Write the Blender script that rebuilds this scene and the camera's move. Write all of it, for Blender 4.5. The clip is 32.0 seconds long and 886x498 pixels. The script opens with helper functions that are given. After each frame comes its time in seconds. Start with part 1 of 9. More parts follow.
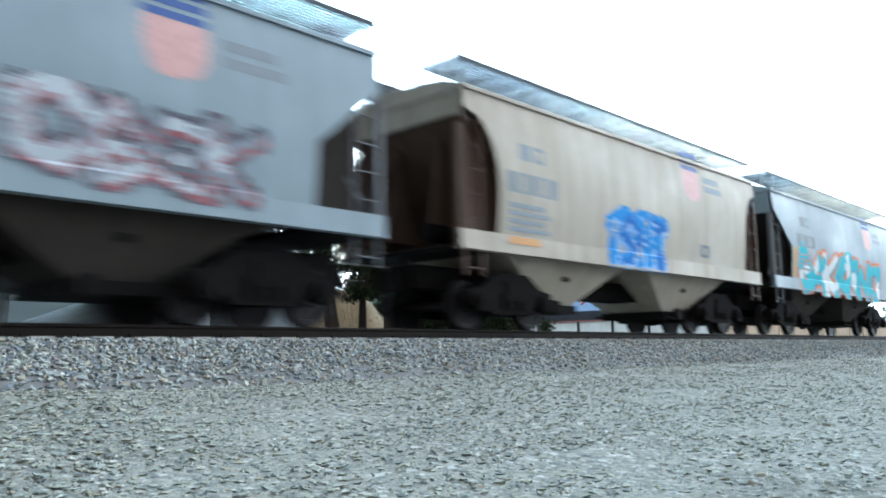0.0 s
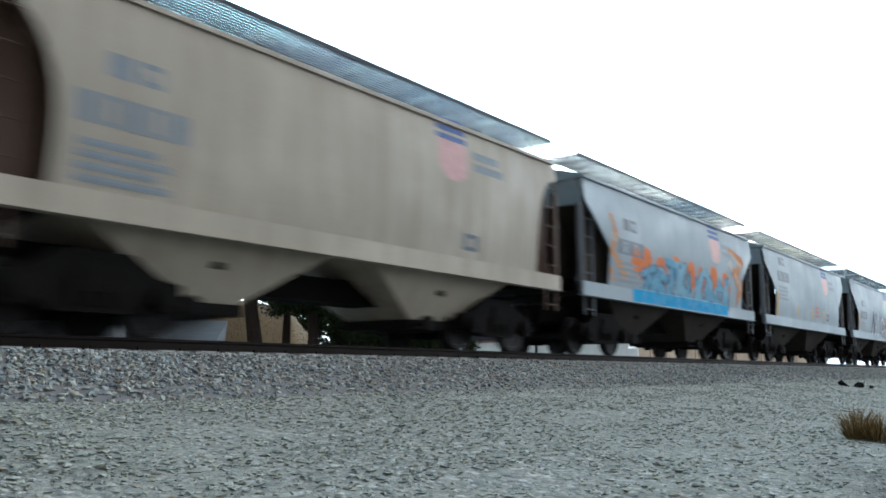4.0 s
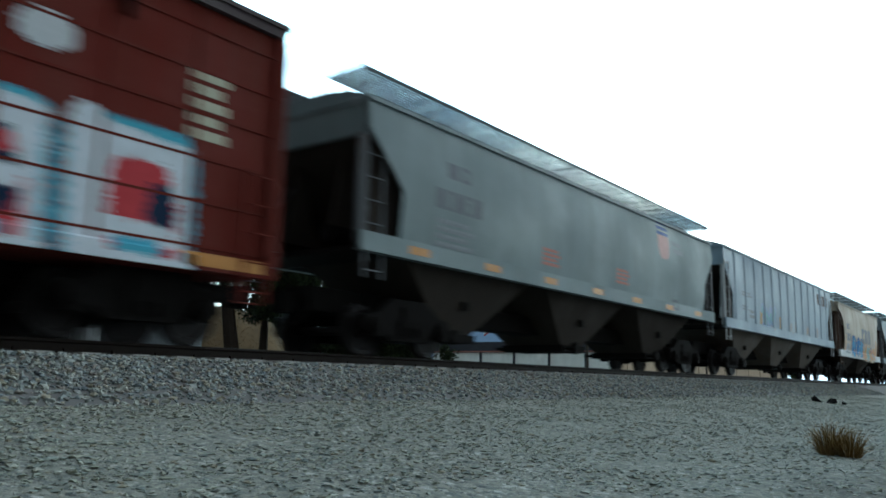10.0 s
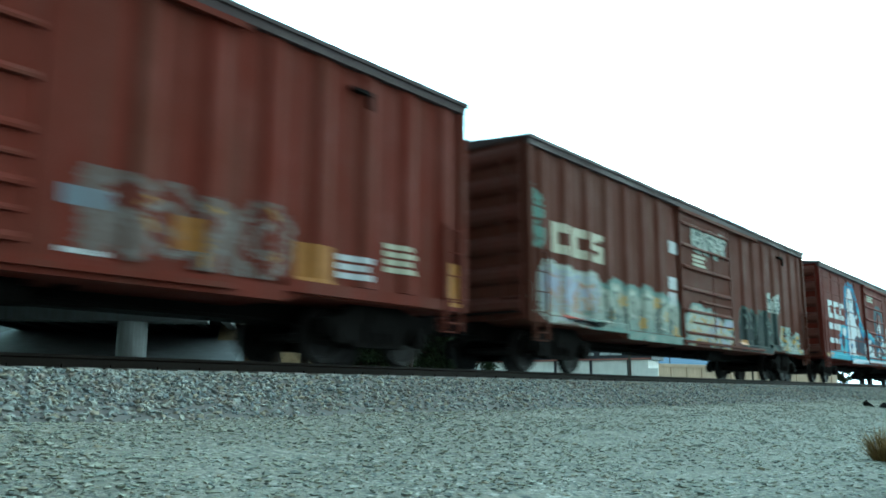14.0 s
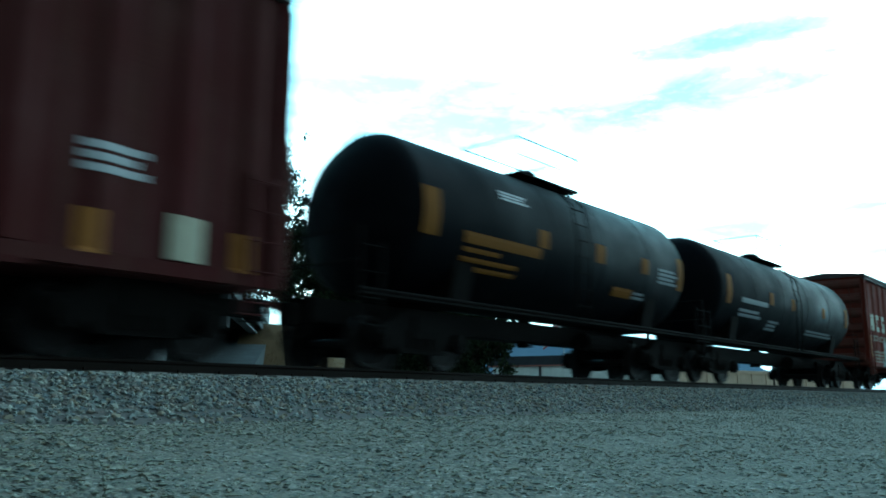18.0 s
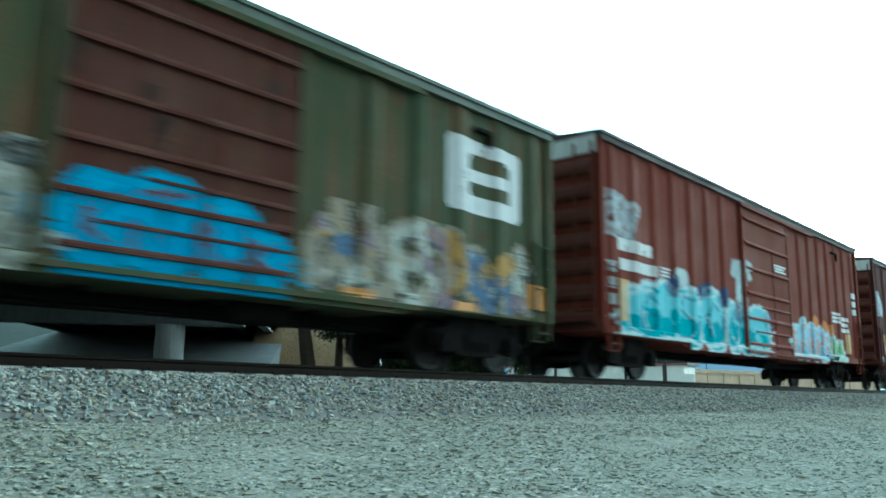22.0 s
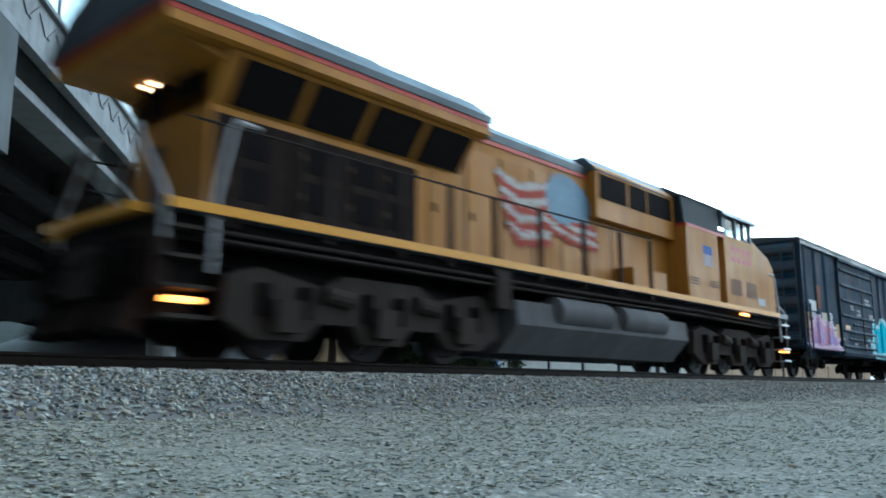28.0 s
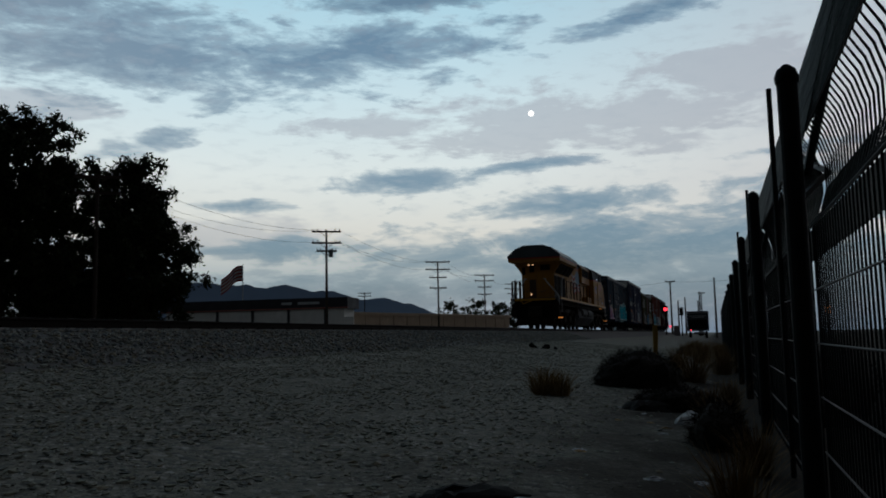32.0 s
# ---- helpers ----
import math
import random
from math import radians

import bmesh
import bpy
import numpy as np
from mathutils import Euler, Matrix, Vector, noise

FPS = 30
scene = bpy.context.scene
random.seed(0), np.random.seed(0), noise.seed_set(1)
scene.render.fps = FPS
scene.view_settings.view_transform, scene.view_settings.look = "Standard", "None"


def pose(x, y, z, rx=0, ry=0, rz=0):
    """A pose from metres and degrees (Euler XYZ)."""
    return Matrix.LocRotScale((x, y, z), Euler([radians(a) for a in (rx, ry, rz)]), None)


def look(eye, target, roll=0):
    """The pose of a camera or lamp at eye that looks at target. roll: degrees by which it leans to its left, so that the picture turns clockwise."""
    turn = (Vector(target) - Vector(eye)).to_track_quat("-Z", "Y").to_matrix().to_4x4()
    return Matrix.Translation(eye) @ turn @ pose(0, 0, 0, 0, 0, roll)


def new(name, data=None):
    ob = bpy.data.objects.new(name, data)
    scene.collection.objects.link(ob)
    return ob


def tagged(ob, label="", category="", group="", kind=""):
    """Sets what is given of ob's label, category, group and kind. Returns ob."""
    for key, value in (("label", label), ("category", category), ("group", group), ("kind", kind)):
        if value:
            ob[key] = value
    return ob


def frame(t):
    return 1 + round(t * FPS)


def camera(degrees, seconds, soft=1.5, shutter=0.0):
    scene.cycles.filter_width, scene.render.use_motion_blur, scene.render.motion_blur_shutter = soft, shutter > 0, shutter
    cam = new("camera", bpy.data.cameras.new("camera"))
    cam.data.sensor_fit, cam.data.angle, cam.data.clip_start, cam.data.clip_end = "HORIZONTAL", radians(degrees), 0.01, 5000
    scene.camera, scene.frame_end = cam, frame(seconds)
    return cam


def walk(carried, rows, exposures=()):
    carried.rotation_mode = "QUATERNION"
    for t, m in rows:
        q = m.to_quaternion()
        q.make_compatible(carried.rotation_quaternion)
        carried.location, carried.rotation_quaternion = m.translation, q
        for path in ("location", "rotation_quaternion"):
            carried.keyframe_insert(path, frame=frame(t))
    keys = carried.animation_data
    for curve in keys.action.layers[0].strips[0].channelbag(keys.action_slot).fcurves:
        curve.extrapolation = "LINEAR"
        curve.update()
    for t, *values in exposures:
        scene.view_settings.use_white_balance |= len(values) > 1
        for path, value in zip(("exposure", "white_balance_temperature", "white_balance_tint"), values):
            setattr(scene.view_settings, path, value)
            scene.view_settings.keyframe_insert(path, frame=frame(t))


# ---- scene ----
cam = camera(57.5, 32.0, soft=1.75, shutter=0.75)

# seconds, tilt, lean and heading of the hand-held camera, which stays on one spot
PATH = [
    (0, 97.41, 0.92, 43.62), (0.5, 98.28, 0.95, 43.13), (1, 98.75, 1.44, 42.68), (1.5, 98.77, 1.27, 42.05),
    (2, 98.53, 1.26, 40.99), (2.5, 98.36, 0.80, 40.09), (3, 98.07, 0.77, 39.76), (3.5, 98.56, 0.29, 38.77),
    (5.5, 98.78, -0.52, 37.95), (6, 99.19, -0.53, 37.59), (6.5, 99.05, -0.87, 37.39), (7, 99.01, -1.04, 37.18),
    (7.5, 99.03, -0.90, 37.32), (8, 99.28, -0.90, 37.14), (8.5, 99.04, -1.07, 37.03), (9, 99.12, -1.22, 37.10),
    (9.5, 99.38, -1.29, 37.09), (10, 99.31, -1.09, 36.73), (10.5, 99.26, -1.23, 36.48), (11, 99.21, -1.42, 36.89),
    (11.5, 99.06, -1.35, 38.22), (12, 99.79, -1.00, 39.05), (12.5, 100.03, -0.01, 40.14), (13, 99.74, -0.05, 39.82),
    (13.5, 99.68, 0.24, 39.94), (14, 100.01, -0.17, 39.61), (14.5, 99.71, -0.30, 39.81), (15, 99.89, -0.40, 40.01),
    (15.5, 99.92, -0.40, 40.22), (17.5, 100.42, -0.71, 40.91), (18, 100.30, -0.39, 40.89), (18.5, 100.16, -0.71, 40.91),
    (19, 100.54, -0.85, 40.94), (19.5, 100.56, -0.78, 41.02), (20, 100.51, -0.66, 40.91), (20.5, 100.39, -0.78, 41.13),
    (21, 100.30, -0.77, 41.78), (21.5, 100.15, -0.83, 42.38), (22, 100.28, -0.63, 41.94), (22.5, 100.51, -0.24, 41.49),
    (23, 100.15, -0.02, 42.39), (23.5, 100.19, -0.36, 42.65), (24, 100.27, -0.18, 42.61), (24.5, 100.17, -0.14, 42.29),
    (25, 100.22, 0.25, 42.54), (25.5, 100.46, -0.16, 42.96), (26, 100.56, 0.00, 43.72), (26.5, 99.98, 0.46, 43.51),
    (28.5, 100.01, -0.60, 39.30), (29, 99.86, -1.11, 36.18), (29.5, 98.70, -0.89, 32.64), (30, 97.03, -0.48, 26.85),
    (30.5, 95.59, 0.29, 23.66), (31, 97.57, 0.38, 19.86), (31.5, 96.43, 1.02, 19.37), (32, 96.27, 1.16, 18.58),
]
EYE = (0.0, 0.0, 0.75)
walk(cam, [(t, pose(*EYE, rx, ry, rz)) for t, rx, ry, rz in PATH], exposures=[(0.0, 3.55, 5550, 3), (1.0, 3.4, 5600, 4), (2.0, 3.15, 5750, 5), (3.5, 2.95, 5750, 5), (5.5, 2.5, 5700, 4), (7.5, 2.33, 5700, 4), (9.5, 2.1, 5650, -1),
    (11.0, 2.15, 5300, -15), (12.0, 2.65, 5200, -21), (13.0, 2.9, 5150, -23), (15.0, 3.1, 5150, -27), (17.5, 1.93, 4650, -30), (18.2, 1.75, 4520, -29), (18.8, 2.75, 4950, -29),
    (19.5, 3.15, 5050, -31), (21.0, 3.15, 5100, -29), (23.0, 3.35, 5250, -19), (25.0, 3.7, 5400, -4), (26.0, 3.47, 5450, 3), (26.5, 3.37, 5550, 5), (28.5, 2.55, 5050, -4),
    (28.75, 2.25, 4850, -6), (29.0, 1.1, 4450, -14), (29.25, 0.1, 4850, -6), (29.5, -0.42, 5400, 4), (30.0, -0.85, 5900, 9), (32.0, -1.1, 6000, 9)])

# ---- light: the sky just after sunset, with broken cloud ----
world = bpy.data.worlds.new("dusk_sky")
scene.world = world
world.use_nodes = True


def nd(nt, kind, ins=None):
    n = nt.nodes.new(kind)
    for a, b in (ins or {}).items():
        n.inputs[a].default_value = b
    return n


def ramp(nt, fac, stops, interp="LINEAR"):
    n = nt.nodes.new("ShaderNodeValToRGB")
    e = n.color_ramp
    e.interpolation = interp
    while len(e.elements) < len(stops):
        e.elements.new(0.5)
    for el, (p, c) in zip(e.elements, stops):
        el.position = p
        el.color = (*c, 1) if len(c) == 3 else c
    nt.links.new(fac, n.inputs[0])
    return n.outputs[0]


def mixc(nt, fac, a, b, blend="MIX"):
    n = nt.nodes.new("ShaderNodeMix")
    n.data_type, n.blend_type = "RGBA", blend
    for sock, val in ((0, fac), (6, a), (7, b)):
        if isinstance(val, bpy.types.NodeSocket):
            nt.links.new(val, n.inputs[sock])
        elif sock == 0:
            n.inputs[0].default_value = val
        else:
            n.inputs[sock].default_value = (*val, 1)
    return n.outputs[2]


def math_node(nt, op, a, b=0.0):
    n = nt.nodes.new("ShaderNodeMath")
    n.operation = op
    for i, val in enumerate((a, b)):
        if isinstance(val, bpy.types.NodeSocket):
            nt.links.new(val, n.inputs[i])
        else:
            n.inputs[i].default_value = val
    return n.outputs[0]


# cloud streaks as (bearing, height, half length, half depth, tilt), all in degrees
STREAKS = [(41, 19.3, 15, 3.0, -3), (25, 19.8, 13, 2.2, 7), (48, 21.6, 9, 1.3, 0), (20, 23.4, 8, 0.9, 3), (39, 13.3, 3.4, 0.9, 12), (46.5, 13.8, 2.4, 0.8, 5), (21, 11.2, 6, 0.85, 5), (12, 12.0, 5, 0.45, 4),
           (10, 9.1, 8.5, 1.1, 4), (33.5, 9.3, 4, 0.5, 2), (5, 5.8, 18, 3.4, 1), (29, 6.2, 10, 1.0, 0), (28, 3.2, 22, 1.6, 0), (0, 3.0, 24, 2.4, 0), (-8, 9.0, 9, 1.6, 3), (62, 17, 9, 1.6, -4), (75, 10, 12, 1.4, -2),
           (60, 6, 14, 0.9, 2), (-30, 16, 14, 2.2, 2), (-4, 2.2, 25, 4.4, 1), (4, 21.5, 7, 0.8, 8), (-5, 11.8, 4, 0.5, 2)]
VEILS = [(8, 14.8, 13, 2.6, 3), (-4, 17.5, 9, 2.0, 0), (24, 14.9, 6, 0.9, 0), (34, 7.0, 8, 1.6, 0), (50, 15, 9, 1.2, 0)]


def build_sky():
    nt = world.node_tree
    bg = nt.nodes["Background"]
    sky = nd(nt, "ShaderNodeTexSky")
    sky.sky_type, sky.sun_disc, sky.sun_elevation, sky.sun_rotation = "NISHITA", False, radians(3), radians(146)
    co = nd(nt, "ShaderNodeTexCoord")
    sep = nd(nt, "ShaderNodeSeparateXYZ")
    nt.links.new(co.outputs["Generated"], sep.inputs[0])
    up = math_node(nt, "MAXIMUM", sep.outputs[2], 0.0)
    # bearing and height in degrees
    az = math_node(nt, "MULTIPLY", math_node(nt, "ARCTAN2", math_node(nt, "MULTIPLY", sep.outputs[0], -1.0), sep.outputs[1]), 57.296)
    el = math_node(nt, "MULTIPLY", math_node(nt, "ARCSINE", sep.outputs[2]), 57.296)
    com = nd(nt, "ShaderNodeCombineXYZ")
    nt.links.new(az, com.inputs[0])
    nt.links.new(el, com.inputs[1])
    mp = nd(nt, "ShaderNodeMapping", ins={"Scale": (0.15, 0.46, 1), "Rotation": (0, 0, radians(-4))})
    nt.links.new(com.outputs[0], mp.inputs[0])
    big = nd(nt, "ShaderNodeTexNoise", ins={"Scale": 1.0, "Detail": 9.0, "Roughness": 0.62, "Distortion": 0.5})
    nt.links.new(mp.outputs[0], big.inputs[0])
    fine = nd(nt, "ShaderNodeTexNoise", ins={"Scale": 3.4, "Detail": 6.0, "Roughness": 0.6})
    nt.links.new(mp.outputs[0], fine.inputs[0])

    def field(rows):
        out = None
        for a0, e0, la, le, tilt in rows:
            # bearings grow to the left, so a streak that rises to the right leans the other way
            m = nd(nt, "ShaderNodeMapping", ins={"Location": (a0, e0, 0), "Rotation": (0, 0, radians(-tilt)), "Scale": (la, le, 1)})
            m.vector_type = "TEXTURE"
            nt.links.new(com.outputs[0], m.inputs[0])
            ln = nd(nt, "ShaderNodeVectorMath")
            ln.operation = "LENGTH"
            nt.links.new(m.outputs[0], ln.inputs[0])
            out = ln.outputs["Value"] if out is None else math_node(nt, "MINIMUM", out, ln.outputs["Value"])
        return out
    ragged = math_node(nt, "ADD", math_node(nt, "MULTIPLY", big.outputs[0], 3.0), math_node(nt, "MULTIPLY", fine.outputs[0], 1.5))
    cover = math_node(nt, "SUBTRACT", math_node(nt, "ADD", ragged, -1.08), field(STREAKS))
    veil = math_node(nt, "SUBTRACT", math_node(nt, "ADD", ragged, -1.08), field(VEILS))
    base = ramp(nt, up, [(0.0, (0.32, 0.43, 0.55)), (0.07, (0.47, 0.56, 0.63)), (0.125, (1.06, 0.98, 0.87)), (0.2, (1.16, 1.17, 1.08)), (0.29, (0.98, 1.15, 1.15)), (0.40, (0.68, 1.00, 1.10)), (0.56, (0.18, 0.25, 0.30)), (1.0, (0.10, 0.135, 0.16))])
    dark = ramp(nt, up, [(0.0, (0.21, 0.31, 0.41)), (0.12, (0.21, 0.33, 0.45)), (0.2, (0.28, 0.40, 0.51)), (0.36, (0.21, 0.34, 0.47)), (0.56, (0.09, 0.14, 0.18)), (1.0, (0.055, 0.085, 0.105))])
    haze = ramp(nt, math_node(nt, "DIVIDE", az, 100.0), [(0.30, (0, 0, 0)), (0.55, (0.7, 0.7, 0.7))])
    dark = mixc(nt, haze, dark, (0.42, 0.47, 0.52))
    # pinkish towards the right, whiter to the left
    rosy = ramp(nt, math_node(nt, "DIVIDE", math_node(nt, "ADD", az, 20.0), 60.0), [(0.1, (0.55, 0.55, 0.55)), (0.6, (0, 0, 0))])
    rosy = math_node(nt, "MULTIPLY", rosy, ramp(nt, up, [(0.09, (0, 0, 0)), (0.18, (1.2, 1.2, 1.2))]))
    base = mixc(nt, rosy, base, (0.80, 0.70, 0.69))
    soft = ramp(nt, veil, [(0.05, (0, 0, 0)), (0.5, (0.62, 0.62, 0.62))])
    col = mixc(nt, soft, base, (0.60, 0.59, 0.63))
    thick = ramp(nt, cover, [(-0.0, (0, 0, 0)), (0.22, (0.30, 0.30, 0.30)), (0.50, (0.72, 0.72, 0.72)), (0.95, (1, 1, 1))])
    col = mixc(nt, thick, col, dark)
    # light edges and streaks inside the clouds
    col = mixc(nt, ramp(nt, fine.outputs[0], [(0.50, (0, 0, 0)), (0.72, (0.30, 0.30, 0.30))]), col, (0.62, 0.66, 0.70))
    col = mixc(nt, 0.05, col, sky.outputs[0])
    # the side away from the afterglow is dimmer
    ahead = math_node(nt, "ADD", math_node(nt, "MULTIPLY", sep.outputs[0], -0.27), math_node(nt, "MULTIPLY", sep.outputs[1], 0.42))
    col = mixc(nt, 1.0, col, ramp(nt, math_node(nt, "ADD", ahead, 0.5), [(0.05, (0.02, 0.02, 0.022)), (0.4, (0.12, 0.12, 0.125)), (0.6, (0.45, 0.45, 0.46)), (0.75, (1, 1, 1))]), "MULTIPLY")
    nt.links.new(col, bg.inputs[0])
    bg.inputs[1].default_value = 1.35


build_sky()
sun = new("sun", bpy.data.lights.new("sun", "SUN"))
sun.data.energy, sun.data.angle, sun.data.color = 0.05, radians(35), (1.0, 0.93, 0.86)
sun.matrix_world = look((40, -60, 30), (-8, 12, 0))


# ---- materials ----
def material(name):
    m = bpy.data.materials.new(name)
    m.use_nodes = True
    nt = m.node_tree
    return m, nt, nt.nodes["Principled BSDF"]


def coords(nt, scale, spread=60.0):
    co = nd(nt, "ShaderNodeTexCoord")
    info = nd(nt, "ShaderNodeObjectInfo")
    mp = nd(nt, "ShaderNodeMapping", ins={"Scale": scale})
    add = nd(nt, "ShaderNodeVectorMath")
    add.operation = "ADD"
    nt.links.new(co.outputs["Object"], add.inputs[0])
    nt.links.new(math_node(nt, "MULTIPLY", info.outputs["Random"], spread), add.inputs[1])
    nt.links.new(add.outputs[0], mp.inputs[0])
    return mp.outputs[0]


def noise_tex(nt, vec, scale, detail=4.0, rough=0.55):
    n = nd(nt, "ShaderNodeTexNoise", ins={"Scale": scale, "Detail": detail, "Roughness": rough})
    nt.links.new(vec, n.inputs[0])
    return n.outputs[0]


def bump(nt, bsdf, height, strength, dist):
    n = nd(nt, "ShaderNodeBump", ins={"Strength": strength, "Distance": dist})
    nt.links.new(height, n.inputs["Height"])
    nt.links.new(n.outputs[0], bsdf.inputs["Normal"])


def dim(c, k):
    return tuple(v * k for v in c)


def paint(name, col, rough=0.55, grime=0.45, rust=0.0, metal=0.0, spread=60.0, dirt=(0.055, 0.046, 0.038), gloss=0.2):
    """Weathered paint on steel: streaks that run down, road dirt, specks of rust."""
    m, nt, b = material(name)
    streak = noise_tex(nt, coords(nt, (2.2, 2.2, 0.22), spread), 1.6, 5)
    patch = noise_tex(nt, coords(nt, (0.5, 0.5, 0.6), spread), 1.4, 4)
    speck = noise_tex(nt, coords(nt, (1, 1, 1), spread), 26.0, 3)
    c = mixc(nt, ramp(nt, streak, [(0.38, (0, 0, 0)), (0.72, (grime, grime, grime))]), col, dim(dirt, 1.0))
    c = mixc(nt, ramp(nt, patch, [(0.35, (0, 0, 0)), (0.7, (0.3, 0.3, 0.3))]), c, dim(col, 0.62))
    c = mixc(nt, ramp(nt, patch, [(0.25, (0.22, 0.22, 0.22)), (0.45, (0, 0, 0))]), c, tuple(min(1, v * 1.25 + 0.015) for v in col))
    if rust:
        r = ramp(nt, math_node(nt, "ADD", math_node(nt, "MULTIPLY", streak, 0.6), math_node(nt, "MULTIPLY", speck, 0.4)), [(0.52, (0, 0, 0)), (0.62, (rust, rust, rust))])
        c = mixc(nt, r, c, (0.13, 0.055, 0.03))
    nt.links.new(c, b.inputs["Base Color"])
    nt.links.new(ramp(nt, patch, [(0.3, (rough - 0.12,) * 3), (0.7, (min(1, rough + 0.15),) * 3)]), b.inputs["Roughness"])
    b.inputs["Metallic"].default_value = metal
    b.inputs["Specular IOR Level"].default_value = gloss
    bump(nt, b, speck, 0.25, 0.01)
    return m


def plain(name, col, rough=0.6, metal=0.0, vary=0.3, scale=8.0, gloss=0.2):
    m, nt, b = material(name)
    n = noise_tex(nt, coords(nt, (1, 1, 1)), scale, 4)
    f = noise_tex(nt, coords(nt, (1, 1, 1)), scale * 9, 3)
    c = mixc(nt, ramp(nt, n, [(0.3, (0, 0, 0)), (0.7, (vary,) * 3)]), col, dim(col, 0.45))
    nt.links.new(c, b.inputs["Base Color"])
    b.inputs["Roughness"].default_value, b.inputs["Metallic"].default_value = rough, metal
    b.inputs["Specular IOR Level"].default_value = gloss
    bump(nt, b, f, 0.3, 0.01)
    return m


def glow(name, col, power):
    m, nt, b = material(name)
    b.inputs["Base Color"].default_value = (*col, 1)
    b.inputs["Emission Color"].default_value = (*col, 1)
    b.inputs["Emission Strength"].default_value = power
    return m


def stone_material(name, cols, rough=0.9):
    """Broken stone: each piece one of several tints."""
    m, nt, b = material(name)
    geo = nd(nt, "ShaderNodeNewGeometry")
    c = ramp(nt, geo.outputs["Random Per Island"], [(i / len(cols), k) for i, k in enumerate(cols)], "CONSTANT" if len(cols) > 2 else "LINEAR")
    n = noise_tex(nt, coords(nt, (1, 1, 1)), 60.0, 3)
    c = mixc(nt, ramp(nt, n, [(0.3, (0, 0, 0)), (0.75, (0.22, 0.22, 0.22))]), c, (0.09, 0.088, 0.08))
    nt.links.new(c, b.inputs["Base Color"])
    b.inputs["Roughness"].default_value = rough
    b.inputs["Specular IOR Level"].default_value = 0.1
    bump(nt, b, n, 0.4, 0.005)
    return m


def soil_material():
    """Pale dirt with fine gravel; dark brown past a ragged edge along the fence."""
    m, nt, b = material("dirt_and_fine_gravel")
    co = nd(nt, "ShaderNodeTexCoord")
    v = co.outputs["Object"]
    wide = noise_tex(nt, v, 0.35, 4)
    mid = noise_tex(nt, v, 3.0, 6)
    cells = []
    for scale in (46.0, 22.0):
        vor = nd(nt, "ShaderNodeTexVoronoi", ins={"Scale": scale, "Randomness": 1.0})
        nt.links.new(v, vor.inputs["Vector"])
        one = nd(nt, "ShaderNodeSeparateXYZ")
        nt.links.new(vor.outputs["Color"], one.inputs[0])
        cells.append((vor, one.outputs[0]))
    grain = noise_tex(nt, v, 90.0, 3)
    stops = [(0.02, (0.065, 0.074, 0.08)), (0.15, (0.125, 0.136, 0.13)), (0.32, (0.20, 0.199, 0.17)), (0.72, (0.252, 0.245, 0.203)), (0.88, (0.307, 0.298, 0.255)), (0.97, (0.47, 0.465, 0.42))]
    c = ramp(nt, cells[0][1], stops)
    c2 = ramp(nt, cells[1][1], stops)
    c = mixc(nt, ramp(nt, mid, [(0.42, (0, 0, 0)), (0.58, (0.8, 0.8, 0.8))]), c, c2)
    c = mixc(nt, ramp(nt, wide, [(0.4, (0, 0, 0)), (0.65, (0.35, 0.35, 0.35))]), c, (0.225, 0.225, 0.19))
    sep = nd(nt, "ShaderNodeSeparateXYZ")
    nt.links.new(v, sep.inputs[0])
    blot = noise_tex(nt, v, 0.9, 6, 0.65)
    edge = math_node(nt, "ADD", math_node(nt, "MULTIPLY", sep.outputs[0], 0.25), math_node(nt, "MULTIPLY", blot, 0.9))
    fence_dark = ramp(nt, edge, [(0.05, (0, 0, 0)), (0.42, (0.93, 0.93, 0.93))])
    c = mixc(nt, fence_dark, c, mixc(nt, mid, (0.022, 0.018, 0.015), (0.05, 0.042, 0.035)))
    nt.links.new(c, b.inputs["Base Color"])
    b.inputs["Roughness"].default_value = 0.95
    b.inputs["Specular IOR Level"].default_value = 0.05
    h = math_node(nt, "ADD", math_node(nt, "MULTIPLY", cells[1][0].outputs["Distance"], -0.8), grain)
    bump(nt, b, h, 0.8, 0.012)
    return m


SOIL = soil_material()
BALLAST = stone_material("ballast_stone", [(0.258, 0.289, 0.273), (0.193, 0.224, 0.232), (0.338, 0.354, 0.306), (0.282, 0.263, 0.228), (0.233, 0.263, 0.248), (0.137, 0.159, 0.170), (0.386, 0.406, 0.355), (0.314, 0.293, 0.223), (0.282, 0.306, 0.285), (0.177, 0.172, 0.161), (0.307, 0.332, 0.310)])
BALLAST_BED = stone_material("ballast_bed", [(0.125, 0.122, 0.12), (0.15, 0.146, 0.14)])
GRAVEL = stone_material("gravel_stone", [(0.273, 0.291, 0.233), (0.311, 0.321, 0.257), (0.224, 0.248, 0.216), (0.343, 0.350, 0.280), (0.152, 0.170, 0.161), (0.288, 0.296, 0.228), (0.398, 0.410, 0.345), (0.261, 0.239, 0.173), (0.251, 0.277, 0.243), (0.185, 0.202, 0.179), (0.300, 0.310, 0.248)])
STEEL = plain("dark_rail_steel", (0.016, 0.012, 0.010), 0.75, 0.1, gloss=0.08)
BLACK = plain("black_running_gear", (0.010, 0.009, 0.0085), 0.85, 0.0, 0.5, gloss=0.03)
WHEEL = plain("wheel_steel", (0.018, 0.016, 0.016), 0.6, 0.2, gloss=0.08)
TIE = plain("pale_concrete_tie", (0.40, 0.395, 0.37), 0.9)
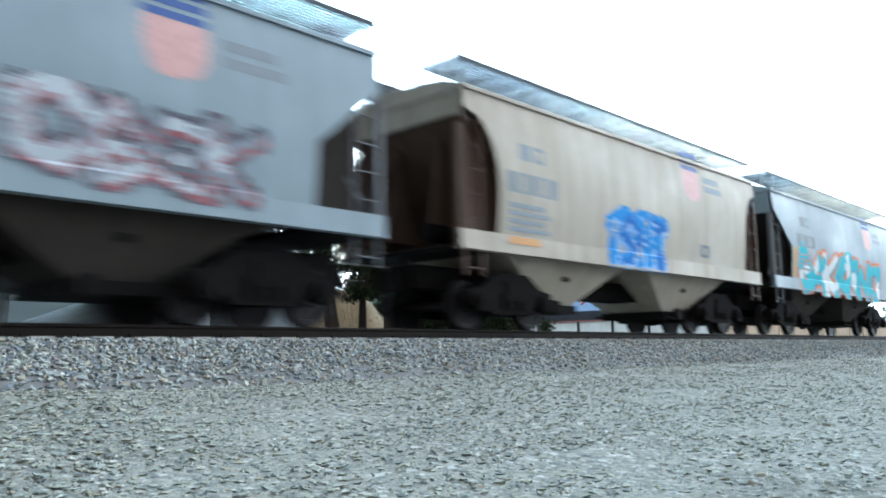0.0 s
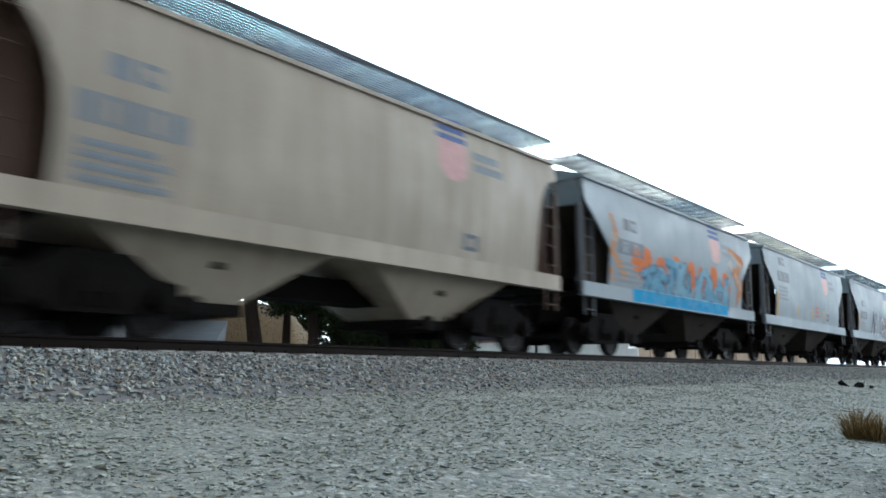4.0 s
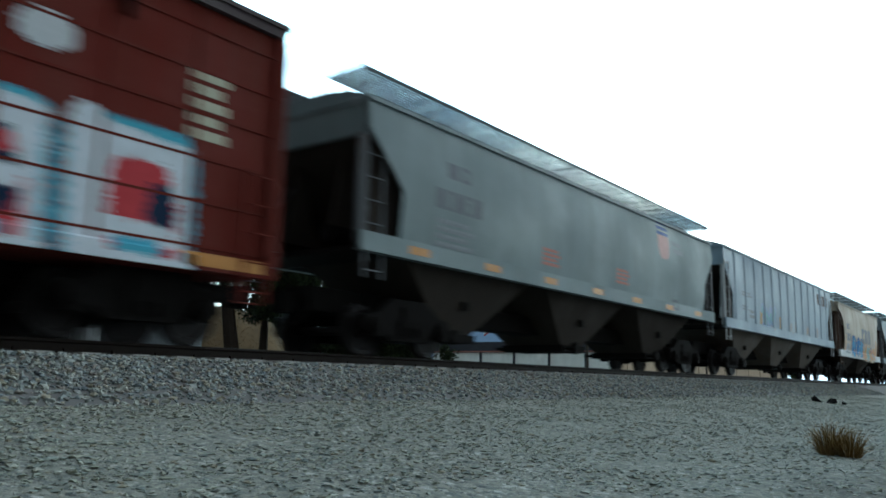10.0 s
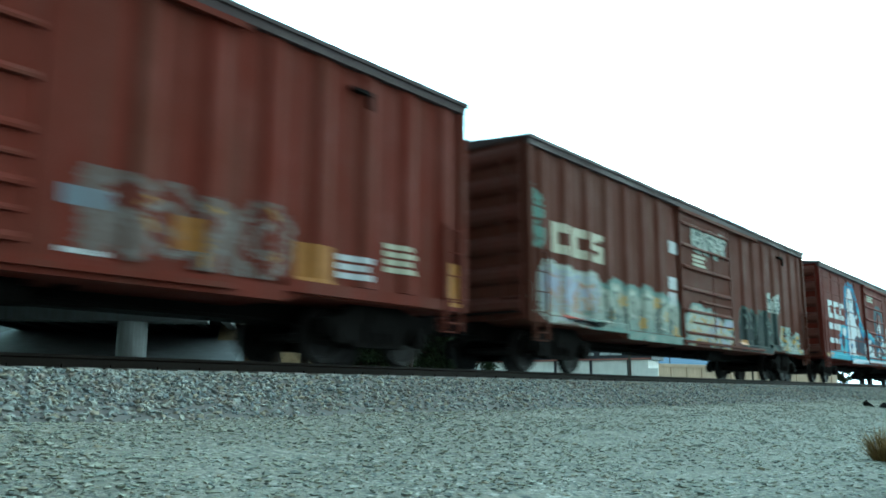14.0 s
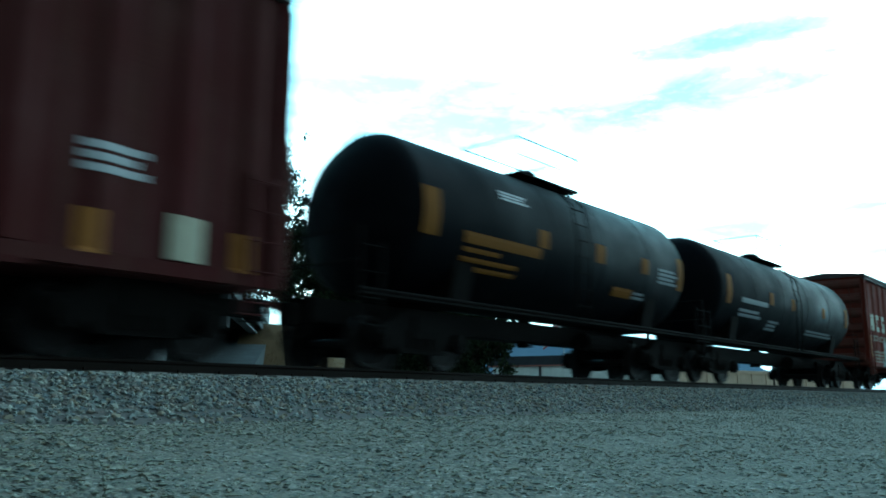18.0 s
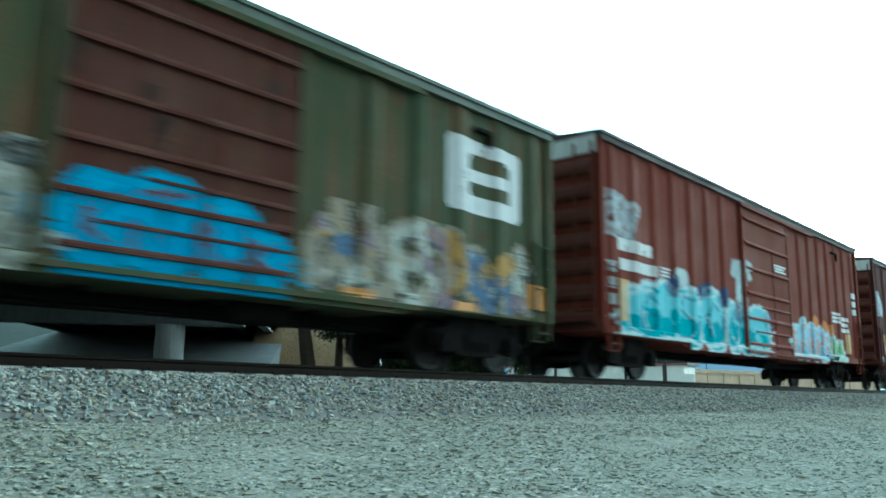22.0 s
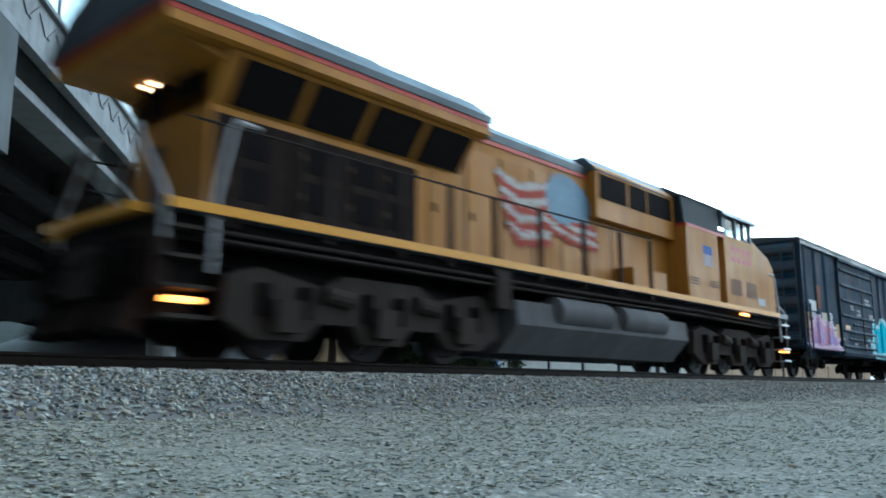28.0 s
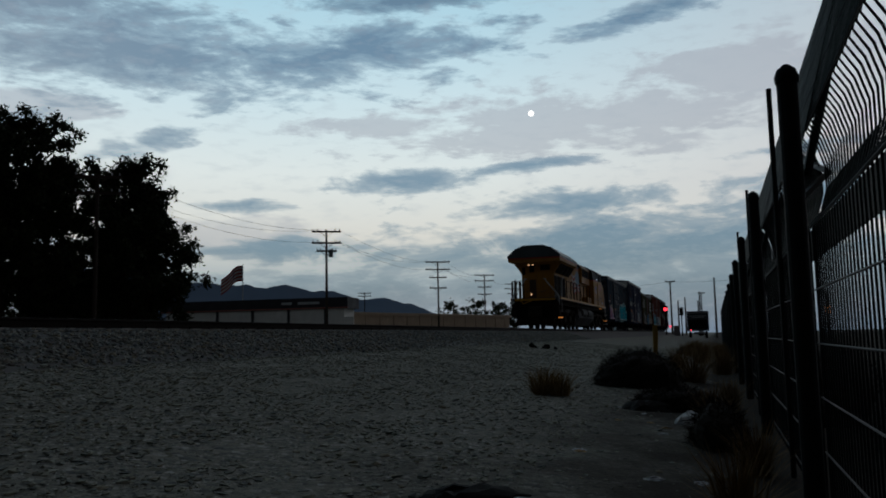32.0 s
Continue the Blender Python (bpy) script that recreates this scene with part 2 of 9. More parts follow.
CONCRETE = paint("bridge_concrete", (0.19, 0.195, 0.20), 0.9, 0.35, gloss=0.05)
# concrete under the bridge: its shade is put into two darker colours
SOFFIT = paint("shade_dark_soffit", (0.035, 0.035, 0.037), 0.95, 0.4, gloss=0.03)
SHADE_CONCRETE = paint("shade_dark_concrete", (0.082, 0.087, 0.092), 0.9, 0.45, gloss=0.04)
CHROME = plain("worn_grey_steel", (0.30, 0.31, 0.32), 0.45, 0.5)
WHITE = plain("white_marking", (0.47, 0.49, 0.51), 0.6, 0, 0.25)
OFFWHITE = plain("cream_marking", (0.42, 0.40, 0.30), 0.6, 0, 0.35)
DARKINK = plain("dark_marking", (0.12, 0.13, 0.15), 0.6)
GREYINK = plain("grey_marking", (0.19, 0.21, 0.23), 0.6)
AMBER = plain("amber_reflective_strip", (0.43, 0.19, 0.03), 0.45, 0, 0.3)
DULLAMBER = plain("dull_orange_patch", (0.26, 0.115, 0.02), 0.7)
TAN = plain("tan_primer_patch", (0.42, 0.28, 0.12), 0.7)
RED_INK = plain("faded_red_marking", (0.36, 0.15, 0.125), 0.6)
BLUE_INK = plain("navy_marking", (0.05, 0.09, 0.25), 0.6)


# ---- mesh helpers ----
class Mesh:
    """Gathers vertices and faces of one part."""

    def __init__(self):
        self.v, self.f, self.m = [], [], []

    def face(self, pts, mi=0):
        n = len(self.v)
        self.v += [tuple(p) for p in pts]
        self.f.append(tuple(range(n, n + len(pts))))
        self.m.append(mi)

    def box(self, x0, x1, y0, y1, z0, z1, mi=0):
        n = len(self.v)
        self.v += [(x, y, z) for z in (z0, z1) for y in (y0, y1) for x in (x0, x1)]
        for q in ((0, 2, 3, 1), (4, 5, 7, 6), (0, 1, 5, 4), (2, 6, 7, 3), (0, 4, 6, 2), (1, 3, 7, 5)):
            self.f.append(tuple(n + i for i in q))
            self.m.append(mi)
        return self

    def prism(self, pts, a0, a1, axis="y", mi=0):
        """A flat outline drawn out along an axis; pts are the two other coordinates in order."""
        n, k = len(self.v), len(pts)
        for a in (a0, a1):
            for p, q in pts:
                self.v.append({"x": (a, p, q), "y": (p, a, q), "z": (p, q, a)}[axis])
        self.f += [tuple(range(n + k - 1, n - 1, -1)), tuple(range(n + k, n + 2 * k))]
        self.f += [(n + i, n + (i + 1) % k, n + k + (i + 1) % k, n + k + i) for i in range(k)]
        self.m += [mi] * (k + 2)
        return self

    def tube(self, p, q, r, seg=8, r2=None, mi=0):
        p, q = Vector(p), Vector(q)
        d = (q - p).normalized()
        a = d.orthogonal().normalized()
        b = d.cross(a)
        n = len(self.v)
        for c, rr in ((p, r), (q, r if r2 is None else r2)):
            for i in range(seg):
                t = 2 * math.pi * i / seg
                self.v.append(tuple(c + (a * math.cos(t) + b * math.sin(t)) * rr))
        self.f += [(n + i, n + (i + 1) % seg, n + seg + (i + 1) % seg, n + seg + i) for i in range(seg)]
        self.f += [tuple(range(n + seg - 1, n - 1, -1)), tuple(range(n + seg, n + 2 * seg))]
        self.m += [mi] * (seg + 2)
        return self

    def rod(self, pts, r, seg=6):
        """One unbroken round bar through the points."""
        pts = [Vector(p) for p in pts]
        n = len(self.v)
        ref = None
        for i, p in enumerate(pts):
            d = (pts[min(i + 1, len(pts) - 1)] - pts[max(i - 1, 0)]).normalized()
            a = d.orthogonal().normalized() if ref is None else (ref - d * ref.dot(d)).normalized()
            ref, b = a, d.cross(a)
            self.v += [tuple(p + (a * math.cos(2 * math.pi * k / seg) + b * math.sin(2 * math.pi * k / seg)) * r) for k in range(seg)]
        for i in range(len(pts) - 1):
            o = n + i * seg
            self.f += [(o + k, o + (k + 1) % seg, o + seg + (k + 1) % seg, o + seg + k) for k in range(seg)]
        self.f += [tuple(range(n, n + seg)), tuple(range(len(self.v) - seg, len(self.v)))]
        self.m += [0] * ((len(pts) - 1) * seg + 2)
        return self

    def turned(self, prof, seg=24, axis="y", mid=(0, 0, 0), mi=0):
        """prof: (place along the axis, radius)."""
        n = len(self.v)
        for a, r in prof:
            for i in range(seg):
                t = 2 * math.pi * i / seg
                c, s = r * math.cos(t), r * math.sin(t)
                p = {"x": (a, c, s), "y": (c, a, s), "z": (c, s, a)}[axis]
                self.v.append((p[0] + mid[0], p[1] + mid[1], p[2] + mid[2]))
        for j in range(len(prof) - 1):
            for i in range(seg):
                o = n + j * seg
                self.f.append((o + i, o + (i + 1) % seg, o + seg + (i + 1) % seg, o + seg + i))
                self.m.append(mi)
        self.f += [tuple(range(n, n + seg)), tuple(range(n + (len(prof) - 1) * seg, n + len(prof) * seg))]
        self.m += [mi, mi]
        return self

    def data(self, name, mats, smooth=False):
        me = bpy.data.meshes.new(name)
        me.from_pydata(self.v, [], self.f)
        for k in (mats if isinstance(mats, (list, tuple)) else [mats]):
            me.materials.append(k)
        if any(self.m):
            me.polygons.foreach_set("material_index", self.m)
        if smooth:
            me.shade_smooth()
            me.set_sharp_from_angle(angle=radians(40))
        bm = bmesh.new()
        bm.from_mesh(me)
        bmesh.ops.recalc_face_normals(bm, faces=bm.faces)
        bm.to_mesh(me)
        bm.free()
        me.update()
        return me


def part(name, mesh, mats, parent, label="", smooth=False, at=None):
    """Links a Mesh, or mesh data to share, as one object under a thing or a part."""
    data = mesh.data(name, mats, smooth) if isinstance(mesh, Mesh) else mesh
    ob = new(name, data)
    ob.parent = parent
    if at is not None:
        ob.matrix_basis = at
    return tagged(ob, label)


def thing(name, label, category, group="", kind="", at=None):
    ob = new(name)
    ob.empty_display_size = 0.3
    if at is not None:
        ob.matrix_basis = at
    return tagged(ob, label, category, group, kind)


SHARED = {}


def shared(key, maker, mats, smooth=False):
    if key not in SHARED:
        SHARED[key] = maker().data(key if isinstance(key, str) else str(key[0]), mats, smooth)
    return SHARED[key]


# ---- ground, ballast and track ----
RAIL_Z, TRACK_X = 1.16, -10.1
BEND_AT, BEND_R = 140.0, 800.0


def track_at(s):
    """Place and heading on the track's middle line, s metres along; it bends away beyond BEND_AT."""
    if s <= BEND_AT:
        return TRACK_X, s, 0.0
    a = (s - BEND_AT) / BEND_R
    return TRACK_X - BEND_R * (1 - math.cos(a)), BEND_AT + BEND_R * math.sin(a), math.degrees(a)


def ground_z(x, y):
    """The dirt road falls from the ballast's foot to the fence, and lies flat beyond the track."""
    d = track_at(max(min(y, 600), -200))[0] - TRACK_X
    u = x - d
    prof = [(-400, 0.5), (-60, 0.55), (-16, 0.55), (-14.4, 0.5), (-6.0, 0.50), (-4.5, 0.36), (-2.5, 0.14), (0.0, 0.0), (3.0, 0.0), (400, 0.0)]
    z = 0.0
    for (a, za), (b, zb) in zip(prof, prof[1:]):
        if a <= u <= b:
            z = za + (zb - za) * (u - a) / (b - a)
            break
    near = math.exp(-max(0, abs(y) - 40) / 60)
    return z + near * (0.035 * noise.noise((x * 0.9, y * 0.7, 3.1)) + 0.015 * noise.noise((x * 3.1, y * 2.7, 8.0)))


def make_ground():
    xs = [-4000, -1500, -600, -250, -120, -70, -45, -30, -22, -17] + [-14.4 + 0.4 * i for i in range(42)] + [3, 4, 6, 10, 20, 60, 200, 800, 4000]
    ys = [-1500, -500, -200, -90, -50, -30, -18, -10, -6] + [-4 + 0.5 * i for i in range(90)] + [44, 50, 58, 70, 85, 105, 130, 160, 200, 260, 330, 420, 560, 800, 1500, 4000]
    me = Mesh()
    for y in ys:
        for x in xs:
            me.v.append((x, y, ground_z(x, y)))
    w = len(xs)
    for j in range(len(ys) - 1):
        for i in range(w - 1):
            me.f.append((j * w + i, j * w + i + 1, (j + 1) * w + i + 1, (j + 1) * w + i))
    me.m = [0] * len(me.f)
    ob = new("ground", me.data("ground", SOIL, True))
    tagged(ob, "dry grey-brown dirt road with fine gravel beside the railway", "ground", kind="structure")


make_ground()

# ballast bed: outline across the track, from the middle line
BED = [(-4.3, 0.42), (-2.3, 0.93), (-1.6, 0.935), (1.45, 0.955), (2.2, 0.915), (2.9, 0.715), (3.6, 0.50), (4.1, 0.36)]


def make_bed():
    me = Mesh()
    ss = [-340 + 10 * i for i in range(26)] + [-80 + 2 * i for i in range(60)] + [40 + 6 * i for i in range(70)]
    for s in ss:
        x, y, a = track_at(s)
        c, n = math.cos(radians(a)), math.sin(radians(a))
        for u, z in BED:
            me.v.append((x + u * c, y + u * n, z + 0.03 * noise.noise((u, s * 0.5, 0)) * (0.4 < u or u < -2)))
    k = len(BED)
    for j in range(len(ss) - 1):
        for i in range(k - 1):
            me.f.append((j * k + i, j * k + i + 1, (j + 1) * k + i + 1, (j + 1) * k + i))
    me.m = [0] * len(me.f)
    ob = new("ballast", me.data("ballast", BALLAST_BED, True))
    tagged(ob, "raised bed of crushed grey stone under the track", "ballast", kind="structure")


make_bed()

ICO_V = np.array([(0, -0.526, 0.851), (0, 0.526, 0.851), (0, 0.526, -0.851), (0, -0.526, -0.851), (0.851, 0, 0.526), (0.851, 0, -0.526),
                  (-0.851, 0, -0.526), (-0.851, 0, 0.526), (-0.526, 0.851, 0), (0.526, 0.851, 0), (0.526, -0.851, 0), (-0.526, -0.851, 0)])
ICO_F = np.array([(0, 4, 1), (0, 1, 7), (4, 9, 1), (1, 9, 8), (1, 8, 7), (4, 5, 9), (9, 5, 2), (9, 2, 8), (8, 2, 6), (8, 6, 7),
                  (7, 6, 11), (11, 6, 3), (3, 6, 2), (3, 2, 5), (3, 5, 10), (10, 5, 4), (10, 4, 0), (0, 11, 10), (11, 3, 10), (0, 7, 11)])


OCT_V = np.array([(1.0, 0, 0), (-1.0, 0, 0), (0, 1.0, 0), (0, -1.0, 0), (0, 0, 1.0), (0, 0, -1.0)])
OCT_F = np.array([(0, 2, 4), (2, 1, 4), (1, 3, 4), (3, 0, 4), (2, 0, 5), (1, 2, 5), (3, 1, 5), (0, 3, 5)])


def stones(name, places, sizes, mat, rng, flat=0.75, base_v=ICO_V, base_f=ICO_F):
    """Many broken stones as one mesh, each lumpy and turned its own way."""
    n = len(places)
    nv, nf = len(base_v), len(base_f)
    v = base_v[None] * rng.uniform(0.45, 1.3, (n, nv, 1))
    v = v * (sizes[:, None] * rng.uniform(0.6, 1.35, (n, 3)))[:, None, :] * 0.5
    q = rng.normal(size=(n, 4))
    q /= np.linalg.norm(q, axis=1)[:, None]
    w, x, y, z = q.T
    r = np.stack([np.stack([1 - 2 * (y * y + z * z), 2 * (x * y - z * w), 2 * (x * z + y * w)], -1),
                  np.stack([2 * (x * y + z * w), 1 - 2 * (x * x + z * z), 2 * (y * z - x * w)], -1),
                  np.stack([2 * (x * z - y * w), 2 * (y * z + x * w), 1 - 2 * (x * x + y * y)], -1)], 1)
    v = np.einsum("nij,nkj->nki", r, v)
    v[:, :, 2] *= flat
    v += places[:, None, :]
    f = (base_f[None] + nv * np.arange(n)[:, None, None]).reshape(-1)
    me = bpy.data.meshes.new(name)
    me.vertices.add(nv * n)
    me.vertices.foreach_set("co", v.reshape(-1).astype(np.float32))
    me.loops.add(3 * nf * n)
    me.loops.foreach_set("vertex_index", f.astype(np.int32))
    me.polygons.add(nf * n)
    me.polygons.foreach_set("loop_start", np.arange(0, 3 * nf * n, 3, dtype=np.int32))
    me.materials.append(mat)
    me.update(calc_edges=True)
    me.shade_flat()
    return new(name, me)


def make_stones():
    rng = np.random.default_rng(5)
    us, zs = np.array([b[0] for b in BED]), np.array([b[1] for b in BED])
    n = 44000
    y = 1.0 + 44 * rng.random(n) ** 1.5
    u = rng.uniform(1.3, 4.0, n)
    keep = (u < 3.25) | (rng.random(n) < np.clip((4.0 - u) / 0.9, 0, 1))
    y, u = y[keep], u[keep]
    y, u = np.append(y, 1.0 - 7 * rng.random(8000)), np.append(u, rng.uniform(1.3, 3.4, 8000))
    z = np.interp(u, us, zs) + rng.uniform(-0.008, 0.022, len(u)) - np.where(u < 1.95, 0.006, 0)
    ob = stones("ballast_stones", np.stack([TRACK_X + u, y, z], -1), 0.034 + 0.052 * rng.random(len(u)) ** 1.8, BALLAST, rng, 0.7)
    tagged(ob, "loose crushed ballast stones, grey and purplish", "stones", kind="stuff")
    n = 130000
    y = np.append(0.6 + 34 * rng.random(n) ** 1.8, 0.6 - 6 * rng.random(16000) ** 1.6)
    n = len(y)
    x = rng.uniform(-7.2, 0.2, n)
    keep = rng.random(n) < np.where(x > -0.9, 0.06, np.where(x > -2.0, 0.5, np.where(x > -3.5, 0.85, 1.0)))
    x, y = x[keep], y[keep]
    z = np.interp(x, [-7.2, -6.0, -4.5, -2.5, 0.0, 3.0], [0.5, 0.5, 0.36, 0.14, 0, 0]) + np.array([0.035 * noise.noise((a * 0.9, b * 0.7, 3.1)) for a, b in zip(x, y)])
    size = 0.012 + 0.058 * rng.random(len(x)) ** 3.6
    ob = stones("gravel_stones", np.stack([x, y, z + size * 0.03 + 0.004], -1), size, GRAVEL, rng, 0.33, OCT_V, OCT_F)
    tagged(ob, "small pale stones scattered over the dirt", "stones", kind="stuff")


make_stones()


def sweep(prof, s0, s1, off, step=4.0):
    """A rail's outline carried along the track; the bend in short steps."""
    me = Mesh()
    ss = list(np.arange(s0, s1, step)) + [s1]
    k = len(prof)
    for s in ss:
        x, y, a = track_at(s)
        c, n = math.cos(radians(a)), math.sin(radians(a))
        for u, z in prof:
            me.v.append((x + (u + off) * c, y + (u + off) * n, z))
    for j in range(len(ss) - 1):
        me.f += [(j * k + i, j * k + (i + 1) % k, (j + 1) * k + (i + 1) % k, (j + 1) * k + i) for i in range(k)]
    me.f += [tuple(range(k)), tuple(range((len(ss) - 1) * k, len(ss) * k))]
    me.m = [0] * len(me.f)
    return me


def make_track():
    tr = thing("railway_track", "dark steel rails on pale concrete ties in ballast", "railway track", kind="structure")
    z = RAIL_Z
    prof = [(-0.075, z - 0.18), (0.075, z - 0.18), (0.075, z - 0.165), (0.012, z - 0.14), (0.010, z - 0.05), (0.037, z - 0.035), (0.036, z - 0.004), (0.02, z),
            (-0.02, z), (-0.036, z - 0.004), (-0.037, z - 0.035), (-0.010, z - 0.05), (-0.012, z - 0.14), (-0.075, z - 0.165)]
    for off in (0.7525, -0.7525):
        part("rail", sweep(prof, -340, 470, off), STEEL, tr)
    tie = shared("tie", lambda: Mesh().box(-1.42, 1.42, -0.115, 0.115, -0.17, 0), TIE)
    clip = shared("rail_clip", lambda: Mesh().box(0.66, 0.845, -0.1, 0.1, 0, 0.016).box(-0.845, -0.66, -0.1, 0.1, 0, 0.016).box(0.83, 0.86, -0.03, 0.03, 0, 0.05), STEEL)
    for i in range(92):
        x, y, a = track_at(-4 + 0.6 * i)
        t = part("tie", tie, TIE, tr, at=pose(x, y, z - 0.165, 0, 0, a + random.uniform(-1, 1)))
        part("tie_plate", clip, STEEL, t)
    rest = Mesh()
    for i in range(1070):
        x, y, a = track_at(51.2 + 0.6 * i if i < 400 else -339 + 0.5 * (i - 400))
        rest.box(x - 1.42, x + 1.42, y - 0.11, y + 0.11, z - 0.34, z - 0.166)
    tagged(part("far_ties", rest, TIE, tr), kind="stuff")


make_track()


# ---- paint on car sides: markings and graffiti that follow the panels and ribs ----
def inside(shape, yy, zz):
    """Which points lie in a shape: ('o', y, z, ry, rz, turn, power), ('ring', y, z, r, width) or ('line', y0, z0, y1, z1, width)."""
    k = shape[0]
    if k == "o":
        _, cy, cz, ry, rz, turn, p = shape
        c, s = math.cos(turn), math.sin(turn)
        a, b = (yy - cy) * c + (zz - cz) * s, -(yy - cy) * s + (zz - cz) * c
        return np.abs(a / ry) ** p + np.abs(b / rz) ** p < 1
    if k == "ring":
        _, cy, cz, r, w = shape
        return np.abs(np.hypot(yy - cy, zz - cz) - r) < w
    _, y0, z0, y1, z1, w = shape
    dy, dz = y1 - y0, z1 - z0
    t = np.clip(((yy - y0) * dy + (zz - z0) * dz) / (dy * dy + dz * dz + 1e-9), 0, 1)
    return np.hypot(yy - y0 - t * dy, zz - z0 - t * dz) < w


def sprayed(name, car, surf, y0, y1, z0, z1, layers, mats, label, cell=0.035, rough_edge=0.03, seed=0):
    """Paint laid on a side in small facets that follow surf(y, z). layers: (shape, index of mats), later ones on top; index -1 wipes; a third entry names the paints it may cover."""
    ny, nz = max(2, int((y1 - y0) / cell)), max(2, int((z1 - z0) / cell))
    ye, ze = np.linspace(y0, y1, ny + 1), np.linspace(z0, z1, nz + 1)
    yc, zc = np.meshgrid((ye[1:] + ye[:-1]) / 2, (ze[1:] + ze[:-1]) / 2, indexing="ij")
    rng = np.random.default_rng(seed + 11)
    wob_y, wob_z = rng.normal(0, rough_edge, yc.shape), rng.normal(0, rough_edge, yc.shape)
    idx = np.full(yc.shape, -1)
    for shape, mi, *only in layers:
        hit = inside(shape, yc + wob_y, zc + wob_z)
        if only:
            hit &= np.isin(idx, only[0])
        idx[hit] = mi
    live = idx >= 0
    for i in range(ny):
        for j in range(nz):
            if live[i, j] and surf(yc[i, j], zc[i, j]) < 0.5:
                live[i, j] = False
    # each patch of paint that hangs together is a part; specks are left out
    while live.any():
        i, j = map(int, np.argwhere(live)[0])
        todo, patch = [(i, j)], []
        live[i, j] = False
        while todo:
            i, j = todo.pop()
            patch.append((i, j))
            for a, b in ((i + 1, j), (i - 1, j), (i, j + 1), (i, j - 1)):
                if 0 <= a < ny and 0 <= b < nz and live[a, b]:
                    live[a, b] = False
                    todo.append((a, b))
        if len(patch) < (1 if ny * nz < 60 else 5):
            continue
        me, node = Mesh(), {}

        def corner(i, j):
            if (i, j) not in node:
                y = min(y1 - 0.001, max(y0 + 0.001, ye[i]))
                x = max(surf(min(y1, y + cell * 0.5), ze[j]), surf(max(y0, y - cell * 0.5), ze[j]), surf(yc[min(i, ny - 1), 0], zc[0, min(j, nz - 1)]))
                node[(i, j)] = len(me.v)
                me.v.append((x + 0.005, ye[i], ze[j]))
            return node[(i, j)]
        for i, j in patch:
            me.f.append((corner(i, j), corner(i + 1, j), corner(i + 1, j + 1), corner(i, j + 1)))
            me.m.append(int(idx[i, j]))
        part(name, me, mats, car, label)


def block(car, surf, y0, y1, z0, z1, mat, name="marking", label="", holes=()):
    """A plain bar or block of paint, with bites taken out."""
    lay = [(("o", (y0 + y1) / 2, (z0 + z1) / 2, (y1 - y0) / 2, (z1 - z0) / 2, 0, 14), 0)]
    for a, b, c, d in holes:
        w, h = y1 - y0, z1 - z0
        lay.append((("o", y0 + (a + c) / 2 * w, z0 + (b + d) / 2 * h, (c - a) / 2 * w, (d - b) / 2 * h, 0, 8), -1))
    sprayed(name, car, surf, y0, y1, z0, z1, lay, [mat], label, cell=min(0.06, (z1 - z0) / 2), rough_edge=0.004)


def bars(car, surf, y0, y1, z0, z1, mat, rows=3, label=""):
    """Rows of small writing, as bars."""
    h = (z1 - z0) / rows
    for r in range(rows):
        block(car, surf, y0, y1 - (r % 2) * 0.15 * (y1 - y0), z0 + r * h + 0.18 * h, z0 + (r + 0.85) * h, mat, "marking", label)


# letter skeletons on a unit square: strokes of points
GLYPHS = [[((0.1, 0), (0.1, 1)), ((0.1, 1), (0.75, 0.85), (0.6, 0.52), (0.15, 0.5)), ((0.3, 0.5), (0.9, 0.0))],
          [((0.85, 0.9), (0.3, 1.0), (0.1, 0.7), (0.8, 0.4), (0.7, 0.05), (0.05, 0.08))],
          [((0.1, 0), (0.35, 1.0), (0.6, 0.95), (0.9, 0.0)), ((0.25, 0.38), (0.75, 0.36))],
          [((0.9, 0.95), (0.15, 0.9), (0.12, 0.08), (0.9, 0.04)), ((0.15, 0.5), (0.75, 0.52))],
          [((0.5, 0.0), (0.08, 0.3), (0.12, 0.8), (0.55, 1.0), (0.92, 0.7), (0.88, 0.2), (0.5, 0.0))],
          [((0.12, 0.0), (0.12, 1.0)), ((0.9, 1.0), (0.15, 0.45), (0.95, 0.0))],
          [((0.05, 0.95), (0.95, 1.0)), ((0.5, 0.97), (0.42, 0.0))],
          [((0.1, 0.0), (0.15, 1.0), (0.8, 0.05), (0.88, 1.0))],
          [((0.9, 0.8), (0.5, 1.0), (0.1, 0.6), (0.3, 0.05), (0.9, 0.15), (0.85, 0.5), (0.5, 0.48))],
          [((0.1, 1.0), (0.12, 0.2), (0.5, 0.0), (0.88, 0.2), (0.9, 1.0))]]


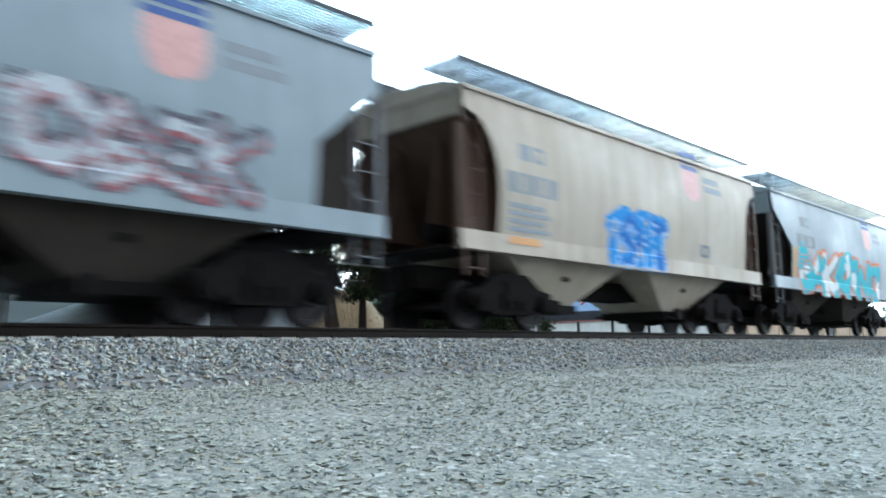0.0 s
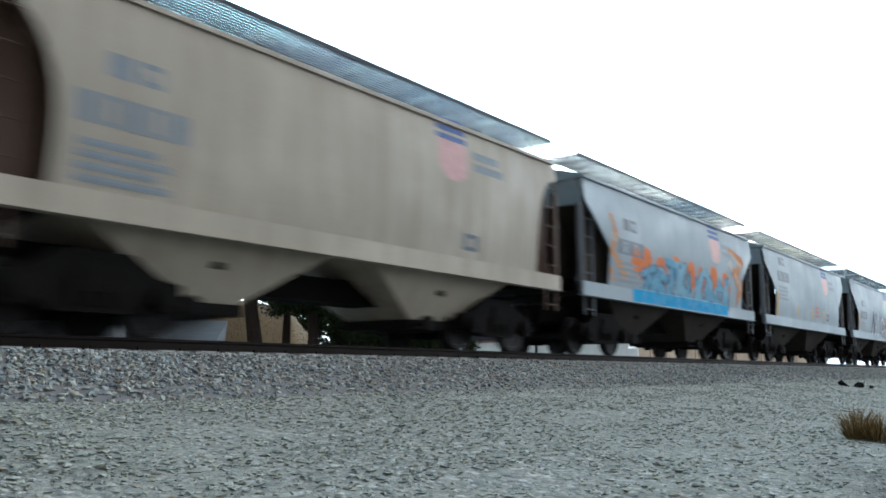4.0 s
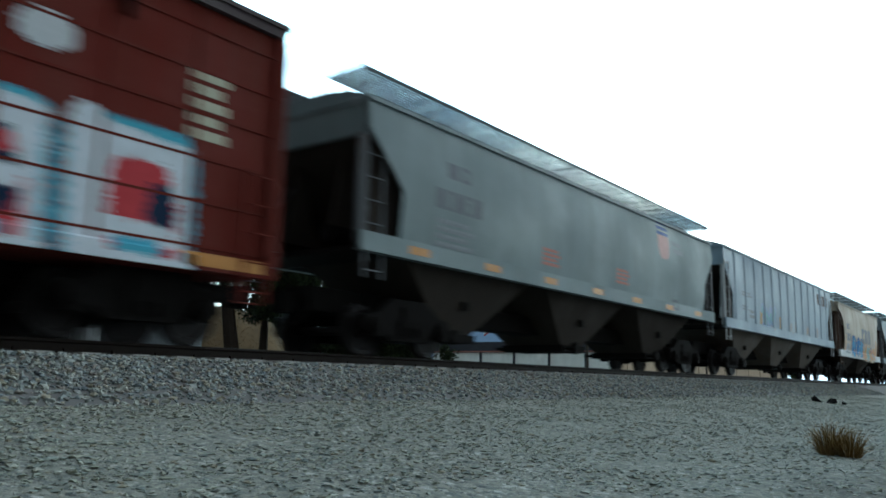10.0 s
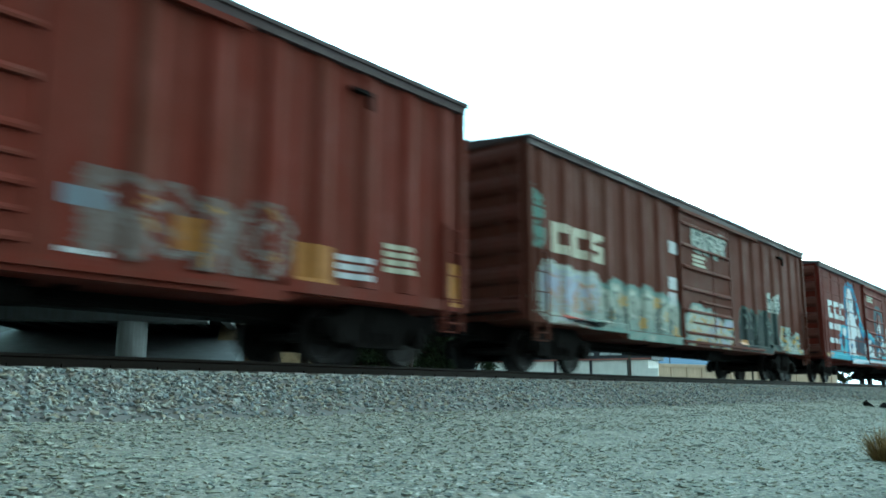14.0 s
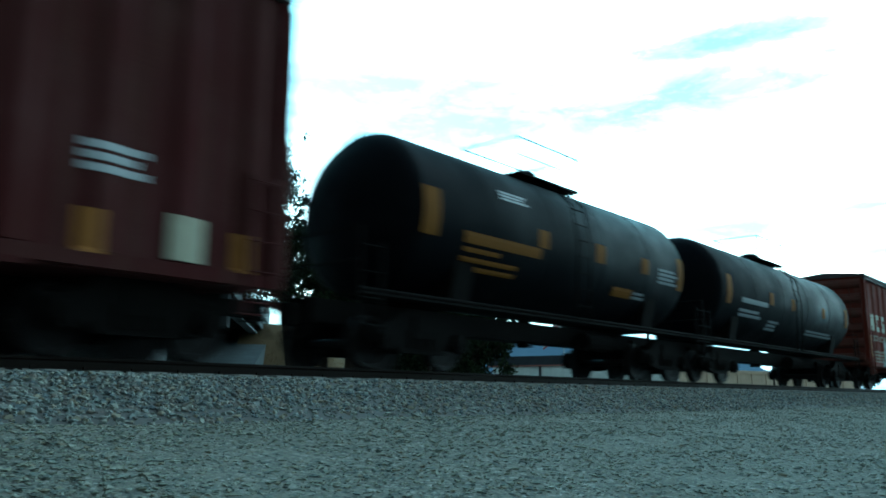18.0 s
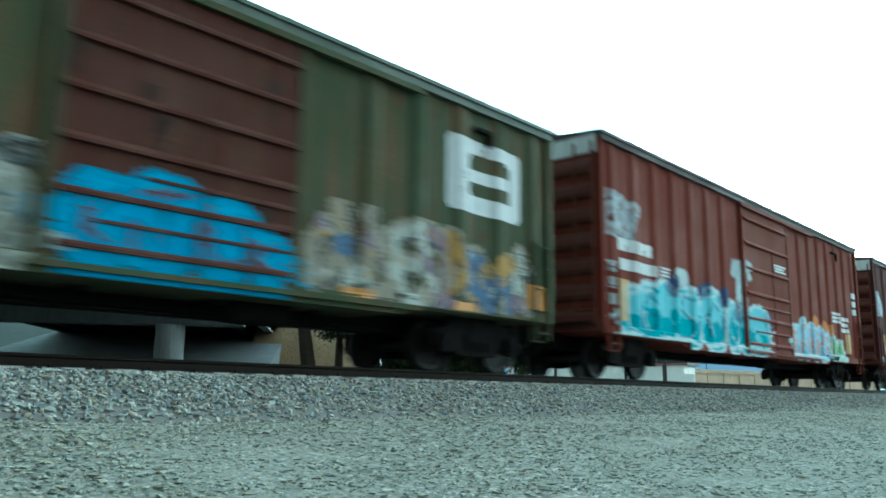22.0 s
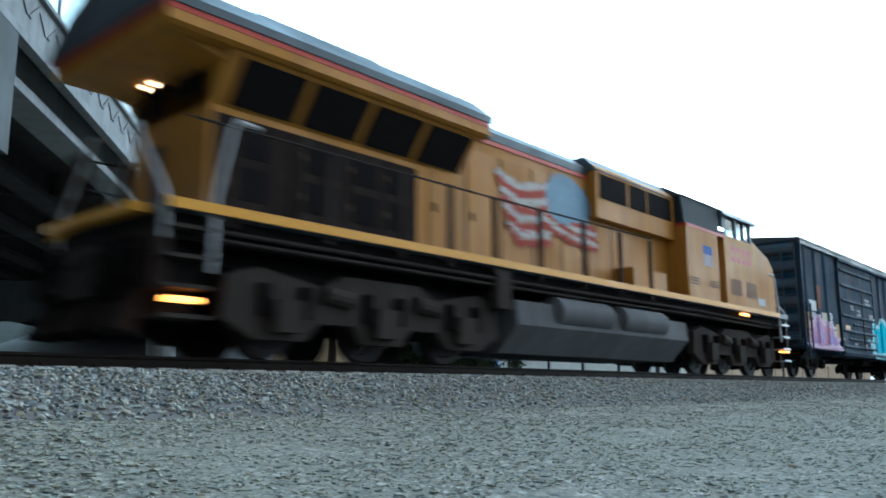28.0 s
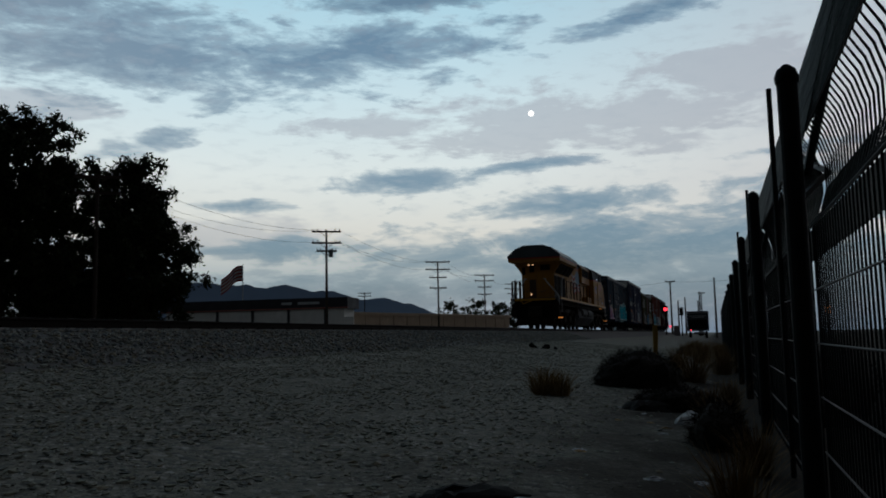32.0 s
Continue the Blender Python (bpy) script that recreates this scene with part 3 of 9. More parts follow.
def tag_layers(y0, y1, z0, z1, rng, n, fill, edge, marks, puff=1.0, halo=0.10):
    """Fat sprayed letters that lean into one another: a halo, the fill in two tones, thin outlines and shines."""
    out, w, h = [], (y1 - y0) / n, z1 - z0
    strokes = []
    for i in range(n):
        g = GLYPHS[rng.integers(len(GLYPHS))]
        lean, k = rng.uniform(-0.35, 0.4), rng.uniform(0.75, 1.12)
        lift, wide = rng.uniform(-0.10, 0.08) * h, rng.uniform(0.85, 1.2)
        tone = fill[rng.integers(len(fill))]
        wt = min(w, h) * rng.uniform(0.13, 0.2) * puff
        for st in g:
            pts = [(y0 + (i + 0.5) * w + (a - 0.5) * w * wide + (b - 0.5) * lean * h + rng.normal(0, 0.10) * w, z0 + lift + b * h * k + rng.normal(0, 0.09) * h) for a, b in st]
            strokes += [(p, q, wt * rng.uniform(0.8, 1.25), tone) for p, q in zip(pts, pts[1:])]
    for p, q, t, _ in strokes:
        out.append((("line", *p, *q, t + halo), edge))
    for p, q, t, _ in strokes:
        out.append((("line", p[0] + 0.03, p[1] - 0.03, q[0] + 0.03, q[1] - 0.03, t + 0.03), marks[0]))
    for p, q, t, tone in strokes:
        out.append((("line", *p, *q, t), tone))
    for i in range(n * 2):
        cy, cz = rng.uniform(y0, y1), rng.uniform(z0, z1)
        out.append((("o", cy, cz, w * rng.uniform(0.15, 0.5), h * rng.uniform(0.08, 0.3), rng.uniform(-1, 1), 2.2), fill[rng.integers(len(fill))], list(fill)))
    for p, q, t, _ in strokes:
        if rng.random() < 0.45:
            m = marks[rng.integers(len(marks))]
            out.append((("line", p[0] - t * 0.4, p[1] + t * 0.4, p[0] + (q[0] - p[0]) * 0.4, p[1] + (q[1] - p[1]) * 0.4, 0.022), m))
    for i in range(n):
        cy = rng.uniform(y0, y1)
        out.append((("line", cy, z0 + 0.1 * h, cy + rng.normal(0, 0.02), z0 - rng.uniform(0.02, 0.2) * h, 0.018), edge))
    return out


def graffiti(car, surf, y0, y1, z0, z1, cols, label, n=5, seed=1, fill=(0, 1), edge=2, marks=(3,), puff=1.0, cell=0.035, halo=0.10, low=False):
    rng = np.random.default_rng(seed)
    under = []
    if low:
        # paint filled in down to the sill, between and below the letters
        w, h = (y1 - y0) / n, z1 - z0
        for i in range(3 * n):
            under.append((("o", y0 + (i + rng.uniform(0.1, 0.9)) * w / 3, z0 + rng.uniform(-0.05, 0.22) * h, w * rng.uniform(0.3, 0.6), h * rng.uniform(0.22, 0.45), rng.uniform(-0.4, 0.4), 2.4), (fill + (edge,))[rng.integers(len(fill) + 1)]))
    sprayed("graffiti", car, surf, y0 - 0.25, y1 + 0.25, max(z0 - 0.2, 0.76), z1 + 0.2, under + tag_layers(y0, y1, z0, z1, rng, n, fill, edge, marks, puff, halo), cols, label, cell, 0.02, seed)


def piece(car, surf, z0, bumps, cols, label, seed, split=0.45, halo=0.12, lines=1.0, z_floor=0.0):
    """A joined mass of fat letters: bumps are (y, top, half width); cols are upper and lower tone, halo, line and shine."""
    rng = np.random.default_rng(seed)
    lay = []
    for y, zt, hw in bumps:
        lay.append((("o", y, (z0 + zt) / 2, hw + halo, (zt - z0) / 2 + halo, 0, 2.8), 2))
    for y, zt, hw in bumps:
        lay.append((("o", y, (z0 + zt) / 2 - 0.02, hw, (zt - z0) / 2, rng.uniform(-0.06, 0.06), 2.8), 0))
    y_lo, y_hi = bumps[0][0] - bumps[0][2], bumps[-1][0] + bumps[-1][2]
    for y, zt, hw in bumps:
        k = z0 + (zt - z0) * split * rng.uniform(0.8, 1.25)
        lay.append((("o", y, z0, hw * 1.1, k - z0, rng.uniform(-0.1, 0.1), 3.0), 1, [0, 1]))
    # clouds of the other tone inside
    for _ in range(len(bumps) * 4):
        y, zt, hw = bumps[rng.integers(len(bumps))]
        lay.append((("o", y + rng.uniform(-1, 1) * hw, rng.uniform(z0, zt), hw * rng.uniform(0.1, 0.35), (zt - z0) * rng.uniform(0.05, 0.16), rng.uniform(-0.5, 0.5), 2.0), int(rng.integers(2)), [0, 1]))
    # thin letter lines
    for y, zt, hw in bumps:
        if rng.random() > lines:
            continue
        h = zt - z0
        for st in GLYPHS[rng.integers(len(GLYPHS))]:
            pts = [(y + (a - 0.5) * 1.3 * hw + rng.normal(0, 0.08) * hw, z0 + (0.12 + 0.72 * b) * h + rng.normal(0, 0.03) * h) for a, b in st]
            for p, q in zip(pts, pts[1:]):
                lay.append((("line", *p, *q, rng.uniform(0.02, 0.045)), 3, [0, 1]))
                if rng.random() < 0.5:
                    lay.append((("line", p[0] + 0.06, p[1] + 0.05, q[0] + 0.06, q[1] + 0.05, 0.02), 4, [0, 1]))
        lay.append((("line", y + hw * 0.9, zt - 0.45 * h, y + hw * 0.95, z0 + 0.15 * h, 0.05), 3, [0, 1]))
        lay.append((("line", y - hw * 0.5, zt - 0.13 * h, y + hw * 0.35, zt - 0.09 * h, 0.035), 4, [0, 1]))
    # wavy pale foot, and overspray at both ends
    n = max(4, int((y_hi - y_lo) / 0.5))
    zs = [z0 + 0.06 + rng.uniform(0, 0.13) for _ in range(n + 1)]
    for i in range(n):
        lay.append((("line", y_lo + (y_hi - y_lo) * i / n, zs[i], y_lo + (y_hi - y_lo) * (i + 1) / n, zs[i + 1], 0.05), 2, [0, 1, 3]))
    for s in (y_lo, y_hi):
        for _ in range(5):
            d = rng.uniform(0.1, 0.5) * (-1 if s == y_lo else 1)
            z = rng.uniform(z0, z0 + 0.6)
            lay.append((("line", s, z, s + d, z + rng.normal(0, 0.08), 0.05), 2))
    top = max(b[1] for b in bumps)
    sprayed("graffiti", car, surf, y_lo - 0.6, y_hi + 0.6, max(z0 - 0.1, z_floor), top + 0.25, lay, cols, label, 0.032, 0.022, seed)


def rust_stains(car, surf, y0, y1, z0, z1, n, seed, col=(0.034, 0.022, 0.018)):
    """Ragged rust stains that run down a side, each its own shape."""
    rng = np.random.default_rng(seed)
    for _ in range(n):
        y, z, h = rng.uniform(y0, y1), rng.uniform(z0, z1), rng.uniform(0.12, 0.55)
        w = rng.uniform(0.02, 0.09)
        lay = [(("o", y, z, w, h * 0.5, rng.uniform(-0.1, 0.1), 2), 0), (("line", y, z, y + rng.normal(0, 0.02), max(z0, z - h), w * 0.35), 0), (("o", y + w, z + 0.1 * h, w * 0.7, h * 0.25, 0, 2), 0)]
        sprayed("rust_stain", car, surf, y - 3 * w, y + 3 * w, max(z0 - 0.1, z - h), z + h * 0.6, lay, [spray(*col)], "brown rust stain", 0.035, 0.04, seed)


SPRAY = {}


def spray(r, g, b):
    key = (r, g, b)
    if key not in SPRAY:
        SPRAY[key] = plain("spray_paint", key, 0.7, 0, 0.35, 5.0, gloss=0.06)
    return SPRAY[key]


# ---- running gear ----
def make_truck(car, y, base=0.9, r=0.42, heavy=False):
    """A freight bogie: bolster, two cast side frames with springs, two wheelsets."""
    key = "heavy" if heavy else "freight"
    bol = part("truck", shared((key + "_bolster",), lambda: Mesh().box(-1.15, 1.15, -0.2, 0.2, 0.5, 0.85).box(-0.4, 0.4, -0.32, 0.32, 0.82, 0.98), BLACK), BLACK, car, "black cast-steel bogie", at=pose(0, y, 0))

    def frame_side():
        me = Mesh()
        b = base
        top = [(-b - 0.28, 0.42), (-b - 0.26, 0.66), (-b + 0.05, 0.72), (-0.45, 0.98), (0.45, 0.98), (b - 0.05, 0.72), (b + 0.26, 0.66), (b + 0.28, 0.42), (b - 0.2, 0.44), (0.52, 0.26), (-0.52, 0.26), (-b + 0.2, 0.44)]
        me.prism(top, -0.09, 0.09, "x")
        for a in (-b, b):
            me.tube((0.05, a, 0.46), (0.2, a, 0.46), 0.17, 12).tube((0.2, a, 0.46), (0.235, a, 0.46), 0.09, 8)
        return me

    def springs():
        me = Mesh()
        for a in (-0.24, 0, 0.24):
            me.tube((0.1, a, 0.34), (0.1, a, 0.62), 0.075, 8)
        return me
    wheels = lambda: Mesh().turned([(-0.05, r * 0.3), (-0.05, r * 0.78), (-0.075, r * 0.82), (-0.075, r + 0.028), (-0.045, r + 0.026), (-0.04, r), (0.065, r - 0.008), (0.065, r * 0.8), (0.02, r * 0.74), (0.03, r * 0.34), (0.09, r * 0.28)], 28, "x", (0.755, 0, 0)).turned(
        [(0.05, r * 0.3), (0.05, r * 0.78), (0.075, r * 0.82), (0.075, r + 0.028), (0.045, r + 0.026), (0.04, r), (-0.065, r - 0.008), (-0.065, r * 0.8), (-0.02, r * 0.74), (-0.03, r * 0.34), (-0.09, r * 0.28)], 28, "x", (-0.755, 0, 0)).tube((-1.1, 0, 0), (1.1, 0, 0), 0.08, 10)
    for sx in (1, -1):
        part("side_frame", shared((key + "_side_frame", base), frame_side, BLACK), BLACK, bol, at=pose(sx * 1.02, 0, 0, 0, 0, 0 if sx > 0 else 180))
        part("spring_nest", shared((key + "_springs",), springs, BLACK), BLACK, bol, at=pose(sx * 1.0, 0, 0, 0, 0, 0 if sx > 0 else 180))
    for a in ((-base, 0.0, base) if heavy else (-base, base)):
        w = part("wheelset", shared(("wheelset", r), wheels, WHEEL, True), WHEEL, bol, at=pose(0, a, r))
        ROLLING.append((w, a, r))
    return bol


ROLLING = []


def couplers(car, end):
    for s in (1, -1):
        me = Mesh().box(-0.12, 0.12, min(s * (end - 0.6), s * end), max(s * (end - 0.6), s * end), 0.72, 0.95)
        a, b = sorted((s * end, s * (end + 0.28)))
        me.box(-0.17, 0.15, a, b, 0.66, 1.0)
        part("coupler", me, BLACK, car, "black knuckle coupler")
        h = Mesh().rod([(0.3, s * (end - 0.15), 0.8), (0.32, s * (end + 0.1), 0.52), (0.2, s * (end + 0.3), 0.42)], 0.03)
        part("air_hose", h, BLACK, car)


def ladder(car, x, y0, y1, z0, z1, n, mat, along="y"):
    """Stiles and rungs stood off a side (along y) or an end (along x, with y0 = the end's plane)."""
    me = Mesh()
    if along == "y":
        for y in (y0, y1):
            me.box(x, x + 0.04, y - 0.02, y + 0.02, z0, z1)
        for i in range(n):
            z = z0 + 0.12 + (z1 - z0 - 0.2) * i / max(1, n - 1)
            me.tube((x + 0.05, y0, z), (x + 0.05, y1, z), 0.013, 6)
    part("ladder", me, mat, car)


# ---- covered hoppers ----
def hopper_surf(eave, sill, low, top, bulge=0.13, rounded=False):
    def surf(y, z):
        if z < sill + 0.02:
            return 1.51
        if abs(y) > hopper_half(z, eave, sill, low, top, rounded) - 0.01:
            return 0.0
        u = min(1, max(0, (z - sill) / (eave - sill)))
        return 1.43 + bulge * math.sin(math.pi * (0.12 + 0.80 * u))
    return surf


def hopper_half(z, eave, sill, low, top, rounded=False):
    """Half the length of the side sheet at a height: cut back below the roof's end, straight or in an arc."""
    a, b = sill + (eave - sill) * (0.26 if rounded else 0.36), sill + (eave - sill) * (0.84 if rounded else 0.76)
    if z <= a:
        return low
    if z >= b:
        return top
    u = (z - a) / (b - a)
    return low + (top - low) * (1 - math.sqrt(1 - u * u) if rounded else u)


GRATING = plain("dull_steel_grating", (0.075, 0.08, 0.085), 0.8, 0.1, gloss=0.1)
TRIMGREY = paint("dusty_grey_trim_paint", (0.11, 0.12, 0.13), 0.7, 0.4, 0.2)


def covered_hopper(yc, label, mat, low=4.65, top=5.78, eave=4.02, sill=1.6, bays=2, ribs=False, trim=None, sill_mat=None, hop_mat=None, board=True, dark_end=None, rounded=False):
    car = thing("covered_hopper_car", label, "freight car", "freight cars of the train", at=pose(TRACK_X, yc, RAIL_Z))
    sill_mat, trim, hop_mat = sill_mat or mat, trim or TRIMGREY, hop_mat or mat
    bulge = 0.13 if not ribs else 0.03
    end = top + 0.12
    surf = hopper_surf(eave, sill, low, top, bulge, rounded)

    n_rows = 25
    rows = [sill + (eave - sill) * i / n_rows for i in range(n_rows + 1)]
    knee = sill + (eave - sill) * (0.84 if rounded else 0.76)
    for sx in (1, -1):
        me = Mesh()
        for inset in (0.0, 0.03):
            for z in rows:
                h = hopper_half(z, eave, sill, low, top, rounded)
                x = sx * (1.43 - inset + bulge * math.sin(math.pi * (0.12 + 0.80 * (z - sill) / (eave - sill))))
                me.v += [(x, -h, z), (x, -low + 0.35, z), (x, low - 0.35, z), (x, h, z)]
        back = 4 * (n_rows + 1)
        for o in (0, back):
            for i in range(n_rows):
                for k in range(3):
                    me.f.append((o + 4 * i + k, o + 4 * i + k + 1, o + 4 * i + 5 + k, o + 4 * i + 4 + k))
        for i in range(n_rows):
            for k in (0, 3):
                me.f.append((4 * i + k, 4 * i + 4 + k, back + 4 * i + 4 + k, back + 4 * i + k))
        me.m = [0] * len(me.f)
        part("side_sheet", me, mat, car, smooth=True)
    for s in (1, -1):
        x = 1.40
        y_top, y_knee, y_low = s * (top - 0.03), s * (top - 0.05), s * (low - 1.3)
        part("end_wall", Mesh().prism([(y_top, eave), (y_knee, knee - 0.05), (y_knee - s * 0.06, knee - 0.05), (y_top - s * 0.06, eave)], -x, x, "x"), mat, car)
        part("slope_sheet", Mesh().prism([(y_knee - s * 0.02, knee), (y_low, sill - 0.05), (y_low - s * 0.1, sill - 0.05), (y_knee - s * 0.12, knee)], -x, x, "x"), dark_end or SHADOWY, car, "sloping end sheet with shade in its dark colour")
    xt = 1.43 + bulge * math.sin(math.pi * 0.92)
    roof = Mesh().prism([(xt + 0.05, eave - 0.05), (xt + 0.05, eave + 0.02), (0.95, eave + 0.2), (0.4, eave + 0.27), (-0.4, eave + 0.27), (-0.95, eave + 0.2), (-xt - 0.05, eave + 0.02), (-xt - 0.05, eave - 0.05)], -top - 0.02, top + 0.02, "y")
    part("roof", roof, mat, car)
    hatch = Mesh().prism([(0.28, eave + 0.26), (0.28, eave + 0.36), (0.2, eave + 0.41), (-0.2, eave + 0.41), (-0.28, eave + 0.36), (-0.28, eave + 0.26)], -top + 0.7, top - 0.7, "y")
    part("hatch_cover", hatch, mat, car, "long trough hatch cover")
    if board:
        for sx in (1, -1):
            rb = Mesh()
            for i in range(11):
                x = sx * (0.54 + 0.08 * i)
                rb.box(x - 0.010, x + 0.010, -top - 0.1, top + 0.1, eave + 0.495, eave + 0.525)
            n = int(top * 2 / 0.6)
            for i in range(n + 1):
                y = -top - 0.1 + (2 * top + 0.2) * i / n
                rb.box(min(sx * 0.51, sx * 1.37), max(sx * 0.51, sx * 1.37), y - 0.01, y + 0.01, eave + 0.475, eave + 0.495)
            part("running_board", rb, GRATING, car, "grey steel grating walkway")
            for i in range(int(top * 2 / 1.8) + 1):
                y = -top + 0.3 + i * (2 * top - 0.6) / int(top * 2 / 1.8)
                part("walkway_bracket", Mesh().rod([(sx * 1.12, y, eave + 0.14), (sx * 1.33, y, eave + 0.46), (sx * 0.56, y, eave + 0.46), (sx * 0.56, y, eave + 0.24)], 0.014, 5), CHROME, car)
            part("walkway_edge", Mesh().box(min(sx * 1.37, sx * 1.395), max(sx * 1.37, sx * 1.395), -top - 0.1, top + 0.1, eave + 0.47, eave + 0.545), GRATING, car)
        for s in (1, -1):
            part("end_grab_iron", Mesh().rod([(1.3, s * top, eave + 0.51), (1.3, s * (top + 0.16), eave + 0.35), (1.3, s * (top + 0.16), eave - 0.2)], 0.016), CHROME, car)
    for sx in (1, -1):
        a, b = sorted((sx * 1.40, sx * 1.505))
        sm = Mesh().box(a, b, -end, end, sill - 0.3, sill + 0.0)
        c, d = sorted((sx * 1.36, sx * 1.535))
        sm.box(c, d, -end, end, sill - 0.325, sill - 0.295)
        part("side_sill", sm, sill_mat, car)
    part("center_sill", Mesh().box(-0.33, 0.33, -end + 0.05, end - 0.05, 0.72, 1.12), BLACK, car)
    if ribs:
        n = 13
        for i in range(n):
            y = -low + 0.3 + (2 * low - 0.6) * i / (n - 1)
            for sx in (1, -1):
                part("side_post", shared(("side_post", sx, eave, sill), lambda: Mesh().prism([(sx * 1.42, -0.2), (sx * 1.482, -0.06), (sx * 1.482, 0.06), (sx * 1.42, 0.2)], sill + 0.02, eave - 0.06, "z"), mat), mat, car, at=pose(0, y, 0))
    # hopper bays under the body
    span = 2 * (low - 0.15) / bays
    for k in range(bays):
        y0 = -low + 0.15 + k * span
        y1 = y0 + span
        ym = (y0 + y1) / 2
        hb = Mesh()
        t, g = sill - 0.02, 0.48
        lo = [(-0.75, ym - 0.5, g), (0.75, ym - 0.5, g), (0.75, ym + 0.5, g), (-0.75, ym + 0.5, g)]
        hi = [(-1.36, y0 + 0.05, t), (1.36, y0 + 0.05, t), (1.36, y1 - 0.05, t), (-1.36, y1 - 0.05, t)]
        hb.v += lo + hi
        hb.f += [(0, 1, 2, 3), (4, 5, 6, 7)] + [(i, (i + 1) % 4, 4 + (i + 1) % 4, 4 + i) for i in range(4)]
        hb.m = [0] * 6
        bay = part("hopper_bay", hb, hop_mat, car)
        part("outlet_gate", Mesh().box(-0.85, 0.85, ym - 0.6, ym + 0.6, g - 0.14, g + 0.02).tube((-1.1, ym - 0.45, g - 0.06), (1.1, ym - 0.45, g - 0.06), 0.04, 6).tube((1.05, ym - 0.45, g - 0.06), (1.16, ym - 0.45, g - 0.06), 0.14, 8), BLACK, bay)
        part("bay_flange", Mesh().box(1.0, 1.06, ym - 0.09, ym + 0.09, 0.95, 1.12), BLACK, bay)
    # end frames
    dk = dark_end or SHADOWY
    for s in (1, -1):
        a, b = sorted((s * (low - 0.05), s * end))
        part("end_platform", Mesh().box(-1.4, 1.4, a, b, sill - 0.32, sill - 0.24), BLACK, car)
        for sx in (1, -1):
            ys = s * (end - 0.06)
            part("corner_post", Mesh().box(min(sx * 1.36, sx * 1.46), max(sx * 1.36, sx * 1.46), ys - 0.06, ys + 0.06, sill - 0.3, eave - 0.65), trim, car)
            part("end_brace", Mesh().tube((sx * 1.30, s * (end - 0.1), sill), (sx * 1.1, s * (low + 0.12), eave - 1.1), 0.05, 6), trim, car)
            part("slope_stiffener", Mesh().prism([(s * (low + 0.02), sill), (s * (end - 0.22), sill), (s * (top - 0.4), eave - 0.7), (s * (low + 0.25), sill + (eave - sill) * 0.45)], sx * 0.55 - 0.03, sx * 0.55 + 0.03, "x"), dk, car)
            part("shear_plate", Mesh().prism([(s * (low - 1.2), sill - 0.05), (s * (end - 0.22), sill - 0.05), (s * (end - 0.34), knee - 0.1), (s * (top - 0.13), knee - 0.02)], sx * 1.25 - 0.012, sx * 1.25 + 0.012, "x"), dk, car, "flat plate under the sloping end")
        y0, y1 = sorted((s * (end - 0.12), s * (end - 0.55)))
        ladder(car, 1.44, y0, y1, sill - 0.75, eave - 0.5, 7, trim)
        ladder(car, -1.48, y0, y1, sill - 0.75, eave - 0.5, 7, trim)
        part("brake_cylinder", Mesh().tube((0.55, s * (low + 0.3), sill + 0.05), (0.55, s * (low + 0.8), sill + 0.05), 0.16, 12), BLACK, car)
    make_truck(car, end - 1.75)
    make_truck(car, -end + 1.75)
    couplers(car, end + 0.05)
    return car, surf


def rail_shield(car, surf, y, z, k=1.0):
    """The faded owner's shield, as plain shapes: navy bars over a pink-red field, and bars of writing beside it."""
    for i in range(3):
        block(car, surf, y, y + 0.85 * k, z + (0.48 + 0.16 * i) * k, z + (0.58 + 0.16 * i) * k, BLUE_INK)
    sprayed("marking", car, surf, y, y + 0.9 * k, z - 0.25 * k, z + 0.47 * k, [(("o", y + 0.44 * k, z + 0.25 * k, 0.42 * k, 0.5 * k, 0, 2.6), 0)], [PINK], "faded pink-red shield", 0.04, 0.01)
    bars(car, surf, y + 1.05 * k, y + 2.0 * k, z + 0.0 * k, z + 0.45 * k, GREYINK, 2)


PINK = plain("faded_pink_marking", (0.52, 0.31, 0.29), 0.6, 0, 0.4)


def hopper_marks(car, surf, y, z, mat=DARKINK, amber=True, low=4.65):
    """Reporting mark, number and data, as bars, with the amber strips by the end."""
    block(car, surf, y, y + 0.32, z + 0.75, z + 1.05, mat)
    block(car, surf, y + 0.4, y + 0.72, z + 0.75, z + 1.05, mat, holes=[(0.3, 0.25, 0.75, 0.75)])
    for i in range(5):
        block(car, surf, y - 0.35 + i * 0.3, y - 0.11 + i * 0.3, z + 0.15, z + 0.52, mat, holes=[(0.35, 0.2, 0.7, 0.8)] if i % 2 else ())
    bars(car, surf, y - 0.3, y + 0.9, z - 0.55, z + 0.0, GREYINK, 4)
    if amber:
        block(car, surf, -low + 0.05, -low + 0.3, 1.62, 2.5, TAN, "reflective_strip", "faded orange strip")
    block(car, surf, low - 2.2, low - 1.75, 1.75, 2.05, DARKINK, holes=[(0.3, 0.3, 0.7, 0.45), (0.3, 0.6, 0.7, 0.75)])


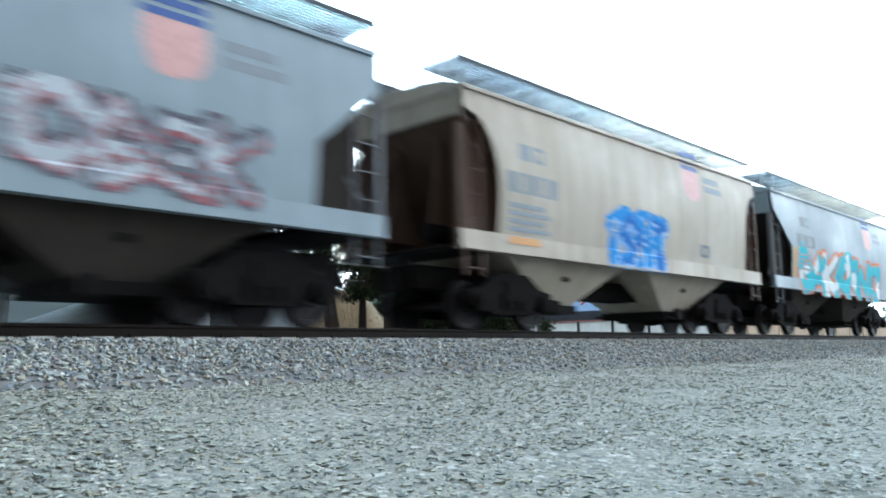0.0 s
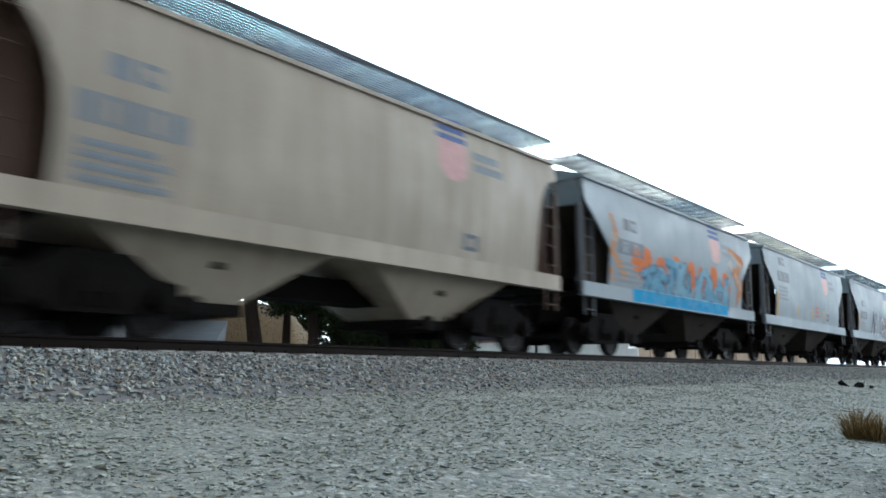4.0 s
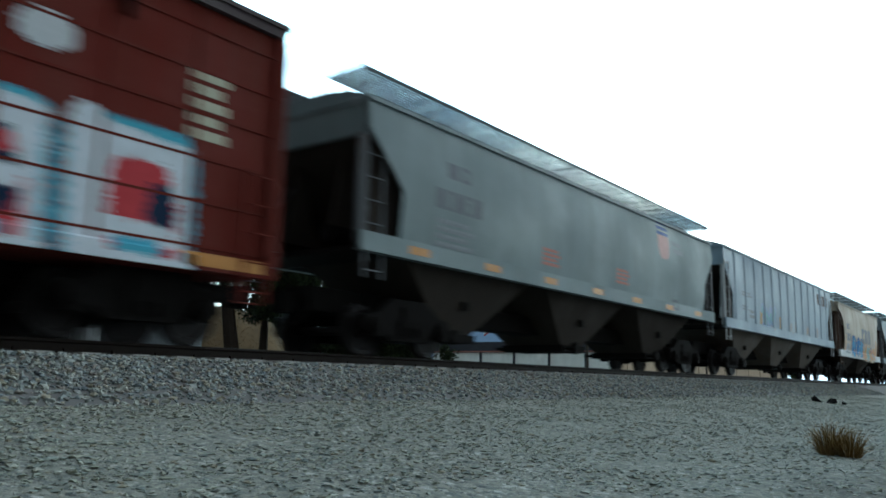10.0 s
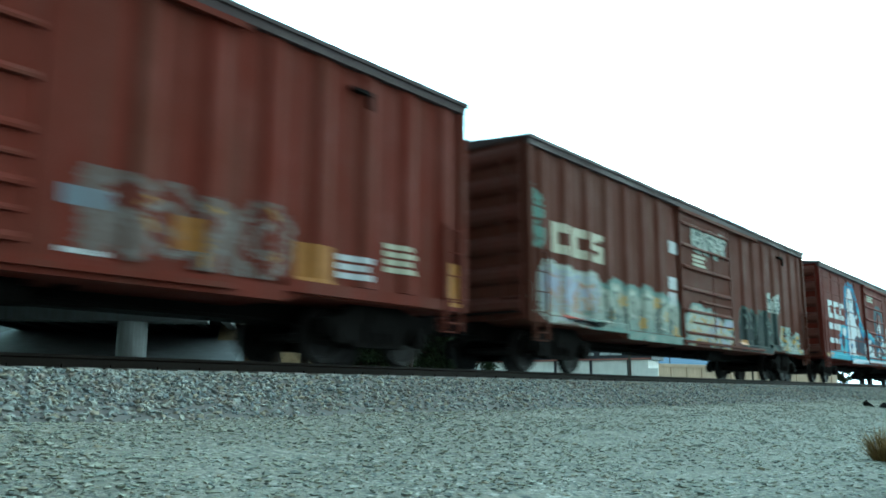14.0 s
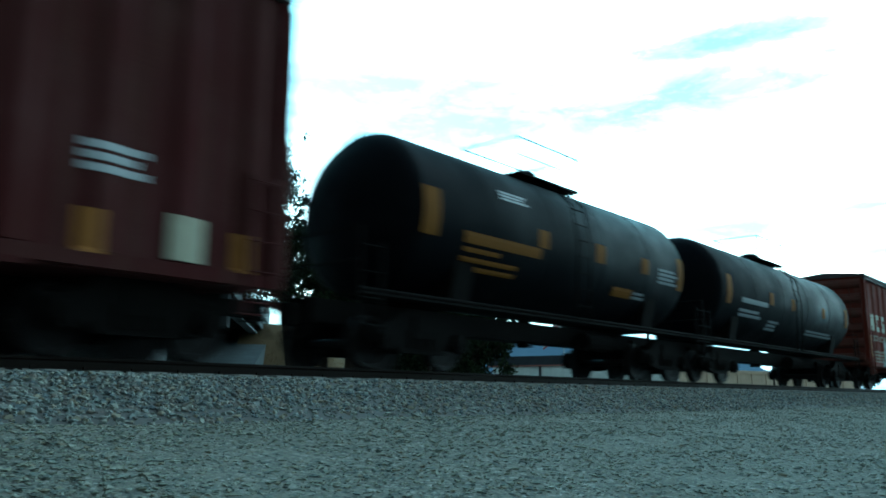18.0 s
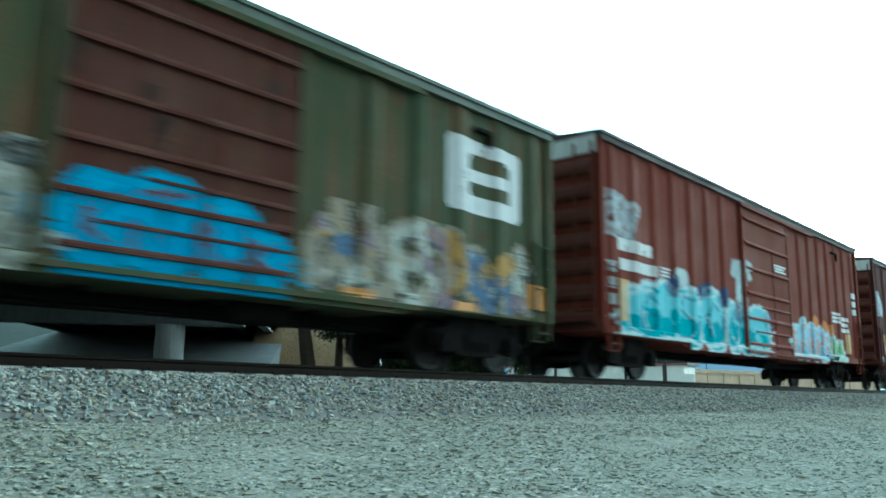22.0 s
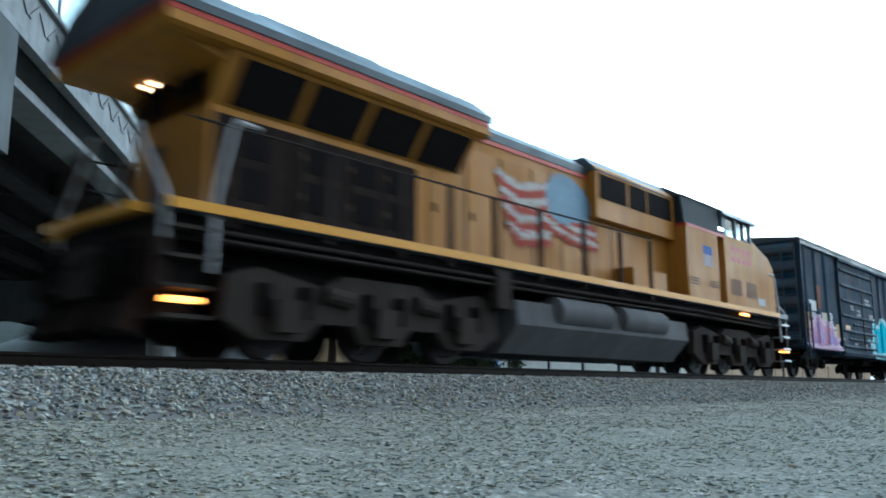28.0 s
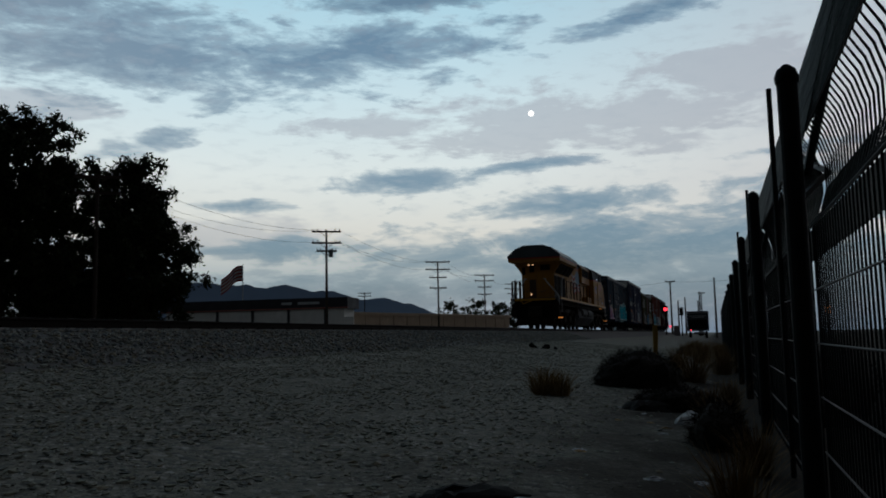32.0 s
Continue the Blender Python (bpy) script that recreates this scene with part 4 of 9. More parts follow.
# ---- boxcars ----
def boxcar(yc, length, eave, label, mat, door, door_mat=None, roof_mat=None, end_mat=None, style="ribs", pitch=0.95, bottom=0.8, cap=None):
    car = thing("boxcar", label, "freight car", "freight cars of the train", at=pose(TRACK_X, yc, RAIL_Z))
    door_mat, roof_mat, end_mat = door_mat or mat, roof_mat or mat, end_mat or mat
    h = length / 2
    d0, d1 = door
    side = [(-h, bottom + 0.2), (-h, eave), (h, eave), (h, bottom + 0.2), (h - 0.5, bottom + 0.12), (h - 3.6, bottom + 0.1), (h - 4.0, bottom), (-h + 4.0, bottom), (-h + 3.6, bottom + 0.1), (-h + 0.5, bottom + 0.12)]
    part("body", Mesh().prism(side, -1.455, 1.455, "x"), mat, car)
    ribs = []
    if style == "ribs":
        n0 = int((h + d0 - 0.5) / pitch)
        ribs += [-h + 0.55 + (d0 - 0.35 + h - 0.55) * (i + 0.0) / n0 for i in range(n0)]
        n1 = int((h - d1 - 0.5) / pitch)
        ribs += [d1 + 0.35 + (h - 0.55 - d1 - 0.35) * (i + 1.0) / n1 for i in range(n1)]

    def surf(y, z):
        far = abs(y) > h - 4.0
        if z < bottom + (0.12 if far else -0.015) or abs(y) > h:
            return 0.0
        if d0 < y < d1:
            return 1.545
        if z < bottom + (0.31 if far else 0.21):
            return 1.532
        for r in ribs:
            if abs(y - r) < 0.24:
                return 1.456 + 0.058 * min(1, (0.24 - abs(y - r)) / 0.16)
        return 1.46 if style == "ribs" else 1.463

    for sx in (1, -1):
        for r in ribs:
            part("side_rib", rib_mesh(sx, eave, bottom, mat), mat, car, at=pose(0, r, 0))
        a, b = sorted((sx * 1.45, sx * 1.53))
        part("side_sill", Mesh().box(a, b, -h + 4.0, h - 4.0, bottom - 0.01, bottom + 0.2), mat, car)
        part("side_sill", Mesh().box(a, b, -h + 0.02, -h + 4.0, bottom + 0.13, bottom + 0.3), mat, car)
        part("side_sill", Mesh().box(a, b, h - 4.0, h - 0.02, bottom + 0.13, bottom + 0.3), mat, car)
        part("top_chord", Mesh().box(a, b + (0.02 if sx > 0 else 0), -h, h, eave - 0.15, eave + 0.01), roof_mat, car)
        for s in (1, -1):
            y0, y1 = sorted((s * h, s * (h - 0.14)))
            part("corner_post", Mesh().box(a, b, y0, y1, bottom + 0.3, eave - 0.15), mat, car)
    if style == "panels":
        for k in range(6):
            z = bottom + 0.42 + k * 0.58
            part("panel_seam", Mesh().box(1.455, 1.472, -h + 0.14, d0, z, z + 0.035).box(1.455, 1.472, d1, h - 0.14, z, z + 0.035), mat, car)
        k = int(length / 1.25)
        for i in range(k):
            y = -h + 0.6 + i * 1.25
            if not d0 - 0.1 < y < d1 + 0.1:
                part("panel_seam", Mesh().box(1.455, 1.475, y - 0.03, y + 0.03, bottom + 0.2, eave - 0.15), mat, car)
    # roof with its cross ribs
    part("roof", Mesh().prism([(1.58, eave - 0.02), (1.58, eave + 0.05), (0.0, eave + 0.19), (-1.58, eave + 0.05), (-1.58, eave - 0.02)], -h - 0.06, h + 0.06, "y"), roof_mat, car)
    nr = int(length / 1.2)
    for i in range(nr + 1):
        y = -h + 0.1 + (length - 0.2) * i / nr
        part("roof_rib", roof_rib_mesh(eave, roof_mat), roof_mat, car, at=pose(0, y, 0))
    # ends pressed in level waves
    nz = 7 if eave > 5 else 6
    for s in (1, -1):
        for k in range(nz):
            z = bottom + 0.45 + k * (eave - bottom - (1.15 if cap else 0.75)) / (nz - 1)
            part("end_rib", end_rib_mesh(end_mat), end_mat, car, at=pose(0, s * h, z, 0, 0, 0 if s > 0 else 180))
        y0, y1 = sorted((s * h, s * (h + 0.05)))
        part("end_sill", Mesh().box(-1.45, 1.45, y0, y1, bottom + 0.18, bottom + 0.42), end_mat, car)
        if cap:
            y0, y1 = sorted((s * h, s * (h + 0.035)))
            part("end_cap", Mesh().prism([(-1.44, eave - 0.42), (1.44, eave - 0.42), (1.44, eave + 0.02), (0, eave + 0.16), (-1.44, eave + 0.02)], y0, y1, "y"), cap, car, "pale galvanised top of the end")
        part("crossover_step", Mesh().box(-1.3, 1.3, min(s * (h + 0.05), s * (h + 0.28)), max(s * (h + 0.05), s * (h + 0.28)), bottom + 0.3, bottom + 0.33), BLACK, car)
        lad = Mesh()
        for x in (0.95, 1.38):
            lad.box(x - 0.02, x + 0.02, min(s * (h + 0.09), s * (h + 0.13)), max(s * (h + 0.09), s * (h + 0.13)), bottom + 0.5, eave - 0.2)
        for k in range(8):
            z = bottom + 0.6 + k * 0.42
            if z < eave - 0.25:
                lad.tube((0.95, s * (h + 0.12), z), (1.38, s * (h + 0.12), z), 0.013, 6)
        part("end_ladder", lad, end_mat, car)
    ladder(car, 1.53, -h + 0.18, -h + 0.6, bottom - 0.2, bottom + 1.6, 5, mat)
    ladder(car, 1.53, h - 0.6, h - 0.18, bottom - 0.2, bottom + 1.6, 5, mat)
    # sliding door with its ribs, rods and rails
    dr = part("door", Mesh().box(1.455, 1.52, d0, d1, bottom + 0.14, eave - 0.24), door_mat, car)
    part("door_post", Mesh().box(1.455, 1.54, d0 - 0.12, d0, bottom + 0.1, eave - 0.15), mat, car)
    part("door_post", Mesh().box(1.455, 1.54, d1, d1 + 0.12, bottom + 0.1, eave - 0.15), mat, car)
    for k in range(6):
        z = bottom + 0.35 + k * (eave - bottom - 0.9) / 5
        part("door_rib", Mesh().prism([(1.515, z - 0.065), (1.585, z - 0.055), (1.585, z - 0.015), (1.515, z + 0.06)], d0 + 0.06, d1 - 0.06, "y"), door_mat, dr)
    for k, f in enumerate((0.15, 0.32)):
        z = bottom + 0.35 + (k + 0.5) * (eave - bottom - 0.9) / 5
        part("door_rib", Mesh().prism([(1.515, z - 0.05), (1.57, z - 0.042), (1.57, z - 0.015), (1.515, z + 0.04)], d0 + f * (d1 - d0), d1 - 0.1, "y"), door_mat, dr)
    y = d0 + 0.56 * (d1 - d0)
    part("lock_rod", Mesh().tube((1.6, y, bottom + 0.2), (1.6, y, eave - 1.3), 0.014, 6), door_mat, dr)
    y = d1 + (h - d1) * 0.62
    part("door_stop", Mesh().box(1.46, 1.56, y, y + 0.42, eave - 0.5, eave - 0.44).box(1.46, 1.56, y + 0.36, y + 0.42, eave - 0.72, eave - 0.5), BLACK, car, "dark bracket high on the side")
    part("door_track", Mesh().box(1.53, 1.60, max(-h + 0.3, d0 - 0.2), min(h - 0.3, d1 + (d1 - d0) * 0.75), eave - 0.27, eave - 0.18), mat, car)
    part("door_track", Mesh().box(1.53, 1.60, max(-h + 0.3, d0 - 0.2), min(h - 0.3, d1 + (d1 - d0) * 0.75), bottom + 0.06, bottom + 0.13), mat, car)
    # underframe
    part("center_sill", Mesh().box(-0.3, 0.3, -h + 0.05, h - 0.05, 0.62, 1.0), BLACK, car)
    for y in (-2.6, -0.9, 0.9, 2.6):
        part("cross_bearer", Mesh().prism([(-1.4, 0.98), (-0.3, 0.62), (0.3, 0.62), (1.4, 0.98)], y - 0.06, y + 0.06, "y"), BLACK, car)
    part("brake_reservoir", Mesh().turned([(-0.55, 0.06), (-0.48, 0.2), (0.48, 0.2), (0.55, 0.06)], 14, "y", (0.75, 1.6, 0.7)), BLACK, car, smooth=True)
    part("brake_rigging", Mesh().tube((0.7, -h + 3.5, 0.66), (0.55, h - 3.5, 0.62), 0.025, 6).tube((0.35, -3, 0.55), (0.6, 3, 0.58), 0.02, 6), BLACK, car)
    for s in (1, -1):
        part("sill_step", Mesh().rod([(1.45, s * (h - 0.65), bottom + 0.2), (1.47, s * (h - 0.65), bottom - 0.22), (1.47, s * (h - 0.2), bottom - 0.22), (1.45, s * (h - 0.2), bottom + 0.2)], 0.018), mat, car)
    make_truck(car, h - 1.75)
    make_truck(car, -h + 1.75)
    couplers(car, h + 0.5)
    return car, surf


def rib_mesh(sx, eave, bottom, mat):
    key = ("side_rib", sx, eave, bottom, mat.name)
    if key not in SHARED:
        SHARED[key] = Mesh().prism([(sx * 1.45, -0.24), (sx * 1.51, -0.08), (sx * 1.51, 0.08), (sx * 1.45, 0.24)], bottom + 0.32, eave - 0.16, "z").data("side_rib", mat)
    return SHARED[key]


def roof_rib_mesh(eave, mat):
    key = ("roof_rib", eave, mat.name)
    if key not in SHARED:
        SHARED[key] = Mesh().prism([(1.56, eave + 0.045), (1.56, eave + 0.085), (0, eave + 0.235), (-1.56, eave + 0.085), (-1.56, eave + 0.045), (0, eave + 0.18)], -0.04, 0.04, "y").data("roof_rib", mat)
    return SHARED[key]


def end_rib_mesh(mat):
    key = ("end_rib", mat.name)
    if key not in SHARED:
        prof = [(-0.01, -0.2), (0.10, -0.15), (0.145, -0.07), (0.14, 0.06), (0.08, 0.16), (-0.01, 0.2)]
        SHARED[key] = Mesh().prism(prof, -1.38, 1.38, "x").data("end_rib", mat)
    return SHARED[key]


# ---- tank cars ----
def tank_car(yc, half, label):
    car = thing("tank_car", label, "freight car", "freight cars of the train", at=pose(TRACK_X, yc, RAIL_Z))
    r, zc = 1.48, 2.68
    prof = [(-half, 0.05)] + [(-half + 0.62 * (1 - math.cos(a)), r * math.sin(a)) for a in (0.35, 0.7, 1.05, 1.35, 1.5708)]
    prof = prof + [(-p, q) for p, q in reversed(prof)]
    part("tank", Mesh().turned(prof, 40, "y", (0, 0, zc)), TANK, car, "glossy black tank shell", smooth=True)
    for y in (-half * 0.55, -half * 0.18, half * 0.18, half * 0.55):
        part("weld_band", Mesh().turned([(-0.02, r), (-0.02, r + 0.007), (0.02, r + 0.007), (0.02, r)], 40, "y", (0, y, zc)), TANK, car, smooth=True)
    end = half + 0.75
    for sx in (1, -1):
        part("side_rail", Mesh().tube((sx * 1.38, -end, 1.16), (sx * 1.38, end, 1.16), 0.035, 8), BLACK, car)
        part("running_ledge", Mesh().box(min(sx * 1.05, sx * 1.42), max(sx * 1.05, sx * 1.42), -end, end, 1.08, 1.12), BLACK, car)
    part("center_sill", Mesh().box(-0.3, 0.3, -end, end, 0.72, 1.1), BLACK, car)
    for s in (1, -1):
        part("saddle", Mesh().prism([(-1.1, 1.1), (1.1, 1.1), (1.25, 1.9), (0.7, 1.4), (-0.7, 1.4), (-1.25, 1.9)], s * (half - 1.9) - 0.25, s * (half - 1.9) + 0.25, "y"), BLACK, car)
        rail = Mesh().rod([(1.4, s * end, 1.12), (1.4, s * end, 2.1), (-1.4, s * end, 2.1), (-1.4, s * end, 1.12)], 0.02).tube((1.4, s * end, 1.6), (-1.4, s * end, 1.6), 0.016, 6)
        part("end_handrail", rail, BLACK, car)
        ladder(car, 1.38, min(s * end, s * (end - 0.45)), max(s * end, s * (end - 0.45)), 0.5, 1.9, 4, BLACK)
    part("manway", Mesh().turned([(4.05, 0.32), (4.42, 0.32), (4.45, 0.27), (4.5, 0.22), (4.52, 0.05)], 20, "z"), TANK, car, smooth=True)
    plat = Mesh().box(-0.75, 0.75, -1.2, 1.2, 4.12, 4.16)
    part("platform", plat, BLACK, car, "top platform round the manway")
    rails = Mesh()
    for x in (-0.74, 0.74):
        for y in (-1.18, 1.18):
            rails.tube((x, y, 4.14), (x, y, 4.9), 0.016, 6)
        rails.tube((x, -1.18, 4.9), (x, 1.18, 4.9), 0.018, 6).tube((x, -1.18, 4.52), (x, 1.18, 4.52), 0.012, 6)
    for y in (-1.18, 1.18):
        rails.tube((-0.74, y, 4.9), (0.74, y, 4.9), 0.018, 6)
    part("platform_railing", rails, CHROME, car, "thin pipe railing")
    lad = Mesh()
    for y in (-0.25, 0.25):
        lad.rod([(1.5, y, 1.1), (1.56, y, 2.7), (1.42, y, 3.5), (0.76, y, 4.15)], 0.02)
    for k in range(8):
        z = 1.4 + k * 0.34
        x = 1.54 if z < 2.9 else 1.54 - (z - 2.9) * 0.3
        lad.tube((x, -0.25, z), (x, 0.25, z), 0.014, 6)
    part("ladder", lad, BLACK, car)
    part("outlet_valve", Mesh().tube((0, 0, 0.62), (0, 0, 1.2), 0.18, 12), BLACK, car)
    part("brake_reservoir", Mesh().tube((0.6, 1.4, 0.8), (0.6, 2.5, 0.8), 0.2, 12), BLACK, car)
    make_truck(car, end - 1.7)
    make_truck(car, -end + 1.7)
    couplers(car, end)

    def surf(y, z):
        d = r * r - (z - zc) ** 2
        return math.sqrt(d) + 0.006 if d > 0.05 and abs(y) < half - 0.55 else 0.0
    return car, surf


TANK = paint("black_tank_paint", (0.0035, 0.0042, 0.0065), 0.55, 0.3, dirt=(0.006, 0.0057, 0.006), gloss=0.045)

# ---- the train, from the front car back ----
GREY = paint("light_grey_hopper_paint", (0.232, 0.278, 0.305), 0.55, 0.16, gloss=0.13)
GREY_B = paint("blue_grey_hopper_paint", (0.218, 0.272, 0.305), 0.55, 0.2, gloss=0.13)
TANHOP = paint("tan_hopper_paint", (0.36, 0.315, 0.25), 0.55, 0.22, 0.15, gloss=0.13)
CREAM = paint("dusty_cream_hopper_paint", (0.37, 0.31, 0.235), 0.6, 0.3, 0.2, gloss=0.13)
PALE = paint("pale_blue_grey_hopper_paint", (0.26, 0.33, 0.39), 0.55, 0.18, gloss=0.13)
LONGGREY = paint("warm_grey_hopper_paint", (0.180, 0.222, 0.230), 0.55, 0.15, gloss=0.13)
# dark colour stands for the shade on hopper bays and end sheets
SHADOWY = paint("shade_dark_hopper_paint", (0.036, 0.031, 0.027), 0.85, 0.4, gloss=0.04)
BROWNEND = paint("rusty_brown_end_paint", (0.075, 0.045, 0.03), 0.7, 0.4, 0.4)
DUSTYBAY = paint("dusty_brown_bay_paint", (0.10, 0.088, 0.075), 0.8, 0.4, 0.2, gloss=0.06)
SILLGREY = paint("pale_sill_paint", (0.40, 0.42, 0.43), 0.5, 0.3)

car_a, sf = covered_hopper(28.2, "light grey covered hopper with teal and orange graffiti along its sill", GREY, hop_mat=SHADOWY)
graffiti(car_a, sf, -4.2, 3.5, 1.35, 2.5, [spray(0.05, 0.38, 0.45), spray(0.55, 0.6, 0.6), spray(0.55, 0.16, 0.05), spray(0.05, 0.2, 0.25)], "teal, white and orange graffiti", 7, 3)
hopper_marks(car_a, sf, -3.9, 2.4)
rail_shield(car_a, sf, 2.0, 3.2)
car_b, sf = covered_hopper(15.4, "tan covered hopper with blue graffiti", TANHOP, low=4.95, hop_mat=TANHOP, dark_end=BROWNEND, trim=BROWNEND, rounded=True)
graffiti(car_b, sf, -1.6, 0.8, 1.45, 2.35, [spray(0.02, 0.13, 0.42), spray(0.03, 0.22, 0.55), spray(0.6, 0.40, 0.08), spray(0.35, 0.5, 0.7)], "blue graffiti with a yellow edge", 4, 5, edge=1, marks=(3, 2))
hopper_marks(car_b, sf, -4.4, 2.2, GREYINK, False)
rail_shield(car_b, sf, 1.7, 3.3)
block(car_b, sf, -4.7, -3.8, 1.45, 1.58, AMBER, "reflective_strip")
car_c, sf = covered_hopper(1.95, "light grey covered hopper with black and red graffiti", GREY, hop_mat=SHADOWY)
graffiti(car_c, sf, -1.4, 0.1, 1.6, 2.6, [spray(0.08, 0.09, 0.11), spray(0.30, 0.33, 0.36), spray(0.16, 0.17, 0.19), spray(0.5, 0.52, 0.55)], "sketchy black graffiti", 2, 8, fill=(0, 1), edge=1)
graffiti(car_c, sf, 0.9, 3.6, 1.6, 2.35, [spray(0.42, 0.45, 0.48), spray(0.26, 0.10, 0.11), spray(0.22, 0.24, 0.27), spray(0.10, 0.10, 0.12)], "red, white and black graffiti", 4, 9, fill=(0, 2, 0), edge=3, marks=(1, 2), puff=0.7)
hopper_marks(car_c, sf, -3.9, 2.1)
rail_shield(car_c, sf, 2.1, 3.1)
car_d, sf = covered_hopper(-11.45, "clean light grey covered hopper", GREY, hop_mat=SHADOWY)
hopper_marks(car_d, sf, -4.1, 2.75)
rail_shield(car_d, sf, 2.0, 3.1)
bars(car_d, sf, 0.6, 1.3, 1.8, 2.3, RED_INK, 3)
for y in (-1.9, 0.1, 1.9):
    block(car_d, sf, y, y + 0.22, 1.75, 2.15, TAN, "reflective_strip")
car_e, sf = covered_hopper(-24.5, "light grey covered hopper with blue and orange graffiti", GREY, hop_mat=SHADOWY)
for k, y in enumerate((-3.2, -2.6, -1.75, -0.7, 0.35, 1.1, 2.1, 3.1)):
    sprayed("graffiti", car_e, sf, y - 0.5, y + 0.5, 1.7, 2.95, [(("o", y, 2.35 + 0.08 * math.sin(k * 2.3), 0.30, 0.32, 0.2, 2), 0), (("o", y + 0.2, 2.1, 0.24, 0.2, 0, 2), 0)], [spray(0.58, 0.17, 0.05)], "orange puff behind the letters", 0.032, 0.04, k)
graffiti(car_e, sf, -3.0, 3.3, 1.5, 2.4, [spray(0.13, 0.30, 0.42), spray(0.20, 0.36, 0.46), spray(0.62, 0.15, 0.03), spray(0.03, 0.07, 0.12)], "pale blue block letters with an orange halo", 8, 12, edge=3, marks=(3, 1), puff=0.95, halo=0.03)
block(car_e, sf, -3.4, 3.3, 1.31, 1.62, spray(0.008, 0.27, 0.52), "graffiti", "bright blue band under the letters")
sprayed("graffiti", car_e, sf, -4.9, -3.6, 1.7, 3.5, [(("line", -4.6, 3.3, -4.3, 2.9, 0.07), 0), (("line", -4.3, 2.9, -4.5, 2.5, 0.09), 0), (("line", -4.6, 2.4, -4.1, 2.15, 0.08), 0), (("line", -4.2, 2.15, -3.8, 1.9, 0.10), 0), (("o", -4.45, 2.75, 0.10, 0.12, 0, 2), 1), (("line", -4.7, 2.0, -4.4, 1.75, 0.06), 0)], [spray(0.5, 0.22, 0.08), spray(0.45, 0.36, 0.28)], "orange spray wisps at the end", 0.035, 0.06, 14)
sprayed("graffiti", car_e, sf, 3.3, 5.0, 1.7, 3.7, [(("line", 3.6, 3.4, 4.7, 3.1, 0.16), 0), (("line", 4.6, 3.2, 4.1, 2.6, 0.15), 0), (("line", 3.9, 2.7, 4.6, 2.2, 0.17), 0), (("line", 4.5, 2.2, 4.2, 1.8, 0.13), 0), (("line", 3.7, 3.3, 4.5, 3.0, 0.05), 1), (("line", 4.0, 2.6, 4.5, 2.3, 0.06), 1), (("o", 3.6, 2.9, 0.2, 0.14, 0.3, 2), 1)], [spray(0.48, 0.20, 0.07), spray(0.5, 0.46, 0.40)], "orange and white spray at the end", 0.035, 0.06, 15)
hopper_marks(car_e, sf, -3.9, 2.25, DARKINK, False)
rail_shield(car_e, sf, 1.9, 3.1)
car_f, sf = covered_hopper(-37.3, "tan covered hopper with a curved dark end", TANHOP, low=4.95, hop_mat=TANHOP, dark_end=BROWNEND, trim=BROWNEND, rounded=True)
hopper_marks(car_f, sf, -4.4, 2.2, GREYINK, False)
rail_shield(car_f, sf, 1.7, 3.2)
car_g, sf = covered_hopper(-50.45, "blue-grey covered hopper with small yellow graffiti", GREY_B, hop_mat=SHADOWY)
graffiti(car_g, sf, -2.2, -0.1, 1.65, 2.25, [spray(0.35, 0.36, 0.33), spray(0.40, 0.33, 0.12), spray(0.15, 0.2, 0.22), spray(0.1, 0.12, 0.13)], "small grey and yellow graffiti", 4, 18)
hopper_marks(car_g, sf, -4.0, 2.1)
rail_shield(car_g, sf, 1.9, 3.05)
car_h, sf = covered_hopper(-63.6, "dusty cream covered hopper with large black letters and blue graffiti", CREAM, low=4.85, hop_mat=SHADOWY, dark_end=BROWNEND, trim=BROWNEND, sill_mat=SILLGREY, rounded=True)
for i in range(3):
    block(car_h, sf, -0.1 + i * 0.92, 0.66 + i * 0.92, 2.2, 3.0, DARKINK, "marking", "", [(0.35, 0.28, 1.1, 0.72)] if i == 0 else [(0.32, -0.1, 0.42, 0.5), (0.58, 0.5, 0.68, 1.1)])
graffiti(car_h, sf, -2.8, 0.3, 1.55, 2.3, [spray(0.05, 0.17, 0.40), spray(0.10, 0.30, 0.52), spray(0.05, 0.10, 0.22), spray(0.5, 0.35, 0.12)], "blue graffiti", 4, 21)
graffiti(car_h, sf, 0.2, 4.1, 1.35, 1.95, [spray(0.50, 0.28, 0.20), spray(0.22, 0.40, 0.40), spray(0.45, 0.42, 0.35), spray(0.5, 0.3, 0.05)], "patchy pink, teal and orange graffiti", 7, 22)
hopper_marks(car_h, sf, -4.3, 2.0, DARKINK, False)
block(car_h, sf, 4.15, 4.5, 1.62, 2.5, AMBER, "reflective_strip")
block(car_h, sf, -4.7, -4.4, 1.62, 2.5, AMBER, "reflective_strip")
car_i, sf = covered_hopper(-79.3, "pale grey ribbed covered hopper with three bays", PALE, low=7.4, top=8.25, eave=4.36, sill=1.9, bays=3, ribs=True, board=False, hop_mat=DUSTYBAY, trim=SILLGREY)
for i in range(4):
    block(car_i, sf, 5.3 + i * 0.58, 5.7 + i * 0.58, 3.5, 4.0, spray(0.11, 0.095, 0.09))
for a, b, c, d in ((-6.4, -5.2, 2.8, 3.0), (-6.3, -5.6, 2.3, 2.5), (-5.5, -4.9, 2.05, 2.4)):
    bars(car_i, sf, a, b, c, d, GREYINK, 2)
